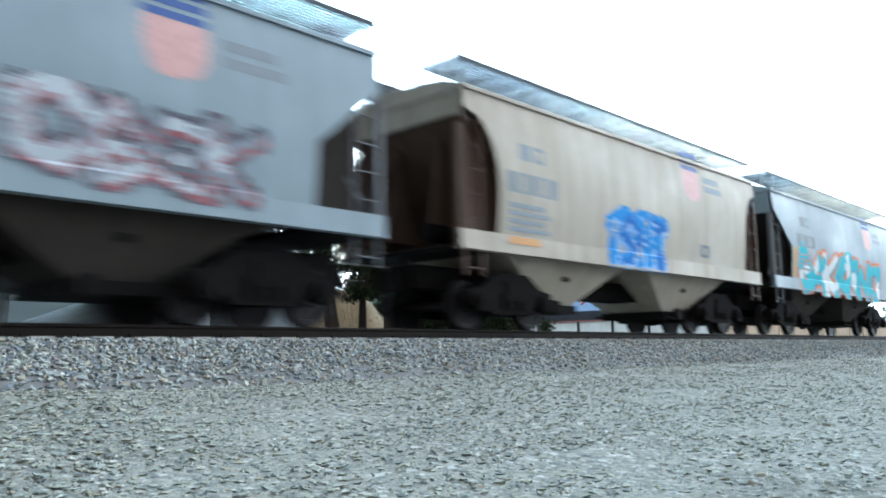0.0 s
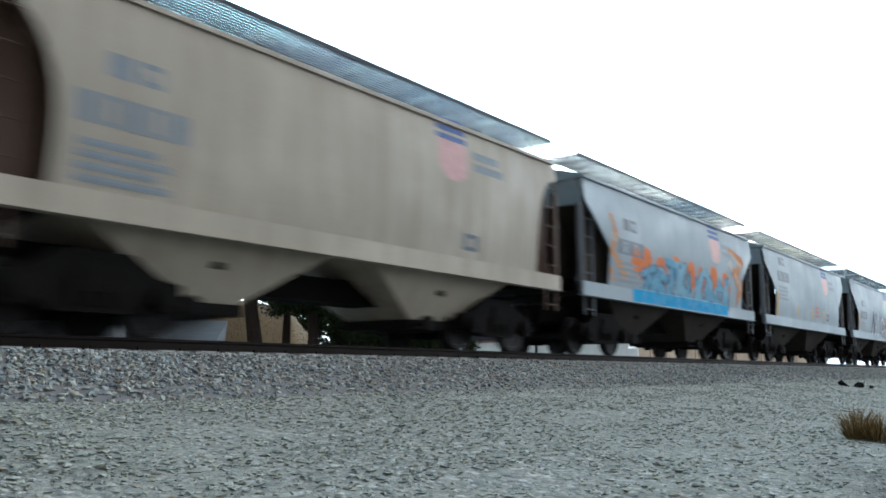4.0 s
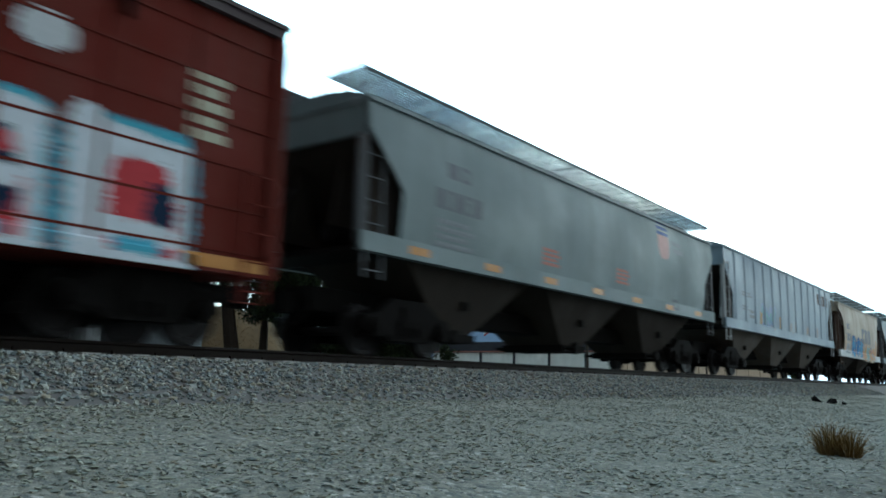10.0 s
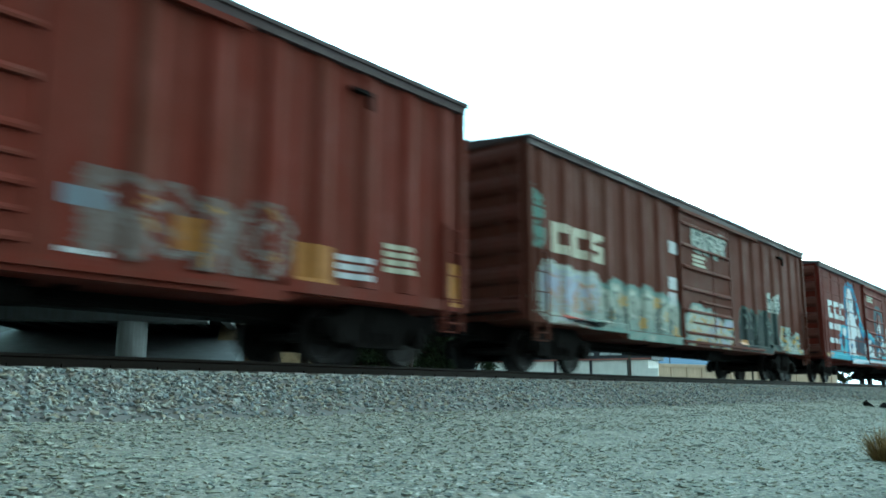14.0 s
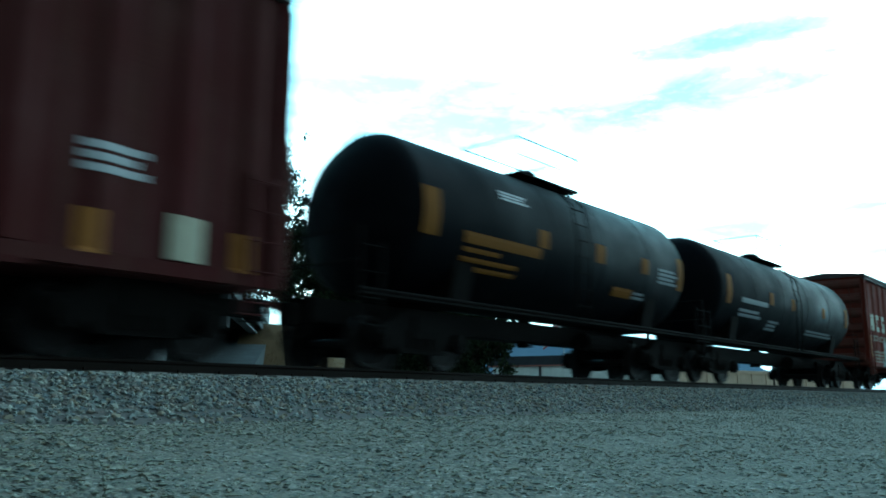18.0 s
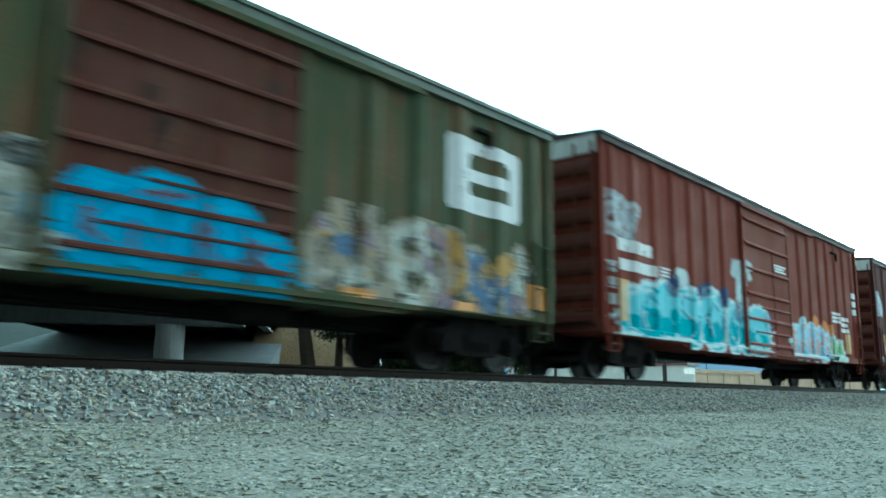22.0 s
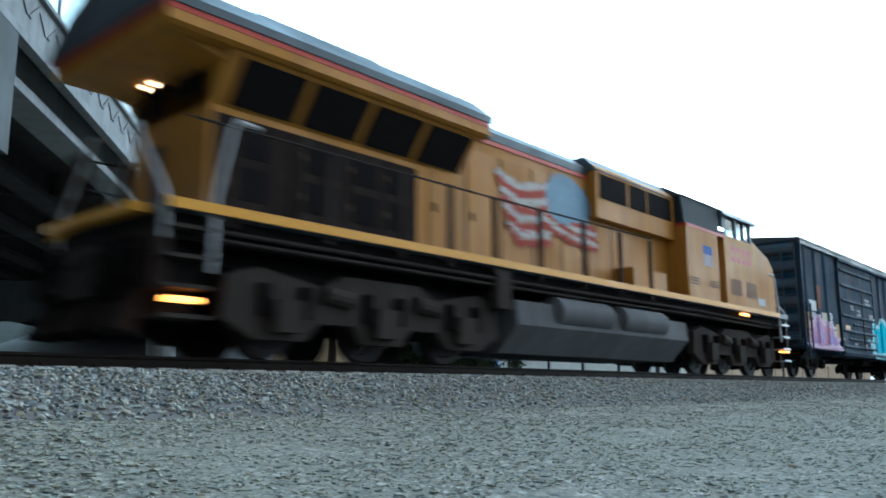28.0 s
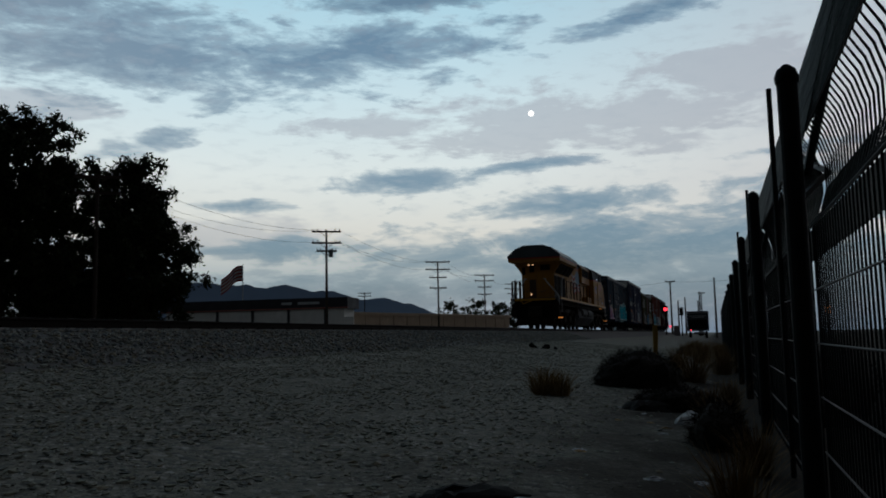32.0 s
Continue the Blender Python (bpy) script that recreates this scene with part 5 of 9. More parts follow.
for y, z in ((3.2, 2.0), (0.2, 1.98), (4.9, 2.05), (-2.6, 1.97)):
    sprayed("graffiti", car_i, sf, y - 0.6, y + 0.6, z - 0.25, z + 0.5, [(("o", y, z + 0.1, 0.32, 0.2, 0.4, 2), 0)], [spray(0.34, 0.30, 0.27)], "worn beige blotch over the sill", 0.035, 0.08, 5)
graffiti(car_i, sf, -4.0, -2.2, 2.1, 2.6, [spray(0.25, 0.42, 0.38), spray(0.32, 0.38, 0.5), spray(0.3, 0.36, 0.55), spray(0.2, 0.3, 0.5)], "faint green and blue scrawl", 3, 25)
for y in (-4.2, -1.5, 1.0):
    block(car_i, sf, y, y + 0.3, 1.95, 2.4, TAN, "reflective_strip")
car_j, sf = covered_hopper(-97.25, "long warm grey covered hopper with amber strips along the sill", LONGGREY, low=7.45, top=8.3, eave=4.2, sill=1.95, bays=3, hop_mat=SHADOWY)
rail_shield(car_j, sf, 3.7, 3.35, 0.95)
hopper_marks(car_j, sf, -6.2, 2.5, DARKINK, False, 7.0)
for y0, z in ((-2.7, 2.1), (1.0, 2.1)):
    bars(car_j, sf, y0, y0 + 0.75, z, z + 0.4, RED_INK, 4)
for i in range(7):
    block(car_j, sf, -7.2 + i * 2.3, -6.65 + i * 2.3, 1.72, 1.86, AMBER, "reflective_strip")

# boxcars
GALVANISED = paint("galvanised_roof_steel", (0.62, 0.62, 0.60), 0.6, 0.3, 0.1)
BROWN_ROOF = paint("greyed_roof_paint", (0.062, 0.045, 0.047), 0.75, 0.4)
REDBROWN = paint("mineral_red_boxcar_paint", (0.1070, 0.0158, 0.0103), 0.8, 0.3, 0.15, gloss=0.09)
BROWN = paint("faded_brown_boxcar_paint", (0.0912, 0.0289, 0.0186), 0.8, 0.4, 0.3, gloss=0.09)
OXIDE = paint("oxide_red_boxcar_paint", (0.1302, 0.0251, 0.0158), 0.8, 0.35, 0.2, gloss=0.09)
MAROON = paint("maroon_boxcar_paint", (0.0516, 0.0117, 0.0120), 0.8, 0.35, 0.15, gloss=0.09)
GREEN = paint("mossy_green_boxcar_paint", (0.0428, 0.0586, 0.0316), 0.8, 0.5, 0.6, dirt=(0.085, 0.052, 0.026), gloss=0.09)
DOORBROWN = paint("brown_door_paint", (0.0576, 0.0186, 0.0140), 0.8, 0.4, 0.3, gloss=0.09)
NAVY = paint("navy_boxcar_paint", (0.0111, 0.0279, 0.0744), 0.8, 0.35, 0.3, gloss=0.09)
SLATE = paint("slate_blue_boxcar_paint", (0.0103, 0.0372, 0.0688), 0.8, 0.4, 0.35, gloss=0.09)
LIGHT_END = paint("faded_end_paint", (0.092, 0.030, 0.022), 0.8, 0.45, 0.2, gloss=0.08)

car_k, sf = boxcar(-116.55, 18.3, 4.6, "mineral-red panel-sided boxcar with large white and blue graffiti figures", REDBROWN, (-2.0, 1.5), roof_mat=BROWN_ROOF, end_mat=LIGHT_END, style="panels")
for i in range(3):
    block(car_k, sf, -8.0 + i * 0.85, -7.35 + i * 0.85, 2.55, 3.25, WHITE, "marking", "", [(0.4, 0.3, 1.1, 0.7)] if i != 1 else [(0.4, 0.25, 1.1, 0.75)])
for r, w in ((2.1, 0.25), (1.55, 0.2)):
    for i in range(3):
        block(car_k, sf, -8.0 + i * 0.62, -7.5 + i * 0.62, r, r + w, WHITE)
K_COLS = [spray(0.58, 0.63, 0.68), spray(0.04, 0.19, 0.36), spray(0.012, 0.025, 0.055), spray(0.10, 0.36, 0.48), spray(0.42, 0.05, 0.06), spray(0.055, 0.07, 0.085), spray(0.16, 0.06, 0.055)]
k_lay = [(("o", -6.7, 1.08, 1.6, 0.2, 0.02, 4), 3), (("o", -5.8, 1.25, 0.75, 0.42, 0, 3), 3), (("o", -5.8, 1.9, 0.62, 0.48, -0.05, 4), 3), (("o", -5.75, 2.1, 0.35, 0.16, 0, 3), 0), (("o", -6.05, 1.7, 0.26, 0.3, 0.2, 2), 2), (("o", -6.45, 1.75, 0.2, 0.25, 0, 2), 1),
         (("o", -5.28, 1.7, 0.2, 0.95, 0, 4), 1),
         (("o", -4.5, 3.25, 0.95, 1.05, 0.1, 2.2), 1), (("line", -3.9, 4.1, -3.1, 3.1, 0.2), 1), (("line", -3.1, 3.1, -2.6, 2.3, 0.14), 3), (("line", -5.2, 3.3, -5.05, 2.6, 0.16), 2), (("line", -4.0, 3.9, -3.5, 3.3, 0.1), 2),
         (("o", -4.5, 3.35, 0.55, 0.68, 0.08, 2.2), 0), (("o", -4.25, 3.5, 0.16, 0.07, 0.3, 2), 2), (("o", -4.6, 3.5, 0.12, 0.05, 0.2, 2), 3), (("line", -4.45, 3.4, -4.4, 3.2, 0.035), 3), (("o", -4.4, 3.02, 0.16, 0.05, 0, 2), 1),
         (("o", -3.7, 3.2, 0.3, 0.38, 0.2, 2.2), 2), (("o", -3.55, 2.75, 0.32, 0.16, 0.3, 2), 2), (("o", -3.6, 2.85, 0.25, 0.07, 0.2, 2), 0),
         (("o", -4.45, 2.2, 0.72, 0.75, 0, 3), 0), (("o", -3.8, 2.25, 0.65, 0.32, -0.25, 3), 0), (("o", -4.6, 1.3, 0.55, 0.55, 0, 4), 0), (("o", -3.9, 1.0, 0.9, 0.2, 0, 4), 0), (("line", -4.2, 2.5, -3.2, 2.0, 0.2), 0),
         (("o", -3.2, 1.65, 0.95, 0.36, -0.05, 3), 2), (("o", -2.6, 1.5, 0.5, 0.3, 0.1, 2), 2), (("o", -4.7, 1.55, 0.2, 0.12, 0.2, 2), 1), (("o", -4.75, 1.05, 0.3, 0.14, 0, 2), 2), (("line", -4.9, 2.45, -4.75, 1.9, 0.03), 3),
         (("o", -2.7, 2.35, 0.5, 0.28, -0.5, 2.4), 1), (("line", -2.6, 2.4, -0.9, 1.95, 0.12), 3), (("line", -2.3, 2.15, -0.9, 1.85, 0.07), 1),
         (("o", -1.75, 1.5, 0.7, 0.42, 0.1, 2.6), 0), (("o", -1.3, 1.75, 0.3, 0.16, 0, 2), 2), (("o", -2.1, 1.75, 0.2, 0.14, 0, 2), 1), (("line", -2.2, 1.3, -1.2, 1.55, 0.04), 2), (("o", -1.6, 1.1, 0.9, 0.16, 0, 3), 0),
         (("o", 0.3, 1.7, 1.15, 0.62, 0, 3), 5), (("o", -0.3, 1.8, 0.35, 0.3, 0.3, 2), 2), (("o", 0.55, 1.65, 0.4, 0.3, -0.3, 2), 2), (("o", 0.1, 1.45, 0.25, 0.2, 0.2, 2), 0), (("o", 0.9, 1.9, 0.22, 0.2, 0, 2), 0), (("line", -0.5, 1.4, 1.1, 2.05, 0.04), 1), (("line", -0.2, 2.1, 1.2, 1.45, 0.035), 0),
         (("o", 0.35, 2.85, 0.95, 0.8, 0, 2.4), 5), (("o", 0.35, 2.75, 0.72, 0.6, 0, 2.4), 2), (("o", 0.4, 2.75, 0.52, 0.5, 0, 2.2), 6), (("o", 0.3, 2.55, 0.28, 0.32, 0.2, 2), 0), (("o", 0.45, 2.95, 0.12, 0.18, 0, 2), 5), (("line", -0.3, 2.3, 0.9, 2.25, 0.08), 1),
         (("o", -1.5, 1.02, 3.7, 0.16, 0, 5), 3), (("o", 1.3, 1.05, 0.9, 0.22, 0, 4), 3), (("line", -4.8, 0.95, 1.8, 0.98, 0.05), 0), (("line", 1.5, 1.2, 1.75, 2.2, 0.1), 3), (("line", 1.35, 1.3, 1.45, 1.9, 0.06), 0)]
sprayed("graffiti", car_k, sf, -8.3, 2.1, 0.82, 4.4, k_lay, K_COLS, "white and blue graffiti figures", 0.035, 0.02, 3)
r_lay = []
for i, (y, w) in enumerate(((2.25, 1.6), (4.2, 1.6), (6.1, 1.6))):
    # an upright with two arms each, pale blue edge, red shade in the hollows
    r_lay += [(("o", y + w / 2, 1.65, w / 2 + 0.1, 0.98, 0, 6), 3), (("o", y + w / 2 + 0.06, 1.62, w / 2 - 0.05, 0.85, 0, 6), 0), (("o", y + w * 0.6, 1.55, w * 0.3, 0.62, 0, 5), 4), (("o", y + w * 0.75, 1.75, w * 0.12, 0.5, 0, 4), 2), (("line", y + 0.22, 1.0, y + 0.16, 2.5, 0.2), 0), (("line", y + 0.2, 2.4, y + w - 0.15, 2.42 - 0.06 * i, 0.17), 0),
              (("line", y + 0.3, 1.62 - 0.3 * (i == 2), y + w - 0.3, 1.66 - 0.4 * (i == 2), 0.13), 0), (("o", y + w * 0.62, 2.02, w * 0.24, 0.12, 0, 3), 2 if i == 0 else 4), (("line", y + w - 0.25, 1.5 if i == 0 else 2.3, y + w - 0.12, 0.98 if i == 0 else 1.85, 0.14), 0), (("o", y + w * 0.55, 1.1, w * 0.2, 0.13, 0, 2.5), 3), (("line", y + 0.05, 0.95, y + w, 0.93, 0.07), 0)]
sprayed("graffiti", car_k, sf, 1.9, 8.0, 0.85, 2.8, r_lay, K_COLS, "white block letters with a pale blue edge and red shading", 0.032, 0.02, 4)
for i in range(3):
    sprayed("marking", car_k, sf, 3.3 + i * 1.0, 4.2 + i * 1.0, 3.1, 3.65, [(("o", 3.7 + i, 3.38, 0.34, 0.24, 0, 2), 0)], [WHITE], "white oval", 0.04, 0.01)
bars(car_k, sf, 3.7, 5.2, 3.75, 3.95, WHITE, 1)
bars(car_k, sf, -1.7, -0.5, 3.7, 4.0, OFFWHITE, 3)
bars(car_k, sf, 7.6, 8.2, 2.6, 3.6, OFFWHITE, 5)
block(car_k, sf, 7.6, 8.9, 0.98, 1.15, AMBER, "reflective_strip")
block(car_k, sf, -9.0, -7.9, 0.98, 1.15, AMBER, "reflective_strip")
block(car_k, sf, -6.2, -5.7, 1.2, 1.35, AMBER, "reflective_strip")

L_COLS = [spray(0.38, 0.42, 0.38), spray(0.28, 0.36, 0.33), spray(0.20, 0.28, 0.27), spray(0.45, 0.30, 0.10), spray(0.33, 0.36, 0.45), spray(0.05, 0.08, 0.08), spray(0.4, 0.10, 0.08)]
car_l, sf = boxcar(-136.9, 18.2, 4.62, "faded brown ribbed boxcar with a pale band of graffiti", BROWN, (-1.85, 1.55), roof_mat=BROWN_ROOF, end_mat=LIGHT_END)
for i in range(3):
    block(car_l, sf, -8.2 + i * 0.78, -7.6 + i * 0.78, 2.4, 3.05, OFFWHITE, "marking", "", [(0.4, 0.3, 1.1, 0.7)] if i != 2 else [(0.35, 0.58, 1.1, 0.75), (-0.1, 0.25, 0.65, 0.42)])
piece(car_l, sf, 1.02, [(-8.3, 2.15, 0.4), (-7.7, 2.1, 0.4), (-7.1, 2.05, 0.4), (-6.6, 2.1, 0.35)], [L_COLS[4], spray(0.30, 0.34, 0.36), L_COLS[0], spray(0.36, 0.22, 0.14), L_COLS[0]], "pale blue and white graffiti", 31, 0.4, 0.08)
sprayed("graffiti", car_l, sf, -9.1, -8.55, 2.4, 3.8, [(("line", -8.95, 3.6, -8.7, 3.4, 0.12), 0), (("line", -8.95, 3.2, -8.65, 3.1, 0.12), 0), (("line", -8.9, 2.8, -8.65, 2.75, 0.14), 0), (("line", -8.95, 2.5, -8.6, 2.5, 0.07), 0)], [spray(0.18, 0.30, 0.26)], "mint green dabs at the end", 0.032, 0.05, 4)
sprayed("graffiti", car_l, sf, -7.9, -6.6, 0.9, 1.2, [(("line", -7.8, 1.08, -6.8, 1.02, 0.07), 0)], [L_COLS[6]], "red stroke at the sill", 0.032, 0.03, 4)
piece(car_l, sf, 0.82, [(-6.2, 1.9, 0.4), (-5.5, 2.05, 0.45), (-4.7, 2.0, 0.45), (-3.9, 2.05, 0.45), (-3.1, 1.95, 0.45), (-2.4, 1.9, 0.4)], [spray(0.30, 0.34, 0.29), spray(0.22, 0.28, 0.25), spray(0.17, 0.25, 0.23), spray(0.11, 0.13, 0.12), spray(0.42, 0.45, 0.40)], "chalky green and white graffiti", 32, 0.4, 0.1)
for y, z in ((-5.75, 1.3), (-5.2, 1.65), (-2.9, 1.45), (-2.3, 1.1), (-4.2, 1.2), (-3.4, 1.75)):
    sprayed("graffiti", car_l, sf, y - 0.3, y + 0.3, z - 0.3, z + 0.3, [(("o", y, z, 0.16, 0.15, 0.3, 2), 0)], [L_COLS[3]], "tan patch", 0.032, 0.04, 3)
graffiti(car_l, sf, -1.7, 1.4, 1.0, 1.75, [L_COLS[i] for i in (0, 4, 2, 3)], "white graffiti over the door", 5, 33)
graffiti(car_l, sf, 2.5, 5.7, 1.02, 2.0, [spray(0.010, 0.018, 0.018), spray(0.02, 0.036, 0.034), spray(0.055, 0.085, 0.078), spray(0.16, 0.22, 0.20)], "dark green bubble letters", 4, 34, marks=(2, 3), puff=1.6)
graffiti(car_l, sf, 6.2, 8.2, 0.95, 1.6, [L_COLS[i] for i in (3, 0, 1, 5)], "small tan and white tags", 4, 35, puff=0.7)
graffiti(car_l, sf, -1.1, 1.3, 3.5, 3.95, [L_COLS[i] for i in (0, 0, 1, 5)], "white scrawl high on the door", 5, 36, edge=0, puff=0.55)
graffiti(car_l, sf, 5.0, 6.3, 2.3, 2.75, [L_COLS[i] for i in (0, 0, 1, 5)], "white scrawl", 3, 37, edge=0, puff=0.5)
for a, b in ((-2.65, 1.8), (-2.6, 2.2), (-2.5, 3.15)):
    block(car_l, sf, a, a + 0.5, b, b + 0.32, WHITE)
bars(car_l, sf, -1.2, -0.3, 2.95, 3.3, OFFWHITE, 3)
block(car_l, sf, 2.3, 2.8, 1.0, 1.15, AMBER, "reflective_strip")

OXIDE_DARK = paint("sooty_oxide_boxcar_paint", (0.1163, 0.0223, 0.0140), 0.8, 0.4, 0.2, gloss=0.09)
car_m, sf = boxcar(-157.2, 18.4, 4.64, "oxide-red ribbed boxcar with cream letters and white graffiti", OXIDE_DARK, (-1.72, 1.77), roof_mat=BROWN_ROOF, end_mat=LIGHT_END)
for i in range(3):
    block(car_m, sf, -8.6 + i * 0.9, -7.9 + i * 0.9, 2.42, 3.12, OFFWHITE, "marking", "", [(0.4, 0.3, 1.1, 0.7)] if i == 1 else ([(0.35, 0.58, 1.1, 0.75), (-0.1, 0.25, 0.65, 0.42)] if i == 2 else [(0.45, 0.0, 0.6, 0.3), (0.45, 0.7, 0.6, 1.0)]))
FADEDCREAM = spray(0.30, 0.26, 0.21)
for i in range(6):
    block(car_m, sf, -8.5 + i * 0.42 + 0.15 * (i > 2), -8.18 + i * 0.42 + 0.15 * (i > 2), 1.98, 2.22, FADEDCREAM, "marking", "", [(0.4, 0.3, 0.7, 0.7)])
for k in range(4):
    bars(car_m, sf, -8.5 + 0.47 * k, -8.12 + 0.47 * k, 1.05, 1.6, FADEDCREAM, 4)
block(car_m, sf, -9.1, -8.7, 1.3, 2.2, AMBER)
piece(car_m, sf, 0.84, [(-6.2, 2.0, 0.45), (-5.5, 1.85, 0.4), (-4.7, 1.75, 0.42), (-3.9, 1.8, 0.45), (-3.1, 1.7, 0.4), (-2.3, 1.75, 0.45)], [spray(0.42, 0.47, 0.46), spray(0.34, 0.40, 0.40), spray(0.28, 0.33, 0.33), spray(0.20, 0.16, 0.13), spray(0.50, 0.54, 0.53)], "chalky white letters", 41, 0.4, 0.06)
for y, z in ((-4.1, 1.55), (-2.9, 1.25), (-5.2, 1.3)):
    sprayed("graffiti", car_m, sf, y - 0.3, y + 0.3, z - 0.2, z + 0.2, [(("o", y, z, 0.18, 0.12, 0.3, 2), 0)], [spray(0.45, 0.27, 0.06)], "amber dab", 0.032, 0.03, 3)
bars(car_m, sf, -4.9, -4.5, 2.02, 2.3, OFFWHITE, 2)
for a, b in ((-2.4, 2.7), (-2.3, 2.2), (-1.5, 2.75), (-0.2, 1.75)):
    block(car_m, sf, a, a + 0.38, b, b + 0.24, FADEDCREAM)
bars(car_m, sf, -1.0, -0.2, 3.0, 3.3, WHITE, 3)
graffiti(car_m, sf, 2.4, 5.2, 1.25, 1.9, [spray(0.17, 0.15, 0.14), spray(0.13, 0.10, 0.09), spray(0.10, 0.028, 0.02), spray(0.30, 0.17, 0.04)], "thin grey outline graffiti", 4, 42, fill=(2, 2, 1), edge=1, marks=(0, 3), puff=0.7)
block(car_m, sf, 3.5, 3.95, 1.28, 1.7, DULLAMBER)
block(car_m, sf, 5.4, 6.1, 1.1, 1.65, DULLAMBER)
bars(car_m, sf, 6.2, 6.9, 1.2, 1.6, WHITE, 3)
bars(car_m, sf, 7.2, 7.9, 1.4, 1.9, OFFWHITE, 4)
block(car_m, sf, 8.75, 9.05, 1.0, 1.75, AMBER)
bars(car_m, sf, -2.69, -2.17, 2.94, 3.0, WHITE, 1)
bars(car_m, sf, -2.75, -2.27, 2.38, 2.56, OFFWHITE, 3)
block(car_m, sf, -2.24, -1.78, 2.46, 2.76, spray(0.24, 0.34, 0.40), "marking", "pale blue square of paint")
bars(car_m, sf, -0.31, 0.13, 2.7, 2.84, FADEDCREAM, 2)
block(car_m, sf, -0.31, 0.17, 1.95, 2.12, spray(0.40, 0.40, 0.36))
block(car_m, sf, -0.35, 0.42, 1.38, 1.47, AMBER, "reflective_strip")
block(car_m, sf, -0.91, -0.39, 1.64, 1.8, FADEDCREAM)
block(car_m, sf, 2.13, 2.71, 1.6, 1.82, spray(0.17, 0.20, 0.24))
bars(car_m, sf, 2.15, 2.7, 1.05, 1.14, WHITE, 1)

car_n, sf = tank_car(-175.1, 6.7, "glossy black tank car with a platform railing on top")
TANKAMBER = spray(0.17, 0.080, 0.012)
for y, z0, z1 in ((-5.85, 2.2, 3.0), (-2.5, 2.42, 2.8), (-0.5, 2.4, 2.78), (2.75, 2.4, 2.76), (5.6, 2.25, 2.95)):
    block(car_n, sf, y, y + 0.33, z0, z1, TANKAMBER, "reflective_strip")
bars(car_n, sf, -4.75, -2.65, 2.27, 2.48, GREYINK, 1)
bars(car_n, sf, -4.75, -3.0, 1.9, 2.15, GREYINK, 2)
bars(car_n, sf, -2.25, -1.35, 1.66, 1.98, GREYINK, 3)
bars(car_n, sf, 1.5, 4.7, 1.72, 1.92, GREYINK, 2)
car_n2, sf = tank_car(-188.65, 5.4, "glossy black tank car with amber markings")
for y, z0, z1, w in ((-4.84, 2.2, 3.0, 0.4), (-1.54, 2.42, 2.77, 0.34), (0.6, 2.4, 2.8, 0.38), (2.66, 2.4, 2.76, 0.33), (4.55, 2.2, 3.0, 0.28)):
    block(car_n2, sf, y, y + w, z0, z1, TANKAMBER, "reflective_strip")
block(car_n2, sf, -3.75, -1.42, 2.2, 2.4, TANKAMBER, "marking", "amber bar of writing")
for y1, z in ((-2.66, 2.06), (-2.05, 1.9), (-2.05, 1.76)):
    block(car_n2, sf, -3.7, y1, z, z + 0.08, TANKAMBER, "marking", "thin amber bar of writing")
block(car_n2, sf, 1.58, 2.45, 1.8, 2.0, TANKAMBER)
bars(car_n2, sf, 2.52, 3.1, 1.8, 1.98, GREYINK, 2)
bars(car_n2, sf, 3.5, 4.5, 2.25, 2.64, GREYINK, 4)
bars(car_n2, sf, -2.65, -1.82, 3.15, 3.36, WHITE, 3)

car_o, sf = boxcar(-204.0, 15.4, 5.15, "tall maroon ribbed boxcar with rows of white numerals", MAROON, (-1.54, 1.86), roof_mat=BROWN_ROOF, end_mat=LIGHT_END, bottom=0.82, cap=GALVANISED)
for i in range(2):
    block(car_o, sf, -6.05 + i * 0.95, -5.25 + i * 0.95, 2.62, 3.0, WHITE, "marking", "", [(0.45, -0.1, 0.55, 0.5)])
for i in range(3):
    block(car_o, sf, -5.95 + i * 0.85, -5.25 + i * 0.85, 2.2, 2.55, WHITE, "marking", "", [(0.3, 0.35, 0.6, 0.6)])
bars(car_o, sf, -3.4, -2.9, 2.4, 2.65, WHITE, 3)
graffiti(car_o, sf, -7.5, -6.6, 3.1, 3.7, [spray(0.4, 0.45, 0.5), spray(0.3, 0.35, 0.4), spray(0.25, 0.3, 0.35), spray(0.2, 0.2, 0.25)], "pale blue scrawl", 2, 45, edge=1)
block(car_o, sf, -6.8, -6.4, 1.4, 2.2, DULLAMBER)
block(car_o, sf, -4.95, -4.5, 1.33, 1.75, DULLAMBER)
block(car_o, sf, -2.5, -2.1, 1.36, 1.76, DULLAMBER)
block(car_o, sf, -5.9, -5.2, 1.32, 1.48, spray(0.6, 0.42, 0.03))
for a, b, c, d in ((-6.6, -6.0, 1.5, 1.75), (-5.8, -5.2, 1.52, 1.75), (-6.6, -5.9, 0.98, 1.2), (-7.3, -6.7, 1.1, 1.3), (-1.25, -0.1, 3.95, 4.2), (-0.45, 0.4, 2.0, 2.4), (1.0, 1.6, 2.65, 2.95), (-2.0, -1.6, 2.55, 2.8), (3.0, 3.6, 1.3, 1.5), (1.4, 1.8, 1.55, 1.85), (4.9, 5.7, 2.0, 2.4)):
    bars(car_o, sf, a, b, c, d, WHITE, 3)
block(car_o, sf, 0.4, 0.8, 1.6, 1.95, DULLAMBER)
block(car_o, sf, 6.0, 6.5, 1.15, 1.7, OFFWHITE)
for y in (2.2, 4.9, 6.9):
    block(car_o, sf, y, y + 0.3, 1.1, 1.6, DULLAMBER)
block(car_o, sf, -2.1, -1.66, 2.77, 2.98, WHITE)
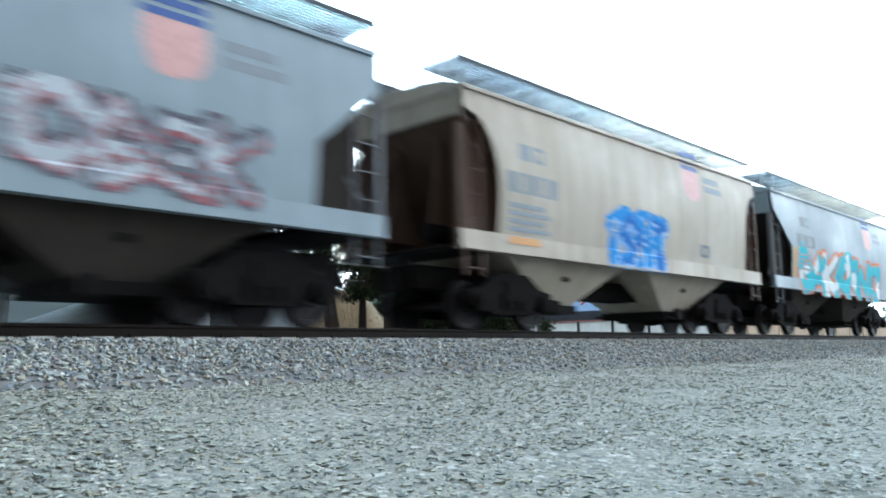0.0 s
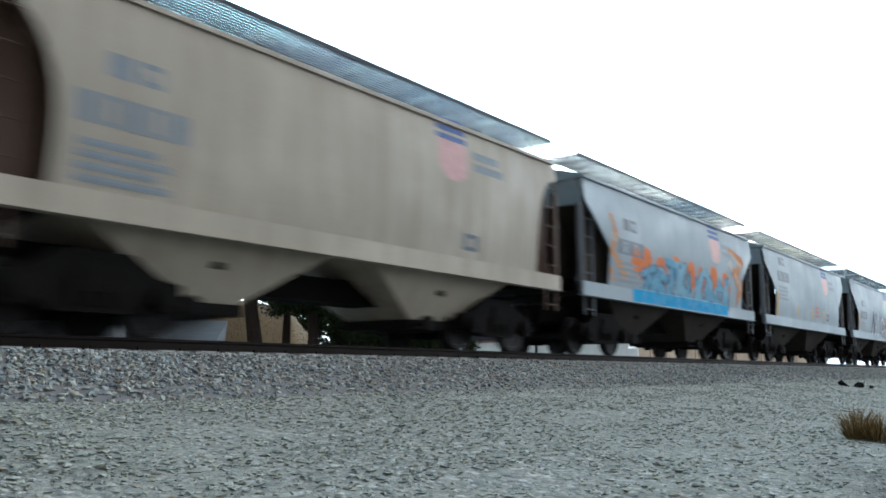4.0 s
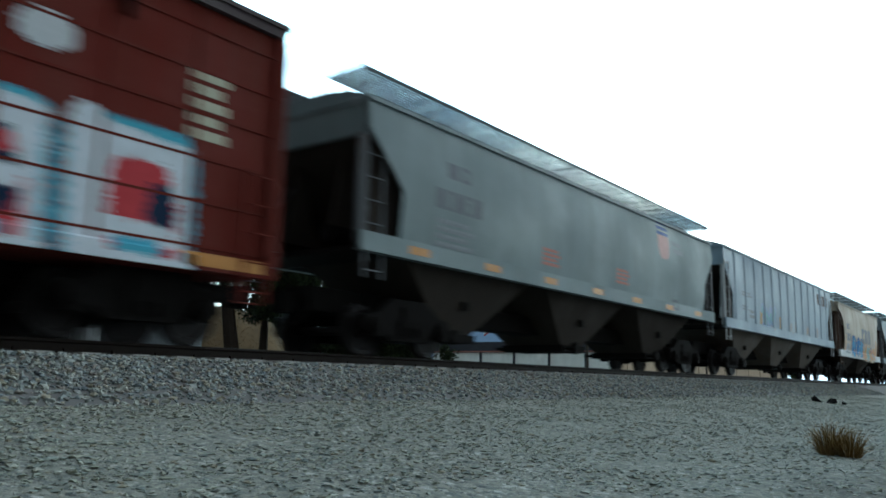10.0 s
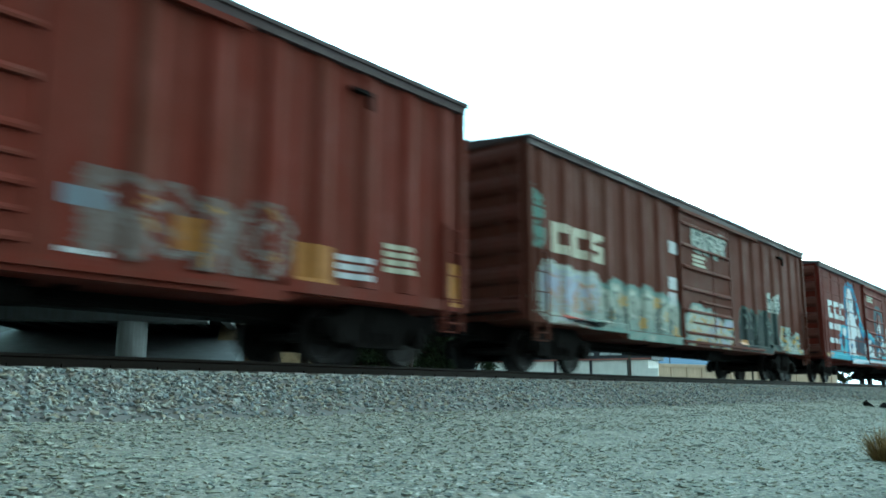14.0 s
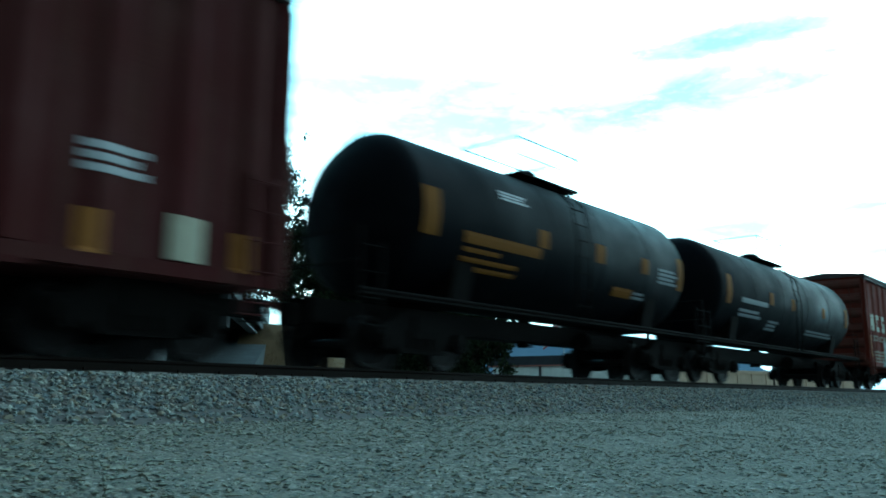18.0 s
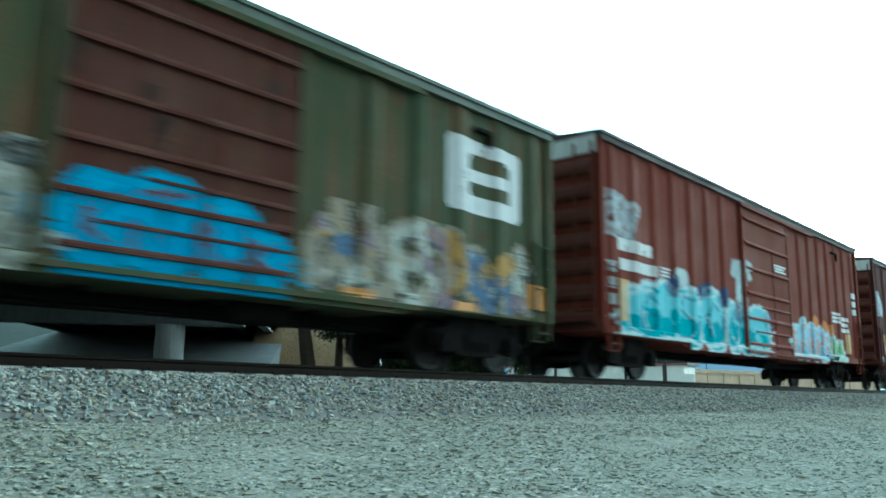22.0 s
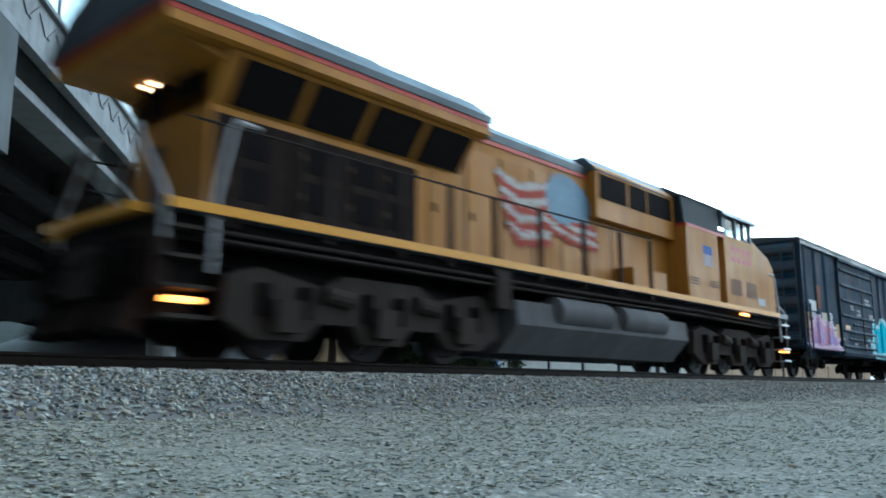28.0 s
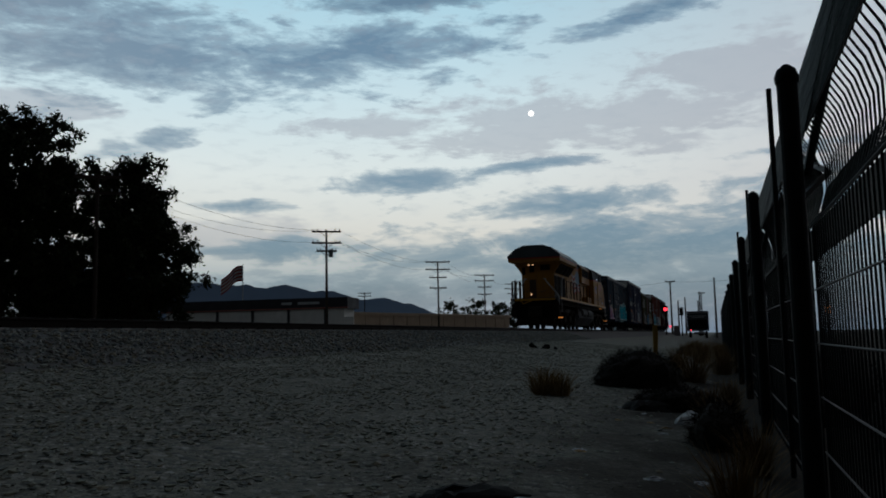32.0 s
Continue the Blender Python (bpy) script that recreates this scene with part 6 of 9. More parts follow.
bars(car_o, sf, -1.6, -1.07, 2.82, 2.98, WHITE, 2)
block(car_o, sf, -0.1, 0.36, 1.98, 2.14, spray(0.36, 0.44, 0.40))

P_COLS = [spray(0.10, 0.42, 0.55), spray(0.03, 0.36, 0.46), spray(0.45, 0.58, 0.64), spray(0.35, 0.42, 0.45), spray(0.45, 0.16, 0.04), spray(0.30, 0.45, 0.20), spray(0.15, 0.40, 0.65), spray(0.52, 0.42, 0.08)]
car_p, sf = boxcar(-223.2, 18.35, 5.16, "tall oxide-red ribbed boxcar with long cyan graffiti", OXIDE, (-1.6, 1.75), roof_mat=BROWN_ROOF, end_mat=LIGHT_END, bottom=0.76, cap=GALVANISED)
LIGHTCYAN, TURQUOISE, ICE, DEEPNAVY = spray(0.16, 0.45, 0.54), spray(0.012, 0.27, 0.33), spray(0.42, 0.54, 0.58), spray(0.03, 0.05, 0.13)
for y, z, a, b in ((-4.25, 2.25, 0.45, 0.2), (-3.0, 2.2, 0.35, 0.25), (-5.9, 2.2, 0.4, 0.25), (-0.2, 1.75, 0.35, 0.35), (-2.1, 1.9, 0.25, 0.3)):
    sprayed("graffiti", car_p, sf, y - 0.6, y + 0.6, z - 0.45, z + 0.4, [(("o", y, z, a, b, 0.2, 2), 0)], [DEEPNAVY], "navy shadow behind the letters", 0.035, 0.05, 6)
piece(car_p, sf, 0.80, [(-7.9, 1.95, 0.5), (-7.1, 2.1, 0.55), (-6.4, 2.22, 0.5), (-5.2, 2.2, 0.75), (-3.75, 2.3, 0.68), (-2.55, 2.1, 0.4), (-1.75, 2.0, 0.4), (-0.85, 2.1, 0.75)], [LIGHTCYAN, TURQUOISE, ICE, spray(0.03, 0.16, 0.24), spray(0.40, 0.52, 0.56)], "sky-blue and turquoise bubble letters with white edges", 51, 0.5, 0.1, 0.7)
graffiti(car_p, sf, -2.4, -1.3, 2.9, 3.2, [P_COLS[i] for i in (3, 2, 3, 3)], "white scrawl by the door", 3, 53, puff=0.5, edge=0)
graffiti(car_p, sf, -2.05, -1.65, 2.2, 2.85, [P_COLS[i] for i in (3, 2, 3, 3)], "white scrawl under another", 1, 57, puff=0.6, edge=0)
piece(car_p, sf, 0.84, [(2.35, 1.85, 0.42), (3.05, 2.1, 0.4), (3.85, 2.0, 0.45), (4.65, 1.95, 0.42), (5.4, 1.85, 0.42)], [spray(0.26, 0.44, 0.60), spray(0.14, 0.36, 0.55), ICE, spray(0.42, 0.20, 0.10), spray(0.45, 0.55, 0.62)], "light blue letters with white edges", 54, 0.4, 0.07)
piece(car_p, sf, 0.88, [(6.0, 1.75, 0.35), (6.65, 1.6, 0.4)], [P_COLS[5], spray(0.34, 0.48, 0.30), ICE, spray(0.10, 0.26, 0.20), ICE], "pale green end of the graffiti", 55, 0.4, 0.05)
for y, z in ((4.2, 2.15), (5.1, 2.05), (5.8, 1.95)):
    sprayed("graffiti", car_p, sf, y - 0.4, y + 0.4, z - 0.3, z + 0.25, [(("o", y, z - 0.05, 0.35, 0.2, 0, 2), 0)], [P_COLS[4]], "orange puff", 0.035, 0.03, 2)
graffiti(car_p, sf, -9.1, -7.6, 3.1, 3.8, [spray(0.36, 0.42, 0.46), spray(0.25, 0.2, 0.2), spray(0.3, 0.33, 0.36), spray(0.2, 0.2, 0.25)], "grey scrawl", 3, 56, puff=0.6)
for i in range(2):
    block(car_p, sf, -8.4 + i * 0.78, -7.7 + i * 0.78, 2.72, 3.0, WHITE, "marking", "", [(0.45, -0.1, 0.55, 0.5)])
    block(car_p, sf, -8.35 + i * 0.85, -7.6 + i * 0.85, 2.3, 2.55, WHITE)
for z in (1.5, 1.85, 2.2):
    block(car_p, sf, -9.15, -8.6, z, z + 0.24, spray(0.30, 0.33, 0.34))
block(car_p, sf, -8.45, -8.0, 1.2, 2.1, TAN)
sprayed("marking", car_p, sf, -6.0, -4.9, 2.2, 2.75, [(("o", -5.45, 2.46, 0.42, 0.22, 0, 2.4), 0)], [spray(0.40, 0.46, 0.50)], "pale oval blob", 0.035, 0.02)
for a, b, c, d in ((-6.5, -6.0, 2.35, 2.6), (0.6, 1.5, 3.3, 3.55), (6.0, 6.8, 2.2, 2.6), (7.0, 7.7, 1.9, 2.5), (8.4, 8.9, 2.6, 3.5)):
    bars(car_p, sf, a, b, c, d, WHITE, 3)
block(car_p, sf, 7.4, 7.9, 1.2, 1.9, TAN)

WORNWHITE = spray(0.34, 0.355, 0.34)
Q_COLS = [spray(0.34, 0.36, 0.33), spray(0.17, 0.18, 0.18), spray(0.18, 0.14, 0.18), spray(0.30, 0.19, 0.06), spray(0.08, 0.13, 0.22), spray(0.22, 0.20, 0.165), spray(0.04, 0.05, 0.055)]
car_q, sf = boxcar(-241.85, 15.35, 4.62, "mossy green ribbed boxcar with a brown door and mixed graffiti", GREEN, (-1.6, 1.6), DOORBROWN, roof_mat=paint("green_roof_paint", (0.07, 0.09, 0.07), 0.6), end_mat=paint("green_end_paint", (0.05, 0.08, 0.05), 0.6, 0.5, 0.5))
for i, (y1, z) in enumerate(((-3.1, 3.7), (-3.5, 3.32), (-4.0, 2.95))):
    n = (12, 8, 7)[i]
    for k in range(n):
        w = (y1 + 6.75) / n
        block(car_q, sf, -6.75 + k * w, -6.75 + (k + 0.78) * w, z, z + 0.3, WORNWHITE, "marking", "", [[(0.35, 0.3, 0.7, 0.65)], [(0.4, 0.55, 1.1, 0.75), (0.4, 0.2, 1.1, 0.4)], [(0.35, -0.1, 0.65, 0.4), (0.35, 0.62, 0.65, 1.1)]][(k * 2 + i) % 3])
piece(car_q, sf, 0.82, [(-6.1, 1.7, 0.45), (-5.3, 2.0, 0.45), (-4.5, 1.9, 0.45), (-3.7, 2.0, 0.45), (-2.9, 1.9, 0.42), (-2.2, 1.85, 0.42)], [spray(0.20, 0.21, 0.18), spray(0.14, 0.15, 0.13), spray(0.28, 0.29, 0.26), spray(0.055, 0.05, 0.04), spray(0.36, 0.37, 0.34)], "grey-white graffiti", 61, 0.4, 0.07)
graffiti(car_q, sf, -6.5, -1.7, 2.0, 2.3, [Q_COLS[i] for i in (0, 1, 0, 6)], "thin white scrawl over the letters", 8, 64, puff=0.35, halo=0.0, edge=0)
piece(car_q, sf, 0.98, [(-1.05, 1.95, 0.42), (-0.3, 2.08, 0.5), (0.55, 1.92, 0.45), (1.15, 1.6, 0.32)], [spray(0.02, 0.25, 0.47), spray(0.018, 0.22, 0.42), spray(0.025, 0.24, 0.42), spray(0.09, 0.05, 0.07), spray(0.05, 0.30, 0.50)], "flat bright blue graffiti on the door", 62, 0.4, 0.06)
block(car_q, sf, -1.5, 1.5, 0.8, 0.95, spray(0.018, 0.20, 0.38), "graffiti", "blue band along the sill")
graffiti(car_q, sf, 1.9, 7.0, 1.15, 2.15, [Q_COLS[i] for i in (2, 4, 5, 6, 3, 0)], "busy many-coloured graffiti", 9, 63, fill=(0, 1, 2, 4, 5), marks=(3, 4, 5))
block(car_q, sf, 4.7, 6.7, 2.65, 3.95, WHITE, "marking", "white square emblem", [(0.28, 0.22, 0.85, 0.8)])
block(car_q, sf, 5.25, 6.35, 3.2, 3.42, WHITE)
block(car_q, sf, 6.9, 7.5, 1.15, 1.6, AMBER)
for y in (-7.3, 2.5, 4.8):
    block(car_q, sf, y, y + 0.6, 0.96 if y > -7 else 1.2, 1.1 if y > -7 else 1.6, AMBER, "reflective_strip")
rust_stains(car_q, sf, -7.2, -1.7, 1.1, 4.2, 26, 7, (0.075, 0.045, 0.022))
rust_stains(car_q, sf, 1.8, 7.2, 1.4, 4.2, 20, 8, (0.075, 0.045, 0.022))
rust_stains(car_q, sf, -1.5, 1.5, 1.0, 3.8, 8, 9)

car_r, sf = boxcar(-259.0, 15.1, 5.15, "tall navy blue ribbed boxcar with grey, orange and white graffiti", NAVY, (-1.9, 1.51), roof_mat=paint("navy_roof_paint", (0.025, 0.038, 0.06), 0.5), end_mat=paint("dark_navy_end_paint", (0.035, 0.045, 0.07), 0.5, 0.4, 0.4), bottom=0.78, cap=GALVANISED)
sprayed("repaint_patch", car_r, sf, -7.1, -5.75, 1.0, 5.0, [(("o", -6.4, 3.0, 0.66, 2.2, 0, 12), 0)], [spray(0.010, 0.016, 0.034)], "darker repainted panel", 0.05, 0.01, 5)
piece(car_r, sf, 0.95, [(-5.1, 2.0, 0.5), (-4.2, 2.15, 0.5), (-3.4, 1.95, 0.45), (-2.6, 1.9, 0.5)], [spray(0.09, 0.11, 0.145), spray(0.05, 0.065, 0.10), spray(0.17, 0.19, 0.22), spray(0.02, 0.03, 0.06), spray(0.25, 0.28, 0.31)], "smoky grey letters", 77, 0.4, 0.05)
graffiti(car_r, sf, -5.6, -1.9, 1.1, 1.95, [spray(0.10, 0.13, 0.17), spray(0.07, 0.09, 0.13), spray(0.20, 0.23, 0.26), spray(0.42, 0.15, 0.05)], "grey outline letters with orange tops", 5, 71, fill=(0, 1), edge=2, marks=(2, 3), puff=0.35, halo=0.02)
sprayed("graffiti", car_r, sf, -5.7, -2.2, 1.3, 2.4, [(("line", -5.6, 2.1, -4.6, 2.15, 0.09), 0), (("line", -4.7, 2.15, -3.8, 1.95, 0.1), 0), (("o", -2.6, 1.6, 0.3, 0.4, 0, 2), 0)], [spray(0.42, 0.16, 0.06)], "orange strokes", 0.035, 0.03)
graffiti(car_r, sf, 1.9, 5.8, 1.05, 2.05, [spray(0.30, 0.40, 0.48), spray(0.20, 0.29, 0.38), spray(0.22, 0.28, 0.32), spray(0.28, 0.17, 0.12)], "white and pale blue graffiti", 6, 72, puff=0.85, halo=0.05, marks=(3, 2))
graffiti(car_r, sf, 1.7, 2.5, 2.5, 3.3, [spray(0.32, 0.36, 0.40), spray(0.25, 0.28, 0.33), spray(0.2, 0.24, 0.3), spray(0.2, 0.2, 0.25)], "white scrawl", 2, 73, puff=0.5)
graffiti(car_r, sf, 3.6, 4.2, 2.5, 3.0, [spray(0.32, 0.36, 0.40), spray(0.25, 0.28, 0.33), spray(0.2, 0.24, 0.3), spray(0.2, 0.2, 0.25)], "white scrawl", 1, 74, puff=0.5)
block(car_r, sf, -5.7, -5.0, 2.72, 3.05, WHITE)
block(car_r, sf, -4.95, -4.3, 2.62, 3.0, spray(0.22, 0.27, 0.28))
block(car_r, sf, -5.65, -5.05, 3.1, 3.5, spray(0.06, 0.14, 0.22))
for a, b, c, d in ((-4.2, -3.7, 2.6, 2.85), (-2.4, -1.8, 2.75, 3.1), (-1.7, -1.3, 3.0, 3.35), (-0.2, 0.7, 3.85, 4.15), (-0.4, 0.1, 2.0, 2.4), (0.2, 0.7, 1.7, 1.9), (5.0, 5.8, 2.1, 2.6), (6.4, 7.0, 1.7, 2.4)):
    bars(car_r, sf, a, b, c, d, WHITE if b < 1 else GREYINK, 3)
block(car_r, sf, -1.1, -0.5, 2.62, 2.9, WHITE)
block(car_r, sf, -5.8, -4.75, 0.95, 1.06, spray(0.55, 0.45, 0.06))
for y in (-2.2, 0.9, 4.2):
    block(car_r, sf, y, y + 0.7, 0.82, 0.96, AMBER, "reflective_strip")
block(car_r, sf, 6.9, 7.4, 1.15, 1.5, AMBER, "reflective_strip")
block(car_r, sf, 6.0, 6.5, 1.2, 1.45, OFFWHITE)
rust_stains(car_r, sf, -1.8, 1.4, 0.95, 2.6, 26, 3, (0.06, 0.028, 0.02))
rust_stains(car_r, sf, -6.8, 6.8, 1.2, 4.6, 10, 4, (0.03, 0.026, 0.03))

car_s, sf = boxcar(-276.6, 15.3, 4.5, "slate blue boxcar with pink and bright cyan graffiti", SLATE, (-3.5, 0.9), roof_mat=paint("slate_roof_paint", (0.032, 0.045, 0.056), 0.5), end_mat=paint("dark_slate_end_paint", (0.03, 0.05, 0.075), 0.5, 0.4, 0.3), bottom=0.8)
piece(car_s, sf, 0.90, [(-6.75, 1.75, 0.42), (-6.1, 2.0, 0.42), (-5.4, 1.9, 0.42), (-4.75, 1.85, 0.4), (-4.3, 1.5, 0.35)], [spray(0.46, 0.24, 0.34), spray(0.42, 0.20, 0.30), spray(0.52, 0.42, 0.54), spray(0.25, 0.22, 0.50), spray(0.55, 0.46, 0.56)], "pink and violet graffiti", 81, 0.5, 0.1)
sprayed("graffiti", car_s, sf, -0.6, 1.5, 0.95, 1.8, [(("line", -0.35, 1.48, 0.7, 1.42, 0.05), 0), (("line", 0.0, 1.25, 1.0, 1.2, 0.08), 0), (("o", 0.75, 1.55, 0.5, 0.22, 0.3, 2), 0), (("line", 0.3, 1.05, 1.2, 1.02, 0.06), 0)], [spray(0.22, 0.46, 0.50)], "pale cyan overspray on the door", 0.032, 0.05, 8)
piece(car_s, sf, 0.84, [(0.95, 2.2, 0.42), (1.6, 2.05, 0.4), (2.4, 2.38, 0.6), (3.5, 2.45, 0.62), (4.35, 2.25, 0.45), (5.0, 2.55, 0.5), (6.0, 2.38, 0.62), (6.75, 1.8, 0.4)], [spray(0.004, 0.42, 0.56), spray(0.004, 0.38, 0.52), spray(0.34, 0.60, 0.64), spray(0.008, 0.20, 0.30), spray(0.03, 0.50, 0.62)], "bright cyan bubble letters with a white upper edge", 82, 0.5, 0.13, 0.8)
for y, z, w, hh in ((-7.6, 1.25, 0.45, 0.85), (1.15, 1.42, 0.42, 0.4), (4.2, 1.3, 0.4, 0.45), (-4.1, 1.38, 0.4, 0.5), (7.25, 1.1, 0.3, 0.8)):
    block(car_s, sf, y, y + w, z, z + hh, TAN)
block(car_s, sf, -6.95, -6.2, 2.2, 2.55, WHITE)
block(car_s, sf, -6.9, -6.3, 1.95, 2.15, spray(0.35, 0.36, 0.38))
block(car_s, sf, -6.15, -5.6, 2.3, 3.1, spray(0.14, 0.05, 0.03), "rust_patch", "rust-red primer patch")
block(car_s, sf, -5.6, -5.1, 1.95, 2.2, OFFWHITE)
bars(car_s, sf, -4.9, -4.4, 1.9, 2.25, WHITE, 4)
bars(car_s, sf, -4.4, -4.0, 1.5, 1.8, WHITE, 2)
for a, b, c, d in ((-2.4, -1.9, 2.5, 2.7), (-1.6, -1.1, 2.3, 2.6), (-0.4, 0.4, 2.8, 3.1), (0.1, 0.8, 2.3, 2.5), (-2.2, -1.7, 1.1, 1.3), (-0.9, -0.4, 1.1, 1.3)):
    bars(car_s, sf, a, b, c, d, GREYINK, 2)
block(car_s, sf, -3.2, -2.6, 1.75, 1.9, AMBER)
rust_stains(car_s, sf, -6.5, 0.8, 1.2, 4.0, 16, 5)
rust_stains(car_s, sf, 1.0, 7.2, 2.2, 4.2, 8, 6)


# ---- the locomotive at the tail ----
YELLOW = paint("armour_yellow_paint", (0.37, 0.165, 0.017), 0.6, 0.35)
LOCOGREY = paint("loco_grey_paint", (0.062, 0.078, 0.092), 0.5, 0.4)
REDSTRIPE = plain("red_stripe_paint", (0.40, 0.05, 0.03), 0.5)
GRILLE = plain("dark_grille", (0.010, 0.009, 0.009), 0.85, gloss=0.03)
SMOKED = plain("smoky_blue_grey_screen", (0.022, 0.028, 0.034), 0.7, gloss=0.1)
STRIPEYELLOW = plain("bright_yellow_edge_paint", (0.52, 0.25, 0.012), 0.5, 0, 0.3)
PALEIRON = plain("weathered_white_iron", (0.40, 0.41, 0.42), 0.6, 0, 0.4)
CABGLASS, gnt2, gb2 = material("cab_window_glass")
gb2.inputs["Base Color"].default_value, gb2.inputs["Roughness"].default_value = (0.35, 0.40, 0.42, 1), 0.05
gb2.inputs["Transmission Weight"].default_value = 1.0
gb2.inputs["IOR"].default_value = 1.1
WHITELAMP = glow("white_lamp", (0.9, 0.95, 1.0), 1.5)
HEADLIGHT = glow("headlight", (1.0, 0.52, 0.24), 2.6)
STEPLIGHT = glow("step_light", (1.0, 0.33, 0.05), 0.9)
SIGNAL_RED = glow("red_signal", (1.0, 0.03, 0.05), 6.0)


SOOTY = paint("sooty_maroon_paint", (0.013, 0.008, 0.007), 0.8, 0.5, gloss=0.05)
DUSTY = paint("dusty_bogie_casting", (0.029, 0.025, 0.022), 0.9, 0.4, gloss=0.04)
TANKGREY = paint("dusty_grey_tank_paint", (0.095, 0.098, 0.105), 0.8, 0.4, gloss=0.06)
EMBLEM_BLUE = plain("faded_blue_emblem", (0.15, 0.25, 0.34), 0.6, 0, 0.4)


def mirrored(sx, x0, x1):
    return min(sx * x0, sx * x1), max(sx * x0, sx * x1)


def locomotive(yc):
    lo = thing("locomotive", "yellow diesel locomotive with a dark grey roof and flared radiator wings", "locomotive", at=pose(TRACK_X, yc, RAIL_Z))
    front, rear, deck = 10.1, -11.0, 1.86
    part("frame", Mesh().box(-1.3, 1.3, rear, front, 1.4, 1.72).box(-0.8, 0.8, rear - 0.3, front + 0.3, 0.9, 1.4), BLACK, lo)
    part("walkway", Mesh().box(-1.5, 1.5, rear, front, 1.72, deck - 0.004), LOCOGREY, lo)
    for sx in (1, -1):
        a, b = mirrored(sx, 1.5, 1.535)
        part("sill_stripe", Mesh().box(a, b, rear, front - 0.8, 1.73, deck), STRIPEYELLOW, lo)
        for k, (z, r) in enumerate(((1.55, 0.035), (1.44, 0.025))):
            part("pipe", Mesh().rod([(sx * 1.38, rear + 0.8, z), (sx * 1.4, -3.0, z - 0.03), (sx * 1.38, 4.0, z), (sx * 1.36, front - 1.2, z - 0.05)], r), DUSTY, lo)
    # long hood, with the radiator end to the rear
    part("long_hood", Mesh().box(-0.98, 0.98, -10.2, 3.1, deck, 4.26), YELLOW, lo)
    part("hood_roof", Mesh().prism([(0.995, 4.26), (0.995, 4.42), (0.7, 4.66), (-0.7, 4.66), (-0.995, 4.42), (-0.995, 4.26)], -5.0, 0.0, "y"), LOCOGREY, lo)
    part("hood_stripe", Mesh().box(0.985, 1.004, -4.9, -0.4, 4.16, 4.24), REDSTRIPE, lo)
    wing = [(1.5, 4.0), (1.57, 4.04), (1.57, 4.30), (0.5, 4.9), (-0.5, 4.9), (-1.57, 4.30), (-1.57, 4.04), (-1.5, 4.0)]
    w = part("radiator_wing", Mesh().prism(wing, -11.2, -4.9, "y"), YELLOW, lo)
    part("wing_roof", Mesh().prism([(1.6, 4.26), (1.6, 4.38), (1.1, 4.79), (0.6, 4.99), (-0.6, 4.99), (-1.1, 4.79), (-1.6, 4.38), (-1.6, 4.26)], -11.3, -4.85, "y"), LOCOGREY, w)
    part("roof_step", Mesh().prism([(0.95, 4.8), (0.7, 5.05), (-0.7, 5.05), (-0.95, 4.8)], -9.4, -6.9, "y"), LOCOGREY, w)
    part("wing_support", Mesh().prism([(0.98, 3.36), (1.44, 4.0), (-1.44, 4.0), (-0.98, 3.36)], -10.2, -5.1, "y"), YELLOW, w)
    part("rear_support", Mesh().prism([(-10.2, 3.86), (-10.9, 4.02), (-10.2, 4.02)], -1.3, 1.3, "x"), YELLOW, w)
    for sx in (1, -1):
        a, b = mirrored(sx, 1.555, 1.578)
        part("red_stripe", Mesh().box(a, b, -11.22, -4.88, 4.18, 4.27), REDSTRIPE, w)
        for k in range(4):
            y = -10.0 + k * 1.22
            scr = part("intake_screen", Mesh().prism([(sx * 1.02, 3.40), (sx * 1.05, 3.39), (sx * 1.43, 3.93), (sx * 1.40, 3.95)], y + 0.06, y + 1.12, "y"), GRILLE, lo)
        for y0, y1 in ((-9.95, -9.2), (-8.65, -7.85), (-7.72, -7.05), (-6.95, -6.3)):
            a, b = mirrored(sx, 0.98, 1.005)
            d = part("hood_door", Mesh().box(a, b, y0, y1, deck + 0.06, 3.24), SOOTY, lo, "dark sooty door with vents")
            a, b = mirrored(sx, 1.005, 1.018)
            part("door_vent", Mesh().box(a, b, y0 + 0.08, y1 - 0.08, 2.72, 3.14), GRILLE, d)
            part("door_vent", Mesh().box(a, b, y0 + 0.08, y1 - 0.08, 2.12, 2.58), GRILLE, d)
            part("hinge", Mesh().box(a, b, y0 + 0.01, y0 + 0.05, 2.3, 2.4).box(a, b, y0 + 0.01, y0 + 0.05, 2.9, 3.0), BROWNEND, d)
        a, b = mirrored(sx, 0.975, 0.99)
        part("sooty_panel", Mesh().box(a, b, -10.12, -6.2, deck + 0.02, 3.26), SOOTY, lo, "dark maroon sooty side panel")
        for k in range(6):
            y = -5.9 + k * 1.03
            a, b = mirrored(sx, 0.98, 1.0)
            d = part("hood_door", Mesh().box(a, b, y, y + 0.97, deck + 0.06, 3.95), YELLOW, lo)
            a, b = mirrored(sx, 1.0, 1.02)
            part("latch", Mesh().box(a, b, y + 0.1, y + 0.16, 2.6, 2.75), BLACK, d)
            part("door_seam", Mesh().box(a - 0.001, b - 0.012, y + 0.97, y + 1.0, deck + 0.06, 3.95), BROWNEND, d)
    # rear face of the hood
    part("rear_stripe", Mesh().box(-1.55, 1.55, -11.24, -11.205, 4.18, 4.27), REDSTRIPE, w)
    part("number_board", Mesh().box(0.2, 0.78, -10.25, -10.2, 3.56, 3.92), BLACK, lo)
    part("rear_window", Mesh().box(-0.95, -0.75, -10.25, -10.2, 3.3, 3.75), GRILLE, lo)
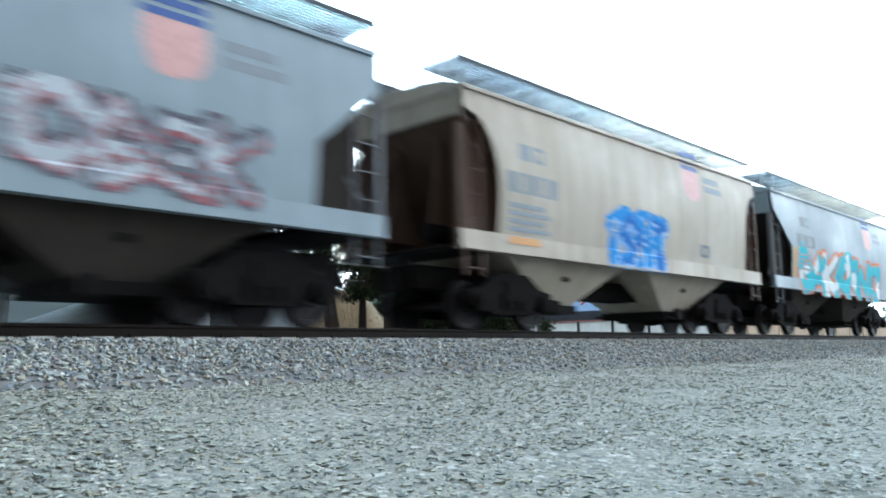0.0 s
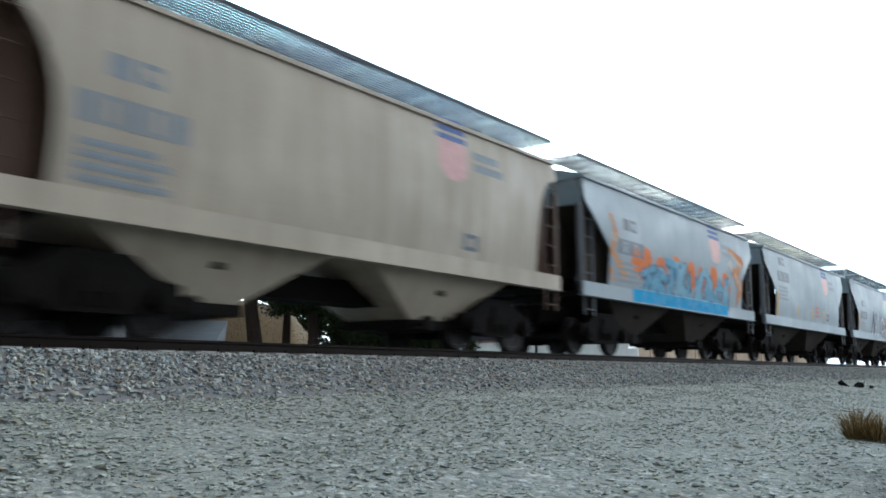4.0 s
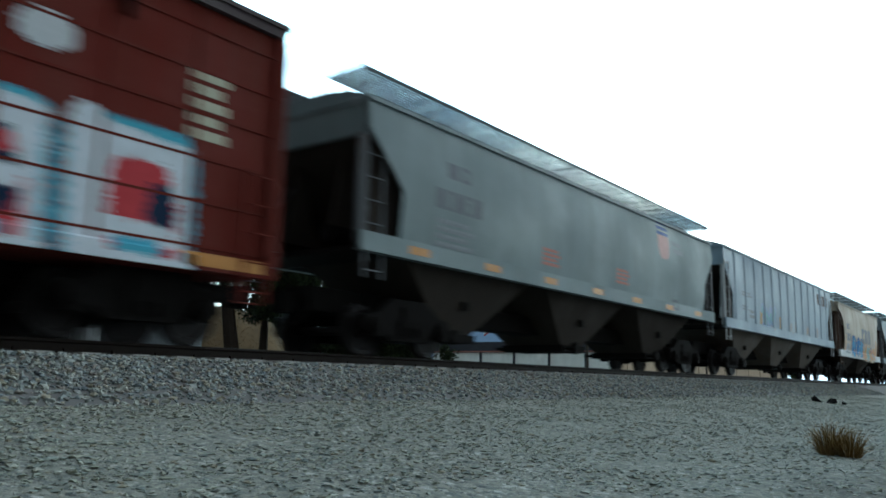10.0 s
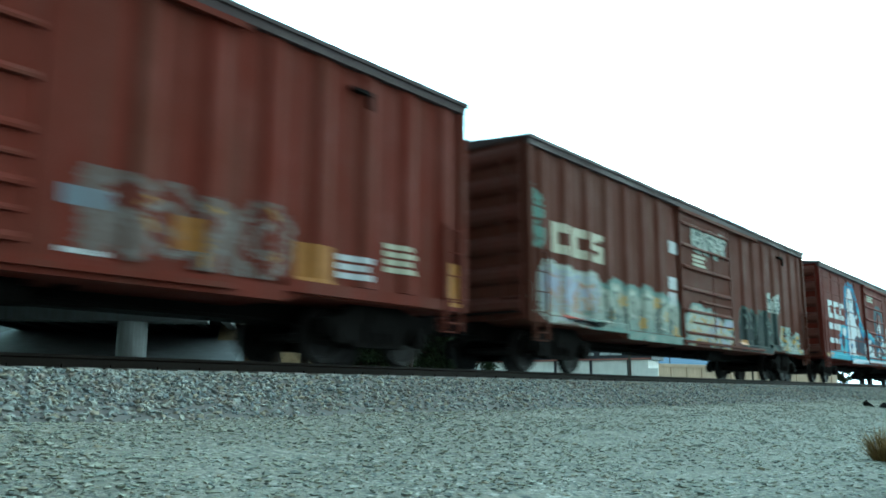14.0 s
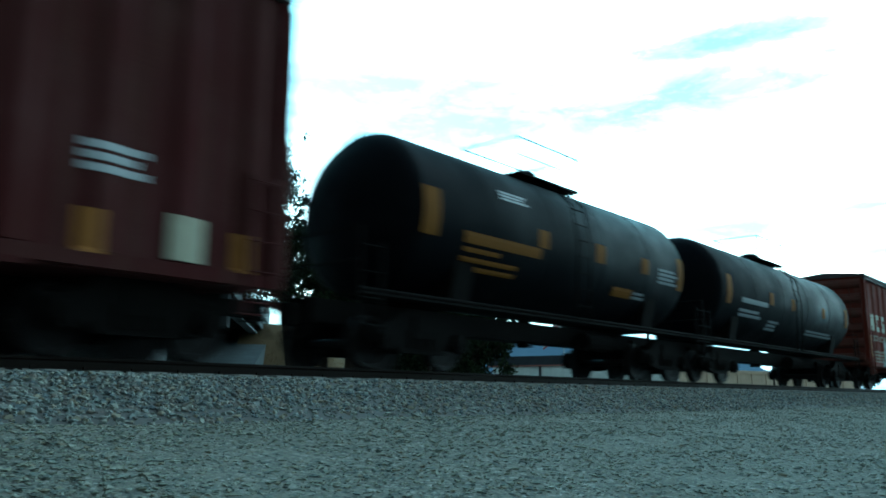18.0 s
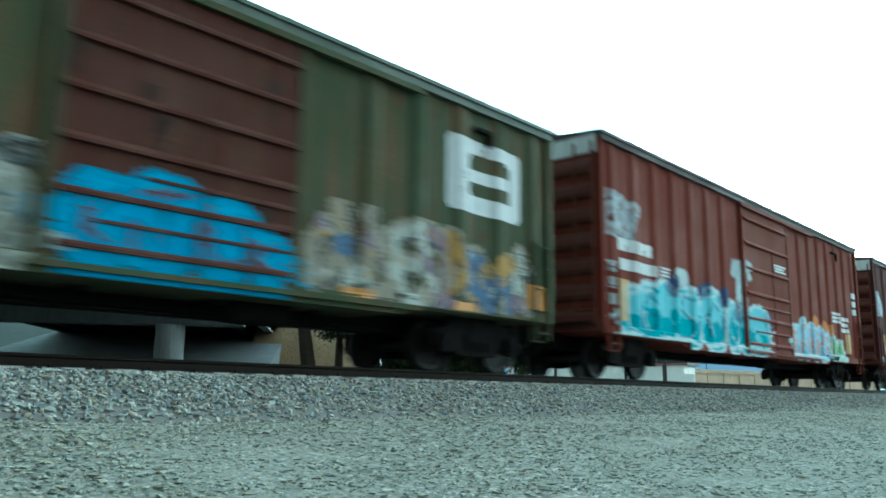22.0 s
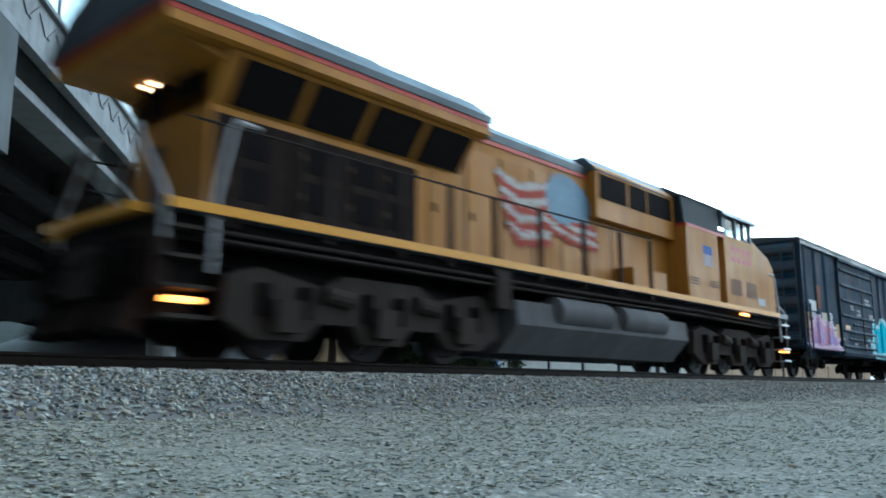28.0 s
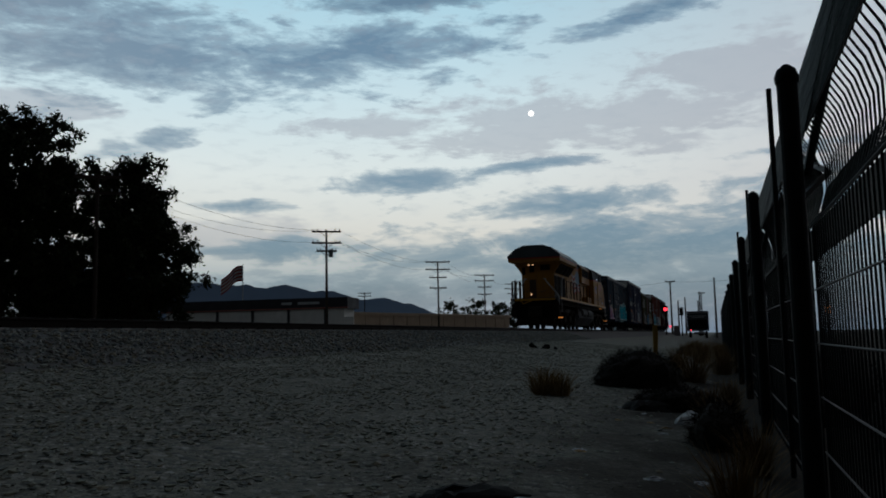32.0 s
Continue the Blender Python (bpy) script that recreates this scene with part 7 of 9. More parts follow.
    hl = part("headlight", Mesh().box(-0.62, -0.10, -10.34, -10.2, 3.82, 4.03).box(-0.48, -0.2, -10.27, -10.2, 3.45, 3.82), BLACK, lo)
    for x in (-0.49, -0.24):
        part("lamp", Mesh().tube((x, -10.37, 3.93), (x, -10.34, 3.93), 0.075, 14), HEADLIGHT, hl, "lit warm lamp")
    part("rear_door", Mesh().box(-0.5, -0.1, -10.225, -10.2, deck + 0.02, 3.0), BROWNEND, lo)
    part("marker_lamp", Mesh().tube((-0.4, -10.27, 2.1), (-0.4, -10.22, 2.1), 0.05, 10), HEADLIGHT, lo, "small lit lamp")
    # raised middle of the hood with a row of dark screens, then the full-width cabinet
    inv = part("inverter_cab", Mesh().prism([(1.2, 3.3), (1.2, 4.42), (0.9, 4.68), (-0.9, 4.68), (-1.2, 4.42), (-1.2, 3.3)], -0.7, 3.1, "y"), YELLOW, lo)
    part("inverter_roof", Mesh().prism([(1.225, 4.36), (0.91, 4.71), (-0.91, 4.71), (-1.225, 4.36)], -0.75, 3.15, "y"), LOCOGREY, inv)
    for y0, y1 in ((-0.55, 0.65), (0.8, 1.6), (1.7, 2.9)):
        part("blower_screen", Mesh().box(1.2, 1.216, y0, y1, 3.75, 4.3), GRILLE, inv)
    cabinet = part("side_cabinet", Mesh().box(-1.5, 1.5, 3.1, 5.0, deck, 3.66), YELLOW, lo)
    part("blower_window", Mesh().prism([(1.46, 3.72), (1.38, 4.5), (-1.38, 4.5), (-1.46, 3.72)], 3.1, 5.55, "y"), SMOKED, cabinet, "dark screened upper part")
    part("blower_roof", Mesh().prism([(1.42, 4.46), (0.92, 4.74), (-0.92, 4.74), (-1.42, 4.46)], 3.05, 5.6, "y"), LOCOGREY, cabinet)
    part("red_stripe", Mesh().box(-1.51, 1.51, 3.1, 5.5, 3.655, 3.73), REDSTRIPE, cabinet)
    part("walkway_step", Mesh().box(0.98, 1.45, 0.4, 2.0, deck, 2.3), YELLOW, lo)
    for y0, y1, z0, z1 in ((3.2, 3.72, 2.2, 2.42), (4.42, 4.95, 2.22, 2.42), (5.75, 6.5, 2.15, 2.6), (6.85, 7.6, 2.15, 2.6)):
        n = int((z1 - z0) / 0.055)
        for k in range(n):
            z = z0 + k * (z1 - z0) / n
            part("louvre", Mesh().box(1.5, 1.513, y0, y1, z, z + 0.026), BROWNEND, cabinet)
    sfc = lambda y, z: 1.501
    for k in range(3):
        block(lo, sfc, 4.05, 4.6, 3.06 + 0.075 * k, 3.115 + 0.075 * k, spray(0.03, 0.16, 0.50), "emblem", "blue bars of a shield emblem")
    block(lo, sfc, 4.07, 4.58, 2.74, 3.05, spray(0.42, 0.38, 0.42), "emblem", "pale field of a shield emblem")
    # cab and nose, at the forward end
    cab = part("cab", Mesh().box(-1.5, 1.5, 5.45, 7.55, deck, 3.74), YELLOW, lo)
    part("door_recess", Mesh().box(-1.3, 1.3, 4.95, 5.5, deck, 3.7), YELLOW, cab)
    for y0, y1 in ((5.45, 5.72), (6.35, 6.45), (6.92, 7.0), (7.4, 7.55)):
        for sx in (1, -1):
            a, b = mirrored(sx, 1.38, 1.47)
            part("window_pillar", Mesh().box(a, b, y0, y1, 3.74, 4.35), LOCOGREY, cab)
    part("cab_lining", Mesh().box(-1.3, 1.3, 5.5, 5.56, 3.74, 4.4), BLACK, cab)
    part("cab_roof", Mesh().prism([(1.56, 4.3), (1.5, 4.42), (0.92, 4.76), (-0.92, 4.76), (-1.5, 4.42), (-1.56, 4.3)], 5.4, 7.75, "y"), LOCOGREY, cab)
    for y0, y1 in ((5.74, 6.34), (6.46, 6.91), (7.01, 7.39)):
        for sx in (1, -1):
            a, b = mirrored(sx, 1.42, 1.432)
            part("cab_window", Mesh().box(a, b, y0, y1, 3.76, 4.3), CABGLASS, cab)
    part("windshield", Mesh().box(-1.2, 1.2, 7.48, 7.5, 3.76, 4.3), CABGLASS, cab)
    part("dash_light", Mesh().box(1.44, 1.47, 5.25, 5.55, 3.86, 3.93), WHITELAMP, cab, "small white lamp")
    for k in range(4):
        block(lo, sfc, 5.85 + 0.38 * k, 6.13 + 0.38 * k, 3.06, 3.5, REDSTRIPE, "road_number", "red road number, as bars", [(0.3, 0.3, 0.7, 0.7)])
    nose = part("nose", Mesh().prism([(7.55, deck), (7.55, 3.86), (8.8, 3.48), (9.15, 3.2), (9.25, deck)], -1.46, 1.46, "x"), YELLOW, lo)
    part("nose_door", Mesh().box(-0.4, 0.4, 9.16, 9.27, 1.95, 3.0), YELLOW, nose)
    block(lo, lambda y, z: 1.462, 7.8, 8.35, 2.0, 2.2, spray(0.45, 0.45, 0.42), "marking", "pale data plate")
    # flag and wing emblems on the hood, as plain shapes
    sf = lambda y, z: 1.022
    flag = [(("line", -4.0 + 0.06 * k, 3.68 - 0.16 * k, -3.3, 3.5 - 0.16 * k, 0.075), 1 + k % 2) for k in range(8)] + [(("line", -3.3, 3.5 - 0.16 * k, -2.3, 3.72 - 0.17 * k, 0.075), 1 + k % 2) for k in range(8)]
    feathers = [(("o", -1.55, 3.5, 0.85, 0.56, -0.12, 2.2), 0)] + [(("line", -2.3, 3.35 - 0.13 * k, -1.5, 3.05 - 0.1 * k, 0.06), 1 if k % 2 else 2) for k in range(5)] + [(("line", -1.5, 3.05 - 0.1 * k, -0.5, 3.05 - 0.11 * k, 0.055), 1 if k % 2 else 2) for k in range(5)] + [(("o", -1.9, 3.2, 0.45, 0.2, -0.3, 2), 0)]
    sprayed("emblem", lo, sf, -4.3, -0.35, 2.2, 4.1, flag + feathers, [EMBLEM_BLUE, spray(0.46, 0.43, 0.40), spray(0.33, 0.07, 0.05)], "faded waving flag and blue-grey wing emblem", 0.04, 0.03)
    # handrails along the walkway and white grab irons by the steps
    for sx in (1, -1):
        x = sx * 1.46
        for y in (-10.1, -8.5, -7.0, -5.87, -4.67, -3.25, -1.7, -0.2, 1.2):
            part("handrail_post", Mesh().box(x - 0.02, x + 0.02, y - 0.06, y + 0.06, deck - 0.25, 2.98), SOOTY, lo)
        part("handrail", Mesh().rod([(x, -10.75, 2.92), (x, -5, 2.96), (x, 1.3, 3.05)], 0.02), DUSTY, lo)
        for s, e in ((1, front), (-1, rear)):
            part("step_grab_iron", Mesh().rod([(x, e - s * 1.25, 3.0), (x, e - s * 0.95, 3.02), (x, e - s * 0.86, 2.9), (x, e - s * 0.66, 1.95), (x, e - s * 0.64, 1.0)], 0.036), PALEIRON, lo, "white-painted grab iron")
            part("step_grab_iron", Mesh().rod([(sx * 0.5, e, 2.98), (sx * 0.62, e, 2.98), (sx * 0.68, e, 2.82), (sx * 1.34, e, 2.02), (sx * 1.42, e, 1.88), (sx * 1.42, e, 1.4), (sx * 1.3, e, 1.28), (sx * 0.9, e, 1.3)], 0.034), PALEIRON, lo, "white-painted grab iron")
            y0, y1 = sorted((e - s * 0.62, e))
            for k in range(4):
                z = 0.42 + k * 0.36
                a, b = mirrored(sx, 1.05, 1.52)
                part("step", Mesh().box(a, b, y0, y1, z, z + 0.03).box(b - 0.015 if sx > 0 else a, b if sx > 0 else a + 0.015, y0, y1, z, z + 0.05), CHROME if s > 0 else DUSTY, lo, "steel step")
            a, b = mirrored(sx, 1.02, 1.05)
            part("step_back", Mesh().box(a, b, y0, y1, 0.4, 1.72), BLACK, lo)
    for s, e in ((1, front), (-1, rear)):
        ye = e - s * 0.02
        for x in (-1.42, -1.18, -0.95, -0.72):
            part("railing_post", Mesh().box(x - 0.045, x + 0.045, ye - 0.02, ye + 0.02, deck - 0.1, 2.85), SOOTY, lo)
        part("end_railing", Mesh().rod([(-1.42, ye, 2.85), (-0.7, ye, 2.9)], 0.022), LOCOGREY, lo)
        part("safety_chain", Mesh().rod([(-0.7, ye, 2.3), (0, ye - s * 0.1, 2.1), (0.7, ye, 2.3)], 0.014), LOCOGREY, lo)
        part("pilot", Mesh().prism([(e - s * 0.1, 1.5), (e + s * 0.12, 1.5), (e + s * 0.12, 0.75), (e - s * 0.1, 0.75)], -1.42, 1.42, "x"), SOOTY, lo)
        plow = part("snow_plow", Mesh().prism([(e + s * 0.1, 0.78), (e + s * 0.16, 0.78), (e + s * 0.42, 0.30), (e + s * 0.1, 0.22)], -1.15, 1.15, "x"), SOOTY, lo, "dark steel plough blade")
        for x in (-1.05, -0.4, 0.4, 1.05):
            part("plow_rib", Mesh().prism([(e + s * 0.1, 0.9), (e + s * 0.2, 0.85), (e + s * 0.52, 0.24), (e + s * 0.1, 0.2)], x - 0.03, x + 0.03, "x"), BLACK, plow)
        part("anticlimber", Mesh().box(-1.2, 1.2, *sorted((e + s * 0.1, e + s * 0.32)), 1.68, 1.80), STRIPEYELLOW, lo)
        for x in (-1.15, -0.95, -0.75, 0.65, 0.85, 1.05):
            part("mu_hose", Mesh().rod([(x, e + s * 0.16, 1.4), (x + 0.04, e + s * 0.38, 1.1), (x * 0.9, e + s * 0.4, 0.8), (x * 0.8, e + s * 0.2, 0.62)], 0.035), BLACK, lo)
        part("draft_gear_box", Mesh().box(-0.42, 0.42, *sorted((e + s * 0.1, e + s * 0.34)), 0.72, 1.35), DUSTY, lo)
        part("uncoupling_lever", Mesh().rod([(-1.35, e + s * 0.2, 1.2), (-0.5, e + s * 0.36, 1.22), (0.0, e + s * 0.4, 1.05), (0.5, e + s * 0.36, 1.22), (1.35, e + s * 0.2, 1.2)], 0.018), BLACK, lo)
        part("signal_cable", Mesh().rod([(-0.95, e + s * 0.2, 1.75), (-0.65, e + s * 0.42, 1.5), (-0.3, e + s * 0.36, 1.62), (0.0, e + s * 0.32, 1.74)], 0.025), STRIPEYELLOW, lo, "yellow jumper cable")
    part("step_light", Mesh().box(1.44, 1.5, 6.4, 6.95, 1.62, 1.68), STEPLIGHT, lo, "glowing amber lamp under the sill")
    part("step_light", Mesh().box(1.3, 1.525, front - 0.48, front - 0.16, 0.70, 0.735), STEPLIGHT, lo, "glowing amber step light")
    part("step_light", Mesh().box(1.3, 1.5, rear + 0.1, rear + 0.5, 0.62, 0.68), STEPLIGHT, lo, "glowing amber step light")
    # fuel tank, air reservoirs and bogies
    tank = part("fuel_tank", Mesh().prism([(-1.4, 1.2), (-1.45, 0.75), (-1.0, 0.25), (1.0, 0.25), (1.45, 0.75), (1.4, 1.2)], -4.0, 3.0, "y"), TANKGREY, lo)
    for y0, y1 in ((-2.8, -0.6), (-0.3, 1.9)):
        part("air_reservoir", Mesh().turned([(y0, 0.1), (y0 + 0.12, 0.3), (y1 - 0.12, 0.3), (y1, 0.1)], 16, "y", (1.28, 0, 1.08)), TANKGREY, tank, smooth=True)
    part("air_filter", Mesh().box(1.3, 1.46, -4.6, -4.2, 1.0, 1.7), DUSTY, lo)
    for s in (1, -1):
        bog = part("truck", Mesh().box(-1.0, 1.0, -2.6, 2.6, 0.75, 1.2), BLACK, lo, "dusty three-axle bogie", at=pose(0, 6.6 if s > 0 else -7.2, 0))
        for sx in (1, -1):
            out = [(-2.85, 0.5), (-2.8, 1.05), (-2.3, 1.2), (-1.2, 1.02), (-0.8, 1.22), (0.8, 1.22), (1.2, 1.02), (2.3, 1.2), (2.8, 1.05), (2.85, 0.5), (2.35, 0.24), (1.5, 0.24), (1.25, 0.5), (0.6, 0.5), (0.42, 0.24), (-0.42, 0.24), (-0.6, 0.5), (-1.25, 0.5), (-1.5, 0.24), (-2.35, 0.24)]
            part("side_frame", Mesh().prism(out, sx * 1.16 - 0.09, sx * 1.16 + 0.09, "x"), DUSTY, bog)
            for a in (-1.87, 0, 1.87):
                part("journal_box", Mesh().box(sx * 1.3 - 0.1, sx * 1.3 + 0.1, a - 0.22, a + 0.22, 0.34, 0.78), DUSTY, bog)
                part("spring", Mesh().tube((sx * 1.28, a + 0.34, 0.55), (sx * 1.28, a + 0.34, 0.98), 0.09, 8), BLACK, bog)
                part("spring", Mesh().tube((sx * 1.28, a - 0.34, 0.55), (sx * 1.28, a - 0.34, 0.98), 0.09, 8), BLACK, bog)
            for a in (-0.95, 0.95):
                part("brake_cylinder", Mesh().tube((sx * 1.28, a - 0.25, 0.92), (sx * 1.28, a + 0.25, 0.86), 0.13, 10), DUSTY, bog)
            part("sand_pipe", Mesh().rod([(sx * 1.3, 2.5, 1.3), (sx * 1.2, 2.75, 0.8), (sx * 0.85, 2.7, 0.25)], 0.025), BLACK, bog)
        for a in (-1.87, 0, 1.87):
            r = 0.52
            wh = part("wheelset", shared(("wheelset", r), lambda: Mesh().turned([(0.685, 0.15), (0.69, 0.42), (0.68, 0.55), (0.71, 0.545), (0.72, 0.52), (0.82, 0.51), (0.82, 0.4), (0.78, 0.37), (0.79, 0.15)], 28, "x").turned([(-0.685, 0.15), (-0.69, 0.42), (-0.68, 0.55), (-0.71, 0.545), (-0.72, 0.52), (-0.82, 0.51), (-0.82, 0.4), (-0.78, 0.37), (-0.79, 0.15)], 28, "x").tube((-1.1, 0, 0), (1.1, 0, 0), 0.1, 10), WHEEL, True), WHEEL, bog, at=pose(0, a, r))
            ROLLING.append((wh, a, r))
    couplers(lo, 10.4)
    return lo


loco = locomotive(-295.85)
TRAIN = [(car_a, 28.2), (car_b, 15.4), (car_c, 1.95), (car_d, -11.45), (car_e, -24.5), (car_f, -37.3), (car_g, -50.45), (car_h, -63.6), (car_i, -79.3), (car_j, -97.25), (car_k, -116.55),
         (car_l, -136.9), (car_m, -157.2), (car_n, -175.1), (car_n2, -188.65), (car_o, -204.0), (car_p, -223.2), (car_q, -241.85), (car_r, -259.0), (car_s, -276.6), (loco, -295.85)]


# ---- the road bridge over the track ----
BA = radians(49.5)
BDIR = Vector((-math.sin(BA), math.cos(BA), 0))
BLEFT = Vector((-math.cos(BA), -math.sin(BA), 0))
BRIDGE_AT = Matrix.Translation((BLEFT * 7.0)) @ Matrix(((BLEFT.x, BDIR.x, 0, 0), (BLEFT.y, BDIR.y, 0, 0), (0, 0, 1, 0), (0, 0, 0, 1)))


PIER = paint("stained_pier_concrete", (0.25, 0.26, 0.27), 0.9, 0.4, gloss=0.05)


def make_bridge():
    """Local x runs across the deck away from the viewer's side, y along it, z up from the ground."""
    br = thing("road_bridge", "grey concrete road bridge with a tall mesh fence on its parapet", "bridge", kind="structure")
    br.matrix_basis = BRIDGE_AT @ pose(0, 0, 0)
    y0, y1, wide = -45.0, 112.0, 26.0
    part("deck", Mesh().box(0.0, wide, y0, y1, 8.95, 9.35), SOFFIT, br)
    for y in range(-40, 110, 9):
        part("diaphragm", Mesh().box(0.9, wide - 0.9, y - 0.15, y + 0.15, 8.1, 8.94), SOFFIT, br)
    part("fascia", Mesh().box(-0.18, 0.0, y0, y1, 8.3, 9.62), CONCRETE, br)
    part("fascia_ledge", Mesh().box(-0.26, -0.18, y0, y1, 8.3, 8.5).box(-0.3, 0.05, y0, y1, 9.62, 9.75), CONCRETE, br)
    relief = Mesh()
    n = 118
    for i in range(n):
        a = -30 + i * 1.2
        relief.prism([(a, 9.0), (a + 0.6, 9.5), (a + 0.72, 9.45), (a + 0.12, 8.95)], -0.215, -0.18, "x")
        relief.prism([(a + 0.6, 9.5), (a + 1.2, 9.0), (a + 1.08, 8.95), (a + 0.5, 9.42)], -0.215, -0.18, "x")
    tagged(part("fascia_relief", relief, CONCRETE, br, "zigzag relief cast in the parapet"), kind="stuff")
    # shade by colour: inner girders take the dark concrete, the outer one stays pale
    for k in range(9):
        x = 0.8 + k * 3.05
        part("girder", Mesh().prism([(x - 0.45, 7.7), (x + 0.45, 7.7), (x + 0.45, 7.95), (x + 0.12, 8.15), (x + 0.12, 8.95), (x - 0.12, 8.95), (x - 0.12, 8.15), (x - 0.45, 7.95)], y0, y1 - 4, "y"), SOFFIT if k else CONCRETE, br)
    for y in (15.0, 56.0):
        cap = part("pier_cap", Mesh().prism([(-0.8, 5.2), (-0.8, 7.68), (wide + 0.8, 7.68), (wide + 0.8, 5.2)], y - 1.0, y + 1.0, "y"), SHADE_CONCRETE, br)
        for x in (4.0, 17.0, 25.0):
            part("pier_column", Mesh().tube((x, y, 0.2), (x, y, 5.25), 0.95, 24), PIER, cap)
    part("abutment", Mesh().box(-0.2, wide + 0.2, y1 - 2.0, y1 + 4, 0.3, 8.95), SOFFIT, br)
    part("slope_paving", Mesh().prism([(61.5, 0.4), (83.3, 4.4), (104.2, 8.2), (y1 - 2.0, 8.2), (y1 - 2.0, 0.4)], -0.9, wide + 0.4, "x"), SHADE_CONCRETE, br, "concrete slope under the bridge, shade in its dark colour")
    fz0, fz1 = 9.75, 11.75
    for i in range(48):
        y = -30 + i * 2.95
        part("fence_post", Mesh().tube((-0.1, y, fz0), (-0.1, y, fz1), 0.05, 8), CHROME, br)
    part("fence_rail", Mesh().tube((-0.1, -30, fz1), (-0.1, y1, fz1), 0.04, 6).tube((-0.1, -30, fz0 + 0.08), (-0.1, y1, fz0 + 0.08), 0.03, 6), CHROME, br)
    part("fence_panel", Mesh().box(-0.06, -0.05, -30, y1, fz0 + 0.05, fz1), FENCE_VEIL, br, "fine grey mesh panel")


def veil_material():
    """Fine mesh seen from afar: half open."""
    m, nt, b = material("fine_mesh")
    b.inputs["Base Color"].default_value = (0.30, 0.33, 0.36, 1)
    b.inputs["Roughness"].default_value = 0.6
    co = nd(nt, "ShaderNodeTexCoord")
    w1 = nd(nt, "ShaderNodeTexWave", ins={"Scale": 9.0})
    w2 = nd(nt, "ShaderNodeTexWave", ins={"Scale": 9.0})
    w1.bands_direction, w2.bands_direction = "Y", "Z"
    nt.links.new(co.outputs["Object"], w1.inputs["Vector"])
    nt.links.new(co.outputs["Object"], w2.inputs["Vector"])
    wire = math_node(nt, "MAXIMUM", w1.outputs["Fac"], w2.outputs["Fac"])
    nt.links.new(ramp(nt, wire, [(0.5, (0.45, 0.45, 0.45)), (0.95, (0.8, 0.8, 0.8))]), b.inputs["Alpha"])
    return m


FENCE_VEIL = veil_material()
make_bridge()

# ---- earth bank by the bridge's far end ----
DRY = plain("dry_straw_slope", (0.12, 0.083, 0.04), 0.95, 0, 0.4, 1.5)


# the bank runs down beside the paved slope; s across the view, d away from it
BANK_OUT = Vector((-math.sin(radians(50.3)), math.cos(radians(50.3)), 0))
BANK_SIDE = Vector((math.cos(radians(50.3)), math.sin(radians(50.3)), 0))


def bank_z(s, d):
    crest = float(np.interp(s, [-1.9, 2.4, 4.4, 8.0], [9.0, 7.8, 5.2, 0.4]))
    rise = max(0.0, min(1.0, (d - 84) / 16))
    lumps = 0.28 * noise.noise((s * 0.5, d * 0.3, 2)) + 0.12 * noise.noise((s * 1.7, d * 1.1, 7))
    return 0.35 + (crest - 0.35) * rise * rise * (3 - 2 * rise) + lumps * rise


def make_bank():
    me = Mesh()
    ns, nd_ = 44, 40
    for j in range(nd_ + 1):
        for i in range(ns + 1):
            a, d = -8 + 24 * i / ns, 83 + 29 * j / nd_
            p = BANK_OUT * d + BANK_SIDE * a
            me.v.append((p.x, p.y, bank_z(a, d)))
    for j in range(nd_):
        for i in range(ns):
            o = j * (ns + 1) + i
            me.f.append((o, o + 1, o + ns + 2, o + ns + 1))
    me.m = [0] * len(me.f)
    ob = new("earth_bank", me.data("earth_bank", DRY, True))
    tagged(ob, "straw-coloured earth bank beside the bridge's paved slope", "bank", kind="structure")


make_bank()


def make_far_rise():
    """Near-black rise, added to stand for the darkness under the bridge's deck."""
    me = Mesh()
    nx, ny = 40, 40
    for j in range(ny + 1):
        for i in range(nx + 1):
            u, v = i / nx, j / ny
            x, y = -240 + 160 * u, -60 + 210 * v
            h = 14.5 * math.exp(-((x + 155) / 38) ** 2 - ((y - 50) / 46) ** 2)
            edge = min(1, 5 * u, 6 * (1 - u), 5 * v, 6 * (1 - v))
            me.v.append((x, y, 0.3 + edge * (0.3 + h + 0.35 * noise.noise((x * 0.3, y * 0.3, 0)))))
    for j in range(ny):
        for i in range(nx):
            o = j * (nx + 1) + i
            me.f.append((o, o + 1, o + nx + 2, o + nx + 1))
    me.m = [0] * len(me.f)
    ob = new("scrub_rise", me.data("scrub_rise", RISEDARK, True))
    tagged(ob, "near-black rise added beyond the bridge", "bank", kind="structure")


RISEDARK = plain("near_black_rise", (0.012, 0.012, 0.008), 0.95, 0, 0.5, 0.8)
make_far_rise()


def bank_weeds():
    """Dry stalks all over the bank's near slope."""
    rng = np.random.default_rng(17)
    me = Mesh()
    for _ in range(6000):
        a, d = rng.uniform(-6, 9), rng.uniform(86, 104)
        p = BANK_OUT * d + BANK_SIDE * a
        b = Vector((p.x, p.y, bank_z(a, d) - 0.1))
        tip = b + Vector((rng.normal(0, 0.14), rng.normal(0, 0.14), rng.uniform(0.1, 0.3)))
        me.face([b - Vector((0.035, 0.03, 0)), b + Vector((0.035, 0.03, 0)), tip])
    ob = new("dry_weeds", me.data("dry_weeds", leaf_material("dry_stalks", (0.09, 0.06, 0.028), (0.18, 0.125, 0.06))))
    tagged(ob, "dry straw-coloured weeds covering the bank", "weeds", kind="stuff")


# ---- trees ----
BARK = plain("bark", (0.05, 0.038, 0.03), 0.95)


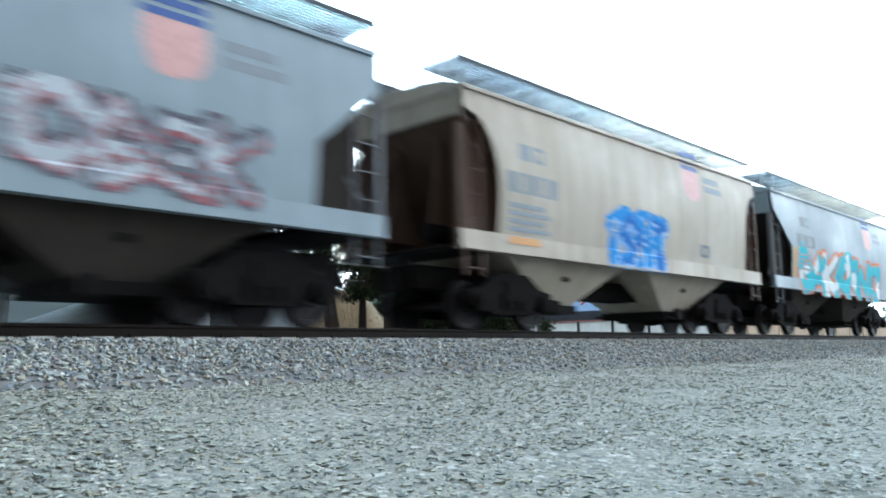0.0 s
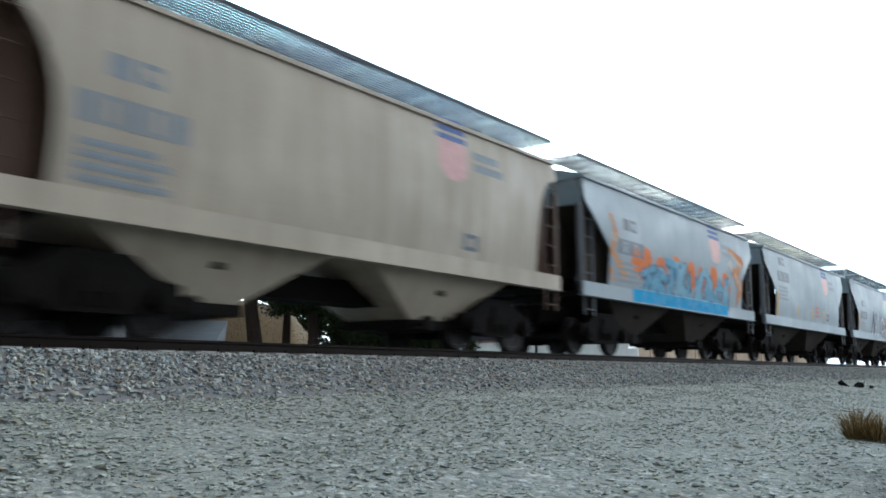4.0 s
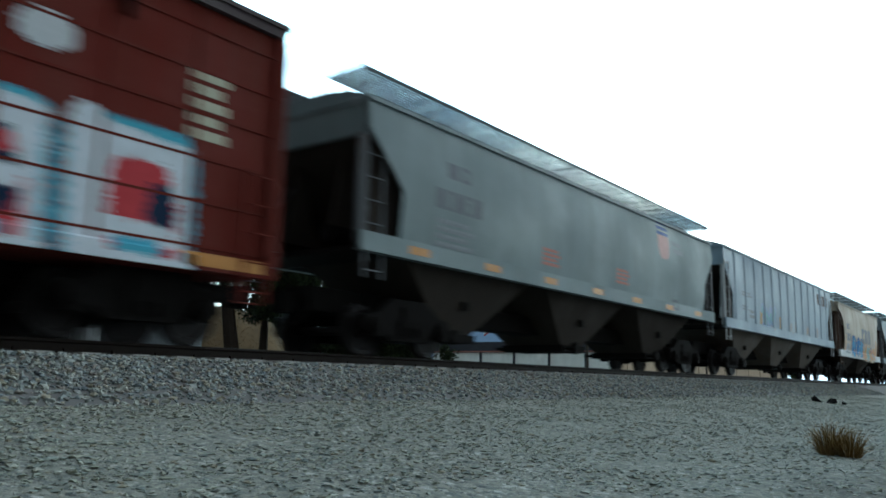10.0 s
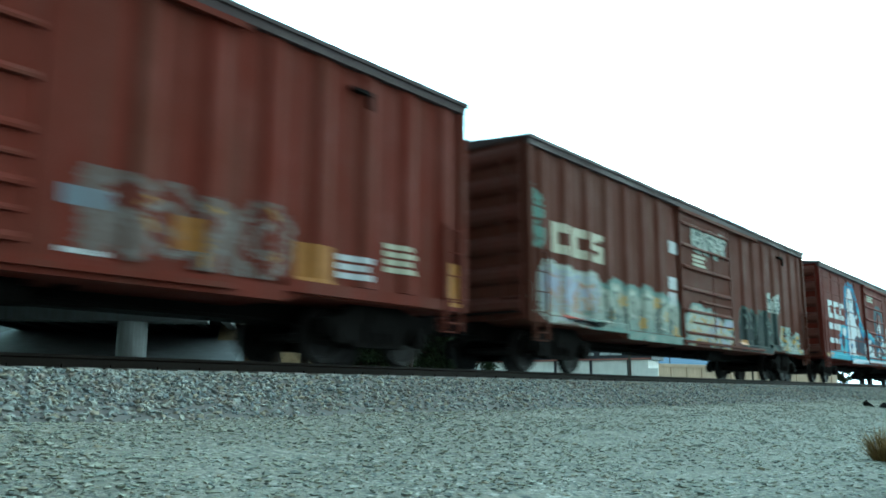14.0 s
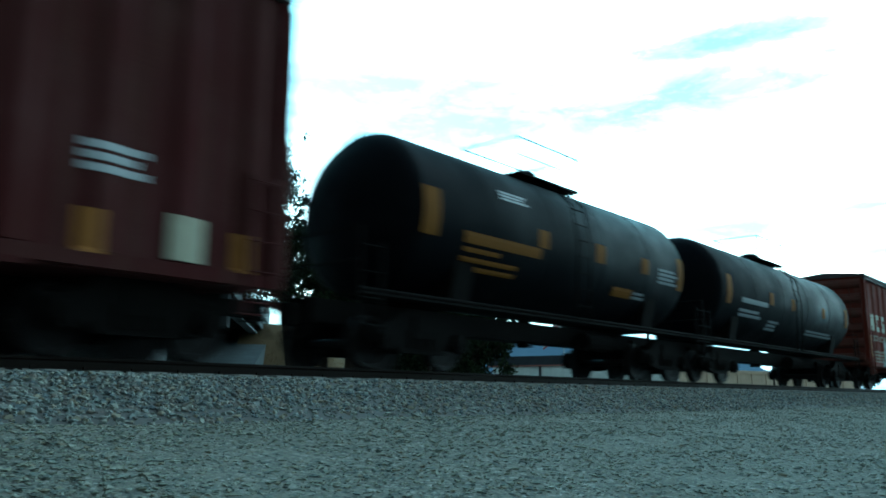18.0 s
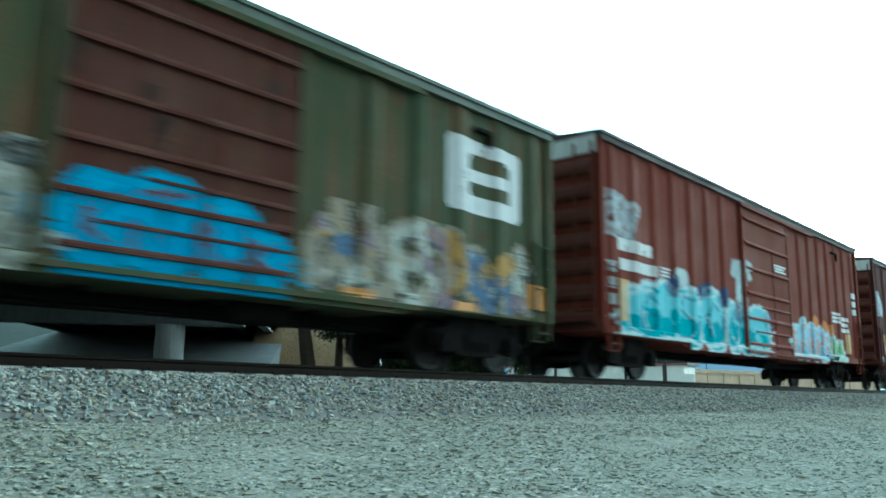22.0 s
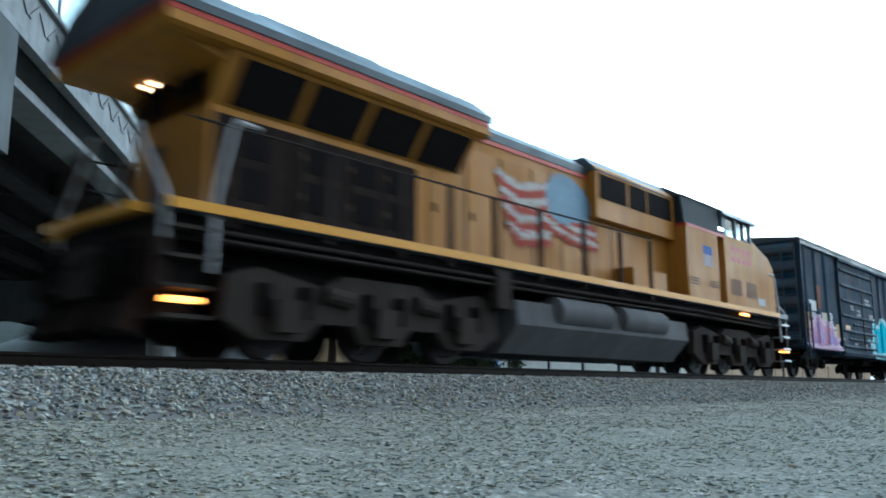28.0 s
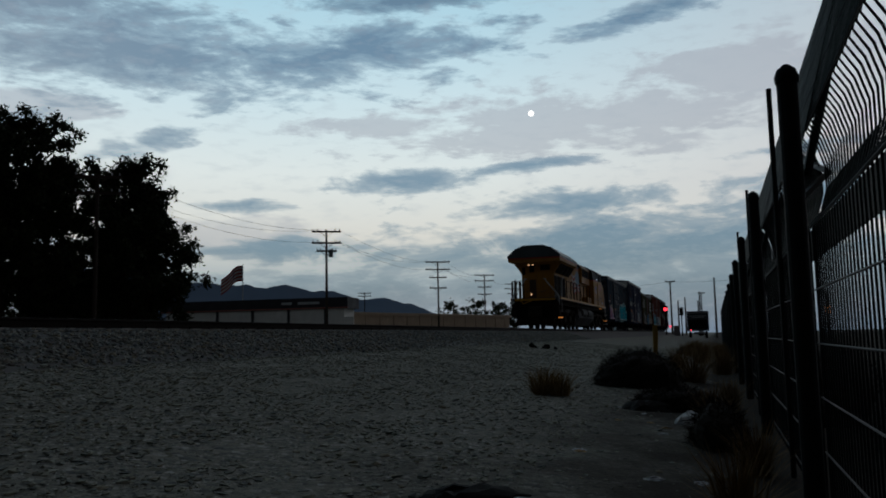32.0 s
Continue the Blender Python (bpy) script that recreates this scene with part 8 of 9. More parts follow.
def leaf_material(name, a, b_):
    m, nt, b = material(name)
    geo = nd(nt, "ShaderNodeNewGeometry")
    nt.links.new(ramp(nt, geo.outputs["Random Per Island"], [(0, a), (1, b_)]), b.inputs["Base Color"])
    b.inputs["Roughness"].default_value = 0.8
    b.inputs["Specular IOR Level"].default_value = 0.1
    return m


bank_weeds()
LEAF = leaf_material("dark_green_leaves", (0.010, 0.015, 0.008), (0.035, 0.048, 0.02))
NEEDLE = leaf_material("grey_green_needles", (0.015, 0.02, 0.012), (0.045, 0.055, 0.034))


def tree(x, y, z, h, spread, label, seed, lean=(0, 0), leafy=LEAF, n_limbs=16, leaves=160, base=0.22, narrow=0.5, leaf=0.42, sweep=(0, 0), lift=(0.1, 0.7)):
    """A tapered trunk with limbs and a crown of many small leaf clumps."""
    rng = np.random.default_rng(seed)
    t = thing("tree", label, "tree", at=pose(x, y, z))
    tr = Mesh()
    top = Vector((lean[0] * h, lean[1] * h, h * 0.88))
    pts = [Vector((0, 0, 0)) + top * f + Vector((rng.normal(0, 0.12), rng.normal(0, 0.12), 0)) * h * 0.04 * (f > 0) for f in np.linspace(0, 1, 7)]
    for i in range(6):
        tr.tube(pts[i], pts[i + 1], 0.028 * h * (1 - i / 6.6), 8, 0.028 * h * (1 - (i + 1) / 6.6))
    part("trunk", tr, BARK, t)
    verts, faces, count = [], [], 0
    for k in range(n_limbs):
        f = base + (1 - base) * (k + rng.random()) / n_limbs
        p = Vector(pts[0]).lerp(pts[-1], f)
        a = rng.uniform(0, 2 * math.pi)
        env = math.sin(math.pi * min(1, (f - base) / (1 - base) * 0.86 + 0.12)) ** narrow
        r = spread * env * rng.uniform(0.55, 1.15)
        q = p + Vector((math.cos(a) * r + lean[0] * 2.2 * r, math.sin(a) * r + lean[1] * 2.2 * r, r * rng.uniform(*lift))) + Vector((sweep[0] * r, sweep[1] * r, 0))
        mid = p.lerp(q, 0.5) + Vector((0, 0, -0.06 * r))
        lm = Mesh().tube(p, mid, 0.010 * h * (1.15 - f), 6, 0.007 * h * (1.15 - f)).tube(mid, q, 0.007 * h * (1.15 - f), 6, 0.012)
        part("limb", lm, BARK, t)
        n = int(leaves * 5 * (0.4 + r / spread))
        sub = rng.integers(0, 7, n)
        off = rng.normal(0, 0.30 * r ** 0.7, (7, 3)) * np.array([1, 1, 0.75])
        s_ = np.clip(np.linspace(0.3, 1.05, 7) + rng.normal(0, 0.06, 7), 0.2, 1.1)
        c = np.array(p)[None] + (np.array(q) - np.array(p))[None] * s_[sub][:, None] + off[sub] + rng.normal(0, 0.26, (n, 3))
        d = rng.normal(size=(n, 3)) + np.array([0, 0, 0.4])
        d /= np.linalg.norm(d, axis=1)[:, None]
        e = np.cross(d, rng.normal(size=(n, 3)))
        e /= np.linalg.norm(e, axis=1)[:, None]
        s = leaf * rng.uniform(0.4, 1.1, (n, 1))
        verts.append(np.stack([c - d * s * 0.5, c + e * s * 0.22, c + d * s * 0.5, c - e * s * 0.22], 1).reshape(-1, 3))
        faces.append(np.arange(n * 4).reshape(-1, 4) + count)
        count += n * 4
    me = bpy.data.meshes.new("crown")
    me.from_pydata(np.concatenate(verts).tolist(), [], np.concatenate(faces).tolist())
    me.materials.append(leafy)
    part("crown", me, leafy, t)
    return t


tree(-48.5, 39.2, 0.6, 22.0, 5.4, "tall wind-swept pine with an open grey-green crown", 3, (-0.075, -0.095), NEEDLE, 96, 66, 0.34, 0.55, 0.34, (-0.42, -0.31), (0.15, 0.85))
tree(-45.9, 42.0, 0.6, 17.8, 4.5, "dense dark broad-leaved tree", 4, (0.0, 0.02), LEAF, 46, 150, 0.27, 0.45)
tree(-44.2, 43.9, 0.6, 14.2, 2.9, "dense dark broad-leaved tree beside a taller one", 8, (0.03, 0.03), LEAF, 34, 140, 0.16, 0.4)
tree(-42.6, 50.4, 0.6, 15.4, 3.9, "rounded dark tree with loose shoots on top", 5, (0.0, 0.0), LEAF, 46, 150, 0.10, 0.45)
tree(-42.0, 52.0, 0.6, 13.2, 3.3, "rounded dark tree at the edge of the row", 9, (0.02, 0.04), LEAF, 40, 150, 0.06, 0.42)
tree(-50.1, 43.2, 0.6, 15.0, 4.0, "dark tree behind the row", 10, (0.0, 0.0), LEAF, 34, 110, 0.36, 0.4)
tree(-48.0, 54.0, 0.6, 9.5, 3.8, "low dark tree behind the row", 12, (0.0, 0.0), LEAF, 24, 100, 0.05, 0.4)
for i, (x, y, h) in enumerate(((-44.2, 45.6, 4.6), (-44.4, 49.4, 4.2))):
    tree(x, y, 0.5, h, 2.4, "low dark shrub at the foot of the trees", 40 + i, (0, 0), LEAF, 16, 90, 0.02, 0.35)
for i, (x, y, h) in enumerate(((-89.5, 79.0, 12.0), (-85.0, 82.0, 11.0), (-80.5, 84.5, 10.0))):
    tree(x, y, 0.5, h, 4.6, "dark low tree beyond the bank", 60 + i, (0, 0), LEAF, 24, 70, 0.05, 0.4, 0.6)
for i, (x, y, h) in enumerate(((-60.5, 189, 9.3), (-55.5, 192, 10.4), (-50.5, 194, 9.0), (-47.0, 196, 8.4))):
    tree(x, y, 0.5, h, 3.2, "small round tree far off", 20 + i, (0, 0), LEAF, 14, 26, 0.2, 0.5, 0.7)

# ---- buildings across the track ----
WALLWHITE = paint("white_stucco", (0.82, 0.81, 0.79), 0.85, 0.12)
WALLTAN = paint("tan_block_wall", (0.55, 0.44, 0.33), 0.9, 0.2)
ROOFDARK = paint("dark_fascia_paint", (0.035, 0.035, 0.045), 0.6, 0.2)


def low_building(name, label, a, b, depth, z0, z1, wall, roof, fascia, n_bays, stripe=None):
    """A long low building whose front runs from a to b on the plan."""
    a, b = Vector((*a, 0)), Vector((*b, 0))
    d = (b - a).normalized()
    m = Matrix(((d.x, -d.y, 0, a.x), (d.y, d.x, 0, a.y), (0, 0, 1, 0), (0, 0, 0, 1)))
    ob = thing(name, label, "building", kind="")
    ob.matrix_basis = m
    ln = (b - a).length
    part("wall", Mesh().box(0, ln, 0, depth, z0, z1 - fascia), wall, ob)
    part("roof_fascia", Mesh().box(-0.5, ln + 0.5, -0.25, depth + 0.4, z1 - fascia, z1), roof, ob)
    if stripe:
        part("fascia_stripe", Mesh().box(-0.5, ln + 0.5, -0.28, -0.25, z1 - fascia + 0.05, z1 - fascia + 0.2), stripe, ob)
    for i in range(n_bays):
        x = ln * (i + 0.5) / n_bays
        part("pilaster", Mesh().box(x - 0.15, x + 0.15, -0.14, 0, z0, z1 - fascia), roof if stripe else wall, ob)
        if i % 2 == 0:
            part("loading_door", Mesh().box(x + ln / n_bays * 0.2, x + ln / n_bays * 0.75, -0.05, 0, z0, z0 + (z1 - fascia - z0) * 0.75), wall, ob)
    return ob


shop = low_building("store_building", "low white building with a dark fascia and a red line", (-64.5, 84.3), (-41.3, 86.6), 3.5, 0.5, 5.75, WALLWHITE, ROOFDARK, 1.35, 5, RED_INK)
for x in (15.5, 17.6, 19.0):
    part("sign_bar", Mesh().box(x, x + 1.3, -0.31, -0.25, 5.0, 5.3), WHITE, shop, "white sign lettering, as a bar")
low_building("warehouse", "long tan block building with pilasters", (-56.5, 118.0), (-41.5, 168.0), 20, 0.5, 5.2, WALLTAN, WALLTAN, 0.5, 14)

# ---- poles, wires, flag ----
WOOD = plain("weathered_pole_wood", (0.05, 0.04, 0.033), 0.9)
POLES = []


def utility_pole(x, y, z0, top, arms, label, width=3.0, turn=30):
    p = thing("utility_pole", label, "utility pole", "utility poles along the track", at=pose(x, y, z0, 0, 0, turn))
    h = top - z0
    part("pole", Mesh().tube((0, 0, -0.3), (0, 0, h), 0.165, 10, 0.11), WOOD, p)
    for k, dz in enumerate(arms):
        w = width * (1.0 if k < 2 else 0.7)
        arm = part("crossarm", Mesh().box(-w / 2, w / 2, -0.08, 0.08, h - dz - 0.12, h - dz + 0.06), WOOD, p)
        ins = Mesh()
        for f in (-0.46, -0.3, 0.3, 0.46):
            ins.tube((w * f, 0, h - dz + 0.05), (w * f, 0, h - dz + 0.26), 0.05, 6)
        part("insulator", ins, GREYINK, arm)
        part("brace", Mesh().tube((w * 0.25, 0.09, h - dz - 0.05), (0, 0.12, h - dz - 0.6), 0.025, 5).tube((-w * 0.25, 0.09, h - dz - 0.05), (0, 0.12, h - dz - 0.6), 0.025, 5), WOOD, arm)
    POLES.append((x, y, top, turn))
    return p


utility_pole(-38.7, 43.2, 0.5, 12.06, (0.1, 1.2), "wooden utility pole in front of dark trees")
u1 = utility_pole(-38.2, 75.9, 0.5, 12.25, (0.15, 1.35, 2.2), "wooden utility pole with three crossarms before a white building")
part("transformer", Mesh().tube((0.45, 0.1, 8.9), (0.45, 0.1, 9.7), 0.25, 12), GREYINK, u1)
utility_pole(-42.0, 123.0, 0.5, 13.05, (0.1, 1.3, 2.6, 4.3), "wooden utility pole with four crossarms", 4.0)
utility_pole(-45.6, 163.8, 0.5, 13.9, (0.2, 1.4, 2.7, 4.2), "distant wooden utility pole", 4.2)
utility_pole(-89.7, 200.9, 0.5, 13.4, (0.2, 1.0), "distant wooden utility pole behind the buildings", 3.5)
utility_pole(-49.5, 205.0, 0.5, 14.5, (0.2, 1.4, 2.7), "distant wooden utility pole", 4.2)
utility_pole(-6.8, 139.8, 0.0, 9.4, (0.1,), "thin pole with one crossarm beside the track", 1.6, 0)
utility_pole(0.15, 120.0, 0.0, 8.4, (), "bare thin pole beside the road", 1.0, 0)
utility_pole(-2.8, 200.0, 0.0, 10.2, (0.2,), "distant pole beside the road", 1.6, 0)


def wires():
    w = thing("overhead_wires", "thin sagging wires between the poles", "wires")
    def span(a, b, sag, r=0.014):
        a, b = Vector(a), Vector(b)
        pts = [a.lerp(b, f) - Vector((0, 0, sag * 4 * f * (1 - f))) for f in np.linspace(0, 1, 13)]
        part("wire", Mesh().rod([tuple(p) for p in pts], r, 4), BLACK, w)
    row = POLES[:4]
    for (x0, y0, t0, _), (x1, y1, t1, _) in zip(row, row[1:]):
        for dx, dz in ((-1.2, 0.05), (1.2, 0.05), (1.1, -1.2)):
            span((x0 + dx, y0, t0 + dz), (x1 + dx, y1, t1 + dz), 1.3)
    span((-45.6, 163.8, 13.7), (-49.5, 205, 14.3), 1.0)
    span((-6.8, 139.8, 9.3), (-30, 133, 7.8), 0.4)
    span((-6.8, 139.8, 9.3), (8.0, 132, 9.2), 0.4)


wires()


def flag_pole():
    f = thing("flag_pole", "pole with a waving striped flag above the white building", "flag", at=pose(-59.0, 92.8, 0.5))
    part("pole", Mesh().tube((0, 0, 0), (0, 0, 10.5), 0.09, 8, 0.05), CHROME, f)
    white, red, blue = plain("flag_white", (0.5, 0.5, 0.5), 0.8), plain("flag_red", (0.30, 0.03, 0.03), 0.8), plain("flag_blue", (0.02, 0.03, 0.10), 0.8)
    for i in range(9):
        me = Mesh()
        for k in range(8):
            u0, u1 = k / 8, (k + 1) / 8
            def at(u, v):
                return (-3.0 * u, -0.25 * math.sin(6 * u) - 0.6 * u, 10.3 - 0.23 * v - 1.35 * u * u - 0.5 * u + 0.1 * math.sin(7 * u))
            a, b, c, d = at(u0, i), at(u1, i), at(u1, i + 1), at(u0, i + 1)
            me.face([a, b, c, d])
            me.face([(p[0], p[1] + 0.02, p[2]) for p in (d, c, b, a)])
        part("flag_stripe", me, red if i % 2 == 0 else white, f)
    me = Mesh()
    me.face([(0, -0.04, 10.32), (-1.15, -0.45, 9.6), (-1.15, -0.45, 8.45), (0, -0.04, 9.1)])
    me.face([(0, 0.06, 9.1), (-1.15, -0.3, 8.45), (-1.15, -0.3, 9.6), (0, 0.06, 10.32)])
    part("flag_canton", me, blue, f)


flag_pole()

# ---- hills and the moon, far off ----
# distance haze is put into the hills' blue colour and a faint glow
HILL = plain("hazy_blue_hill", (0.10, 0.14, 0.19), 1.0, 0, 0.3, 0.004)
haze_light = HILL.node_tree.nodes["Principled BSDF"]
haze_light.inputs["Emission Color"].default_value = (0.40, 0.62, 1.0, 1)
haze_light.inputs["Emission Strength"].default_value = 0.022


def make_hills():
    for k, (dist, rise, seed) in enumerate(((3000, 1.0, 2.0), (2300, 0.60, 7.0))):
        me = Mesh()
        n = 120
        for i in range(n + 1):
            a = radians(10 + 33 * i / n)
            x, y = -math.sin(a) * dist, math.cos(a) * dist
            u = (math.degrees(a) - 20) / 20
            h = rise * 1.25 * (105 + 95 * min(1.2, max(0, u)) + 20 * noise.noise((a * 9, seed, 0)) + 9 * noise.noise((a * 34, seed, 1)) + 7 * noise.noise((a * 90, seed, 2)))
            h *= min(1, max(0.0, (math.degrees(a) - 15) / 6))
            me.v += [(x, y, -5), (x * 0.9, y * 0.9, -5), (x, y, h)]
        for i in range(n):
            o = 3 * i
            me.f += [(o + 1, o + 4, o + 5, o + 2), (o, o + 2, o + 5, o + 3)]
        me.m = [0] * len(me.f)
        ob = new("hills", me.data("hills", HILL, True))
        tagged(ob, "hazy blue hills on the horizon", "hills", kind="structure")


make_hills()
moon = new("moon", Mesh().turned([(0, 0.5), (3, 12)], 32, "y").data("moon", glow("moonlight", (1.0, 0.95, 0.86), 2.6)))
moon.matrix_basis = look((-617.7, 2935.7, 837), (0, 0, 0.75)) @ pose(0, 0, 0, 90)
tagged(moon, "pale full moon low in the dusk sky", "moon", kind="structure")

# ---- the mesh fence beside the viewer ----
FENCEMETAL = paint("dark_green_fence_paint", (0.008, 0.011, 0.012), 0.6, 0.3, dirt=(0.012, 0.010, 0.009), gloss=0.1)


WIREGREY = plain("dull_wire", (0.06, 0.063, 0.066), 0.6)


def make_fence():
    fx, step, y_first, top = 0.32, 3.06, 3.39, 1.80
    fe = thing("mesh_fence", "dark welded-wire fence with round posts and an outward-leaning top", "fence")
    n = 14
    for i in range(-1, n):
        y = y_first + i * step
        p = part("post", Mesh().tube((fx, y, -0.2), (fx, y, top - 0.07), 0.04, 14), FENCEMETAL, fe)
        part("post_cap", Mesh().turned([(top - 0.075, 0.045), (top - 0.05, 0.047), (top - 0.02, 0.036), (top, 0.012)], 14, "z", (fx, y, 0)), FENCEMETAL, p, smooth=True)
        part("arm", Mesh().tube((fx + 0.05, y + 0.03, 1.35), (fx + 0.28, y + 0.06, 2.25), 0.018, 6), FENCEMETAL, p)
    # welded panels: upright wires, with level wires pressed into folds
    wires_y = 0.06
    k = int(step / wires_y)

    def wire(me, y):
        return me.rod([(fx + 0.05, y, 0.05), (fx + 0.05, y, 1.14), (fx + 0.085, y, 1.2), (fx + 0.108, y, 1.28), (fx + 0.108, y, 1.37), (fx + 0.085, y, 1.45), (fx + 0.05, y, 1.51), (fx + 0.30, y, 2.45)], 0.0042, 4)
    one = wire(Mesh(), 0.0).data("upright_wire", FENCEMETAL)
    for i in range(-1, 9):
        y0 = y_first + i * step
        k = int(step / (wires_y if i < 0 else 0.045))
        rows = [y0 + 0.06 + j * (step - 0.12) / (k - 1) for j in range(k)]
        if i < 4:
            for y in rows:
                part("upright_wire", one, FENCEMETAL, fe, at=pose(0, y, 0))
        else:
            up = Mesh()
            for y in rows:
                wire(up, y)
            tagged(part("upright_wires", up, FENCEMETAL, fe), kind="stuff")
        for z in (0.1, 0.3, 0.5, 0.7, 0.9, 1.14, 1.51):
            part("level_wire", Mesh().tube((fx + 0.043, y0 + 0.04, z), (fx + 0.043, y0 + step - 0.04, z), 0.0038, 5), WIREGREY, fe)
        part("overlap_strip", Mesh().box(fx + 0.056, fx + 0.062, y0 + 0.04, y0 + step - 0.04, 1.02, 1.14), FENCEMETAL, fe)
        for z, x in ((1.74, 0.111), (1.98, 0.175), (2.2, 0.233), (2.43, 0.295)):
            part("level_wire", Mesh().tube((fx + x, y0 + 0.04, z), (fx + x, y0 + step - 0.04, z), 0.005, 5), FENCEMETAL, fe)
    part("clamp", Mesh().rod([(fx + 0.04, y_first + 0.05, 1.28), (fx + 0.13, y_first + 0.02, 1.36), (fx + 0.05, y_first + 0.2, 1.46)], 0.014), CHROME, fe, "bent pale bracket")
    for i in range(3):
        part("thin_stake", Mesh().tube((fx + 0.02, y_first + 1.2 + i * 3.3, 0), (fx + 0.02, y_first + 1.2 + i * 3.3, 2.05), 0.014, 6), FENCEMETAL, fe)


make_fence()


# ---- brush, stake and litter by the fence ----
STRAW = leaf_material("dry_straw", (0.10, 0.06, 0.022), (0.22, 0.14, 0.06))
TWIG = leaf_material("dark_dry_twigs", (0.008, 0.007, 0.006), (0.022, 0.017, 0.013))


def grass_tuft(x, y, r, h, n, label, seed, mat=None, name="grass_tuft", lean=1.1):
    rng = np.random.default_rng(seed)
    z = ground_z(x, y)
    me = Mesh()
    for _ in range(n):
        a, q = rng.uniform(0, 6.283), rng.random() ** 0.6 * r * 0.35
        b = Vector((math.cos(a) * q, math.sin(a) * q, 0))
        hh = h * rng.uniform(0.2, 1.0)
        out = Vector((math.cos(a), math.sin(a), 0)) * r * rng.uniform(0.0, lean)
        side = Vector((-math.sin(a), math.cos(a), 0)) * 0.0028
        m1, tip = b + out * 0.35 + Vector((0, 0, hh * 0.6)), b + out + Vector((rng.normal(0, 0.02), rng.normal(0, 0.02), hh))
        me.face([b - side, b + side, m1 + side, m1 - side])
        me.face([m1 - side, m1 + side, tip])
    ob = new(name, me.data(name, mat or STRAW))
    ob.matrix_basis = pose(x, y, z - 0.01)
    return tagged(ob, label, "plant")


TUFT = leaf_material("pale_dry_grass", (0.13, 0.08, 0.03), (0.34, 0.24, 0.10))


def soft_tuft(x, y, r, h, n, label, seed):
    """A rounded tuft: fine stalks from a wide base, bending outwards and over."""
    rng = np.random.default_rng(seed)
    me = Mesh()
    for _ in range(n):
        a, q = rng.uniform(0, 6.283), math.sqrt(rng.random())
        d = Vector((math.cos(a), math.sin(a), 0))
        up = h * rng.uniform(0.3, 1.0) * (1 - 0.35 * q * q)
        p0 = d * (q * r * 0.35)
        sway = Vector((rng.normal(0, 0.05), rng.normal(0, 0.05), 0))
        p1 = p0 + d * (q * r * 0.3) + sway * 0.4 + Vector((0, 0, up * 0.6))
        p2 = p0 + d * (q * r * 0.75) + sway + Vector((0, 0, up * rng.uniform(0.85, 1.0)))
        b = rng.uniform(0, 6.283)
        side = Vector((math.cos(b), math.sin(b), 0)) * rng.uniform(0.0015, 0.003)
        me.face([p0 - side, p0 + side, p1 + side, p1 - side])
        me.face([p1 - side, p1 + side, p2])
    ob = new("grass_tuft", me.data("grass_tuft", TUFT))
    ob.matrix_basis = pose(x, y, ground_z(x, y) - 0.01)
    return tagged(ob, label, "plant")


soft_tuft(-1.81, 8.78, 0.26, 0.47, 400, "rounded tuft of dry straw-coloured grass on the dirt", 1)
soft_tuft(-1.62, 8.72, 0.24, 0.42, 360, "smaller tuft of dry grass beside another", 77)
grass_tuft(-0.75, 33.0, 0.7, 0.5, 500, "low tuft of dry grass by the fence", 2)
for i in range(9):
    grass_tuft(-0.35 + 0.5 * math.sin(i * 2.1), 12.5 + i * 2.6, 0.5, 0.55, 420, "dry golden weeds along the fence", 30 + i)
for i in range(5):
    grass_tuft(0.05 + 0.12 * math.sin(i * 1.7), 3.4 + i * 1.3, 0.22, 0.35, 260, "dry weeds at the fence's foot", 50 + i)


def tumbleweed(x, y, rx, ry, h, label, seed, n=2600):
    """A dark heap of dry twigs."""
    rng = np.random.default_rng(seed)
    z = ground_z(x, y)
    me = Mesh()
    for _ in range(n * 2):
        d = rng.normal(size=3)
        d /= np.linalg.norm(d)
        d[2] = abs(d[2])
        q = d * rng.uniform(0.8, 0.98) * np.array([rx, ry, h])
        e = q + d * rng.uniform(0.0, 0.05) + rng.normal(0, 0.035, 3)
        s = rng.normal(0, 0.0028, 3)
        me.face([tuple(q - s), tuple(q + s), tuple(e)])
    # the matted inside, a lumpy dome
    o, k, rows = len(me.v), 20, 7
    for j in range(rows + 1):
        b = math.pi / 2 * j / rows
        for i in range(k):
            a = 2 * math.pi * i / k
            d = Vector((math.cos(a) * math.cos(b), math.sin(a) * math.cos(b), math.sin(b)))
            r = 0.86 + 0.16 * noise.noise(d * 2.2 + Vector((seed, 0, 0)))
            me.v.append((d.x * rx * r, d.y * ry * r, d.z * h * r))
    for j in range(rows):
        me.f += [(o + j * k + i, o + j * k + (i + 1) % k, o + (j + 1) * k + (i + 1) % k, o + (j + 1) * k + i) for i in range(k)]
    me.m += [0] * (rows * k)
    ob = new("tumbleweed", me.data("tumbleweed", TWIG))
    ob.matrix_basis = pose(x, y, z)
    tagged(ob, label, "plant")


tumbleweed(-1.02, 11.2, 0.62, 0.7, 0.52, "large dark heap of dry brush", 1)
tumbleweed(-0.45, 8.3, 0.42, 0.4, 0.24, "low dark heap of dry brush", 2, 1500)
tumbleweed(-0.85, 27.0, 0.4, 0.5, 0.3, "small dark bush by the dirt road", 3, 900)
for i in range(9):
    tumbleweed(1.15 + 0.2 * math.sin(i * 2.3), 3.6 + i * 2.1, 0.45, 1.1, 0.62 + 0.12 * math.sin(i * 1.3), "dark dry scrub behind the fence", 60 + i, 900)
tumbleweed(-0.02, 5.9, 0.2, 0.5, 0.3, "dark brush at the fence's foot", 4, 900)

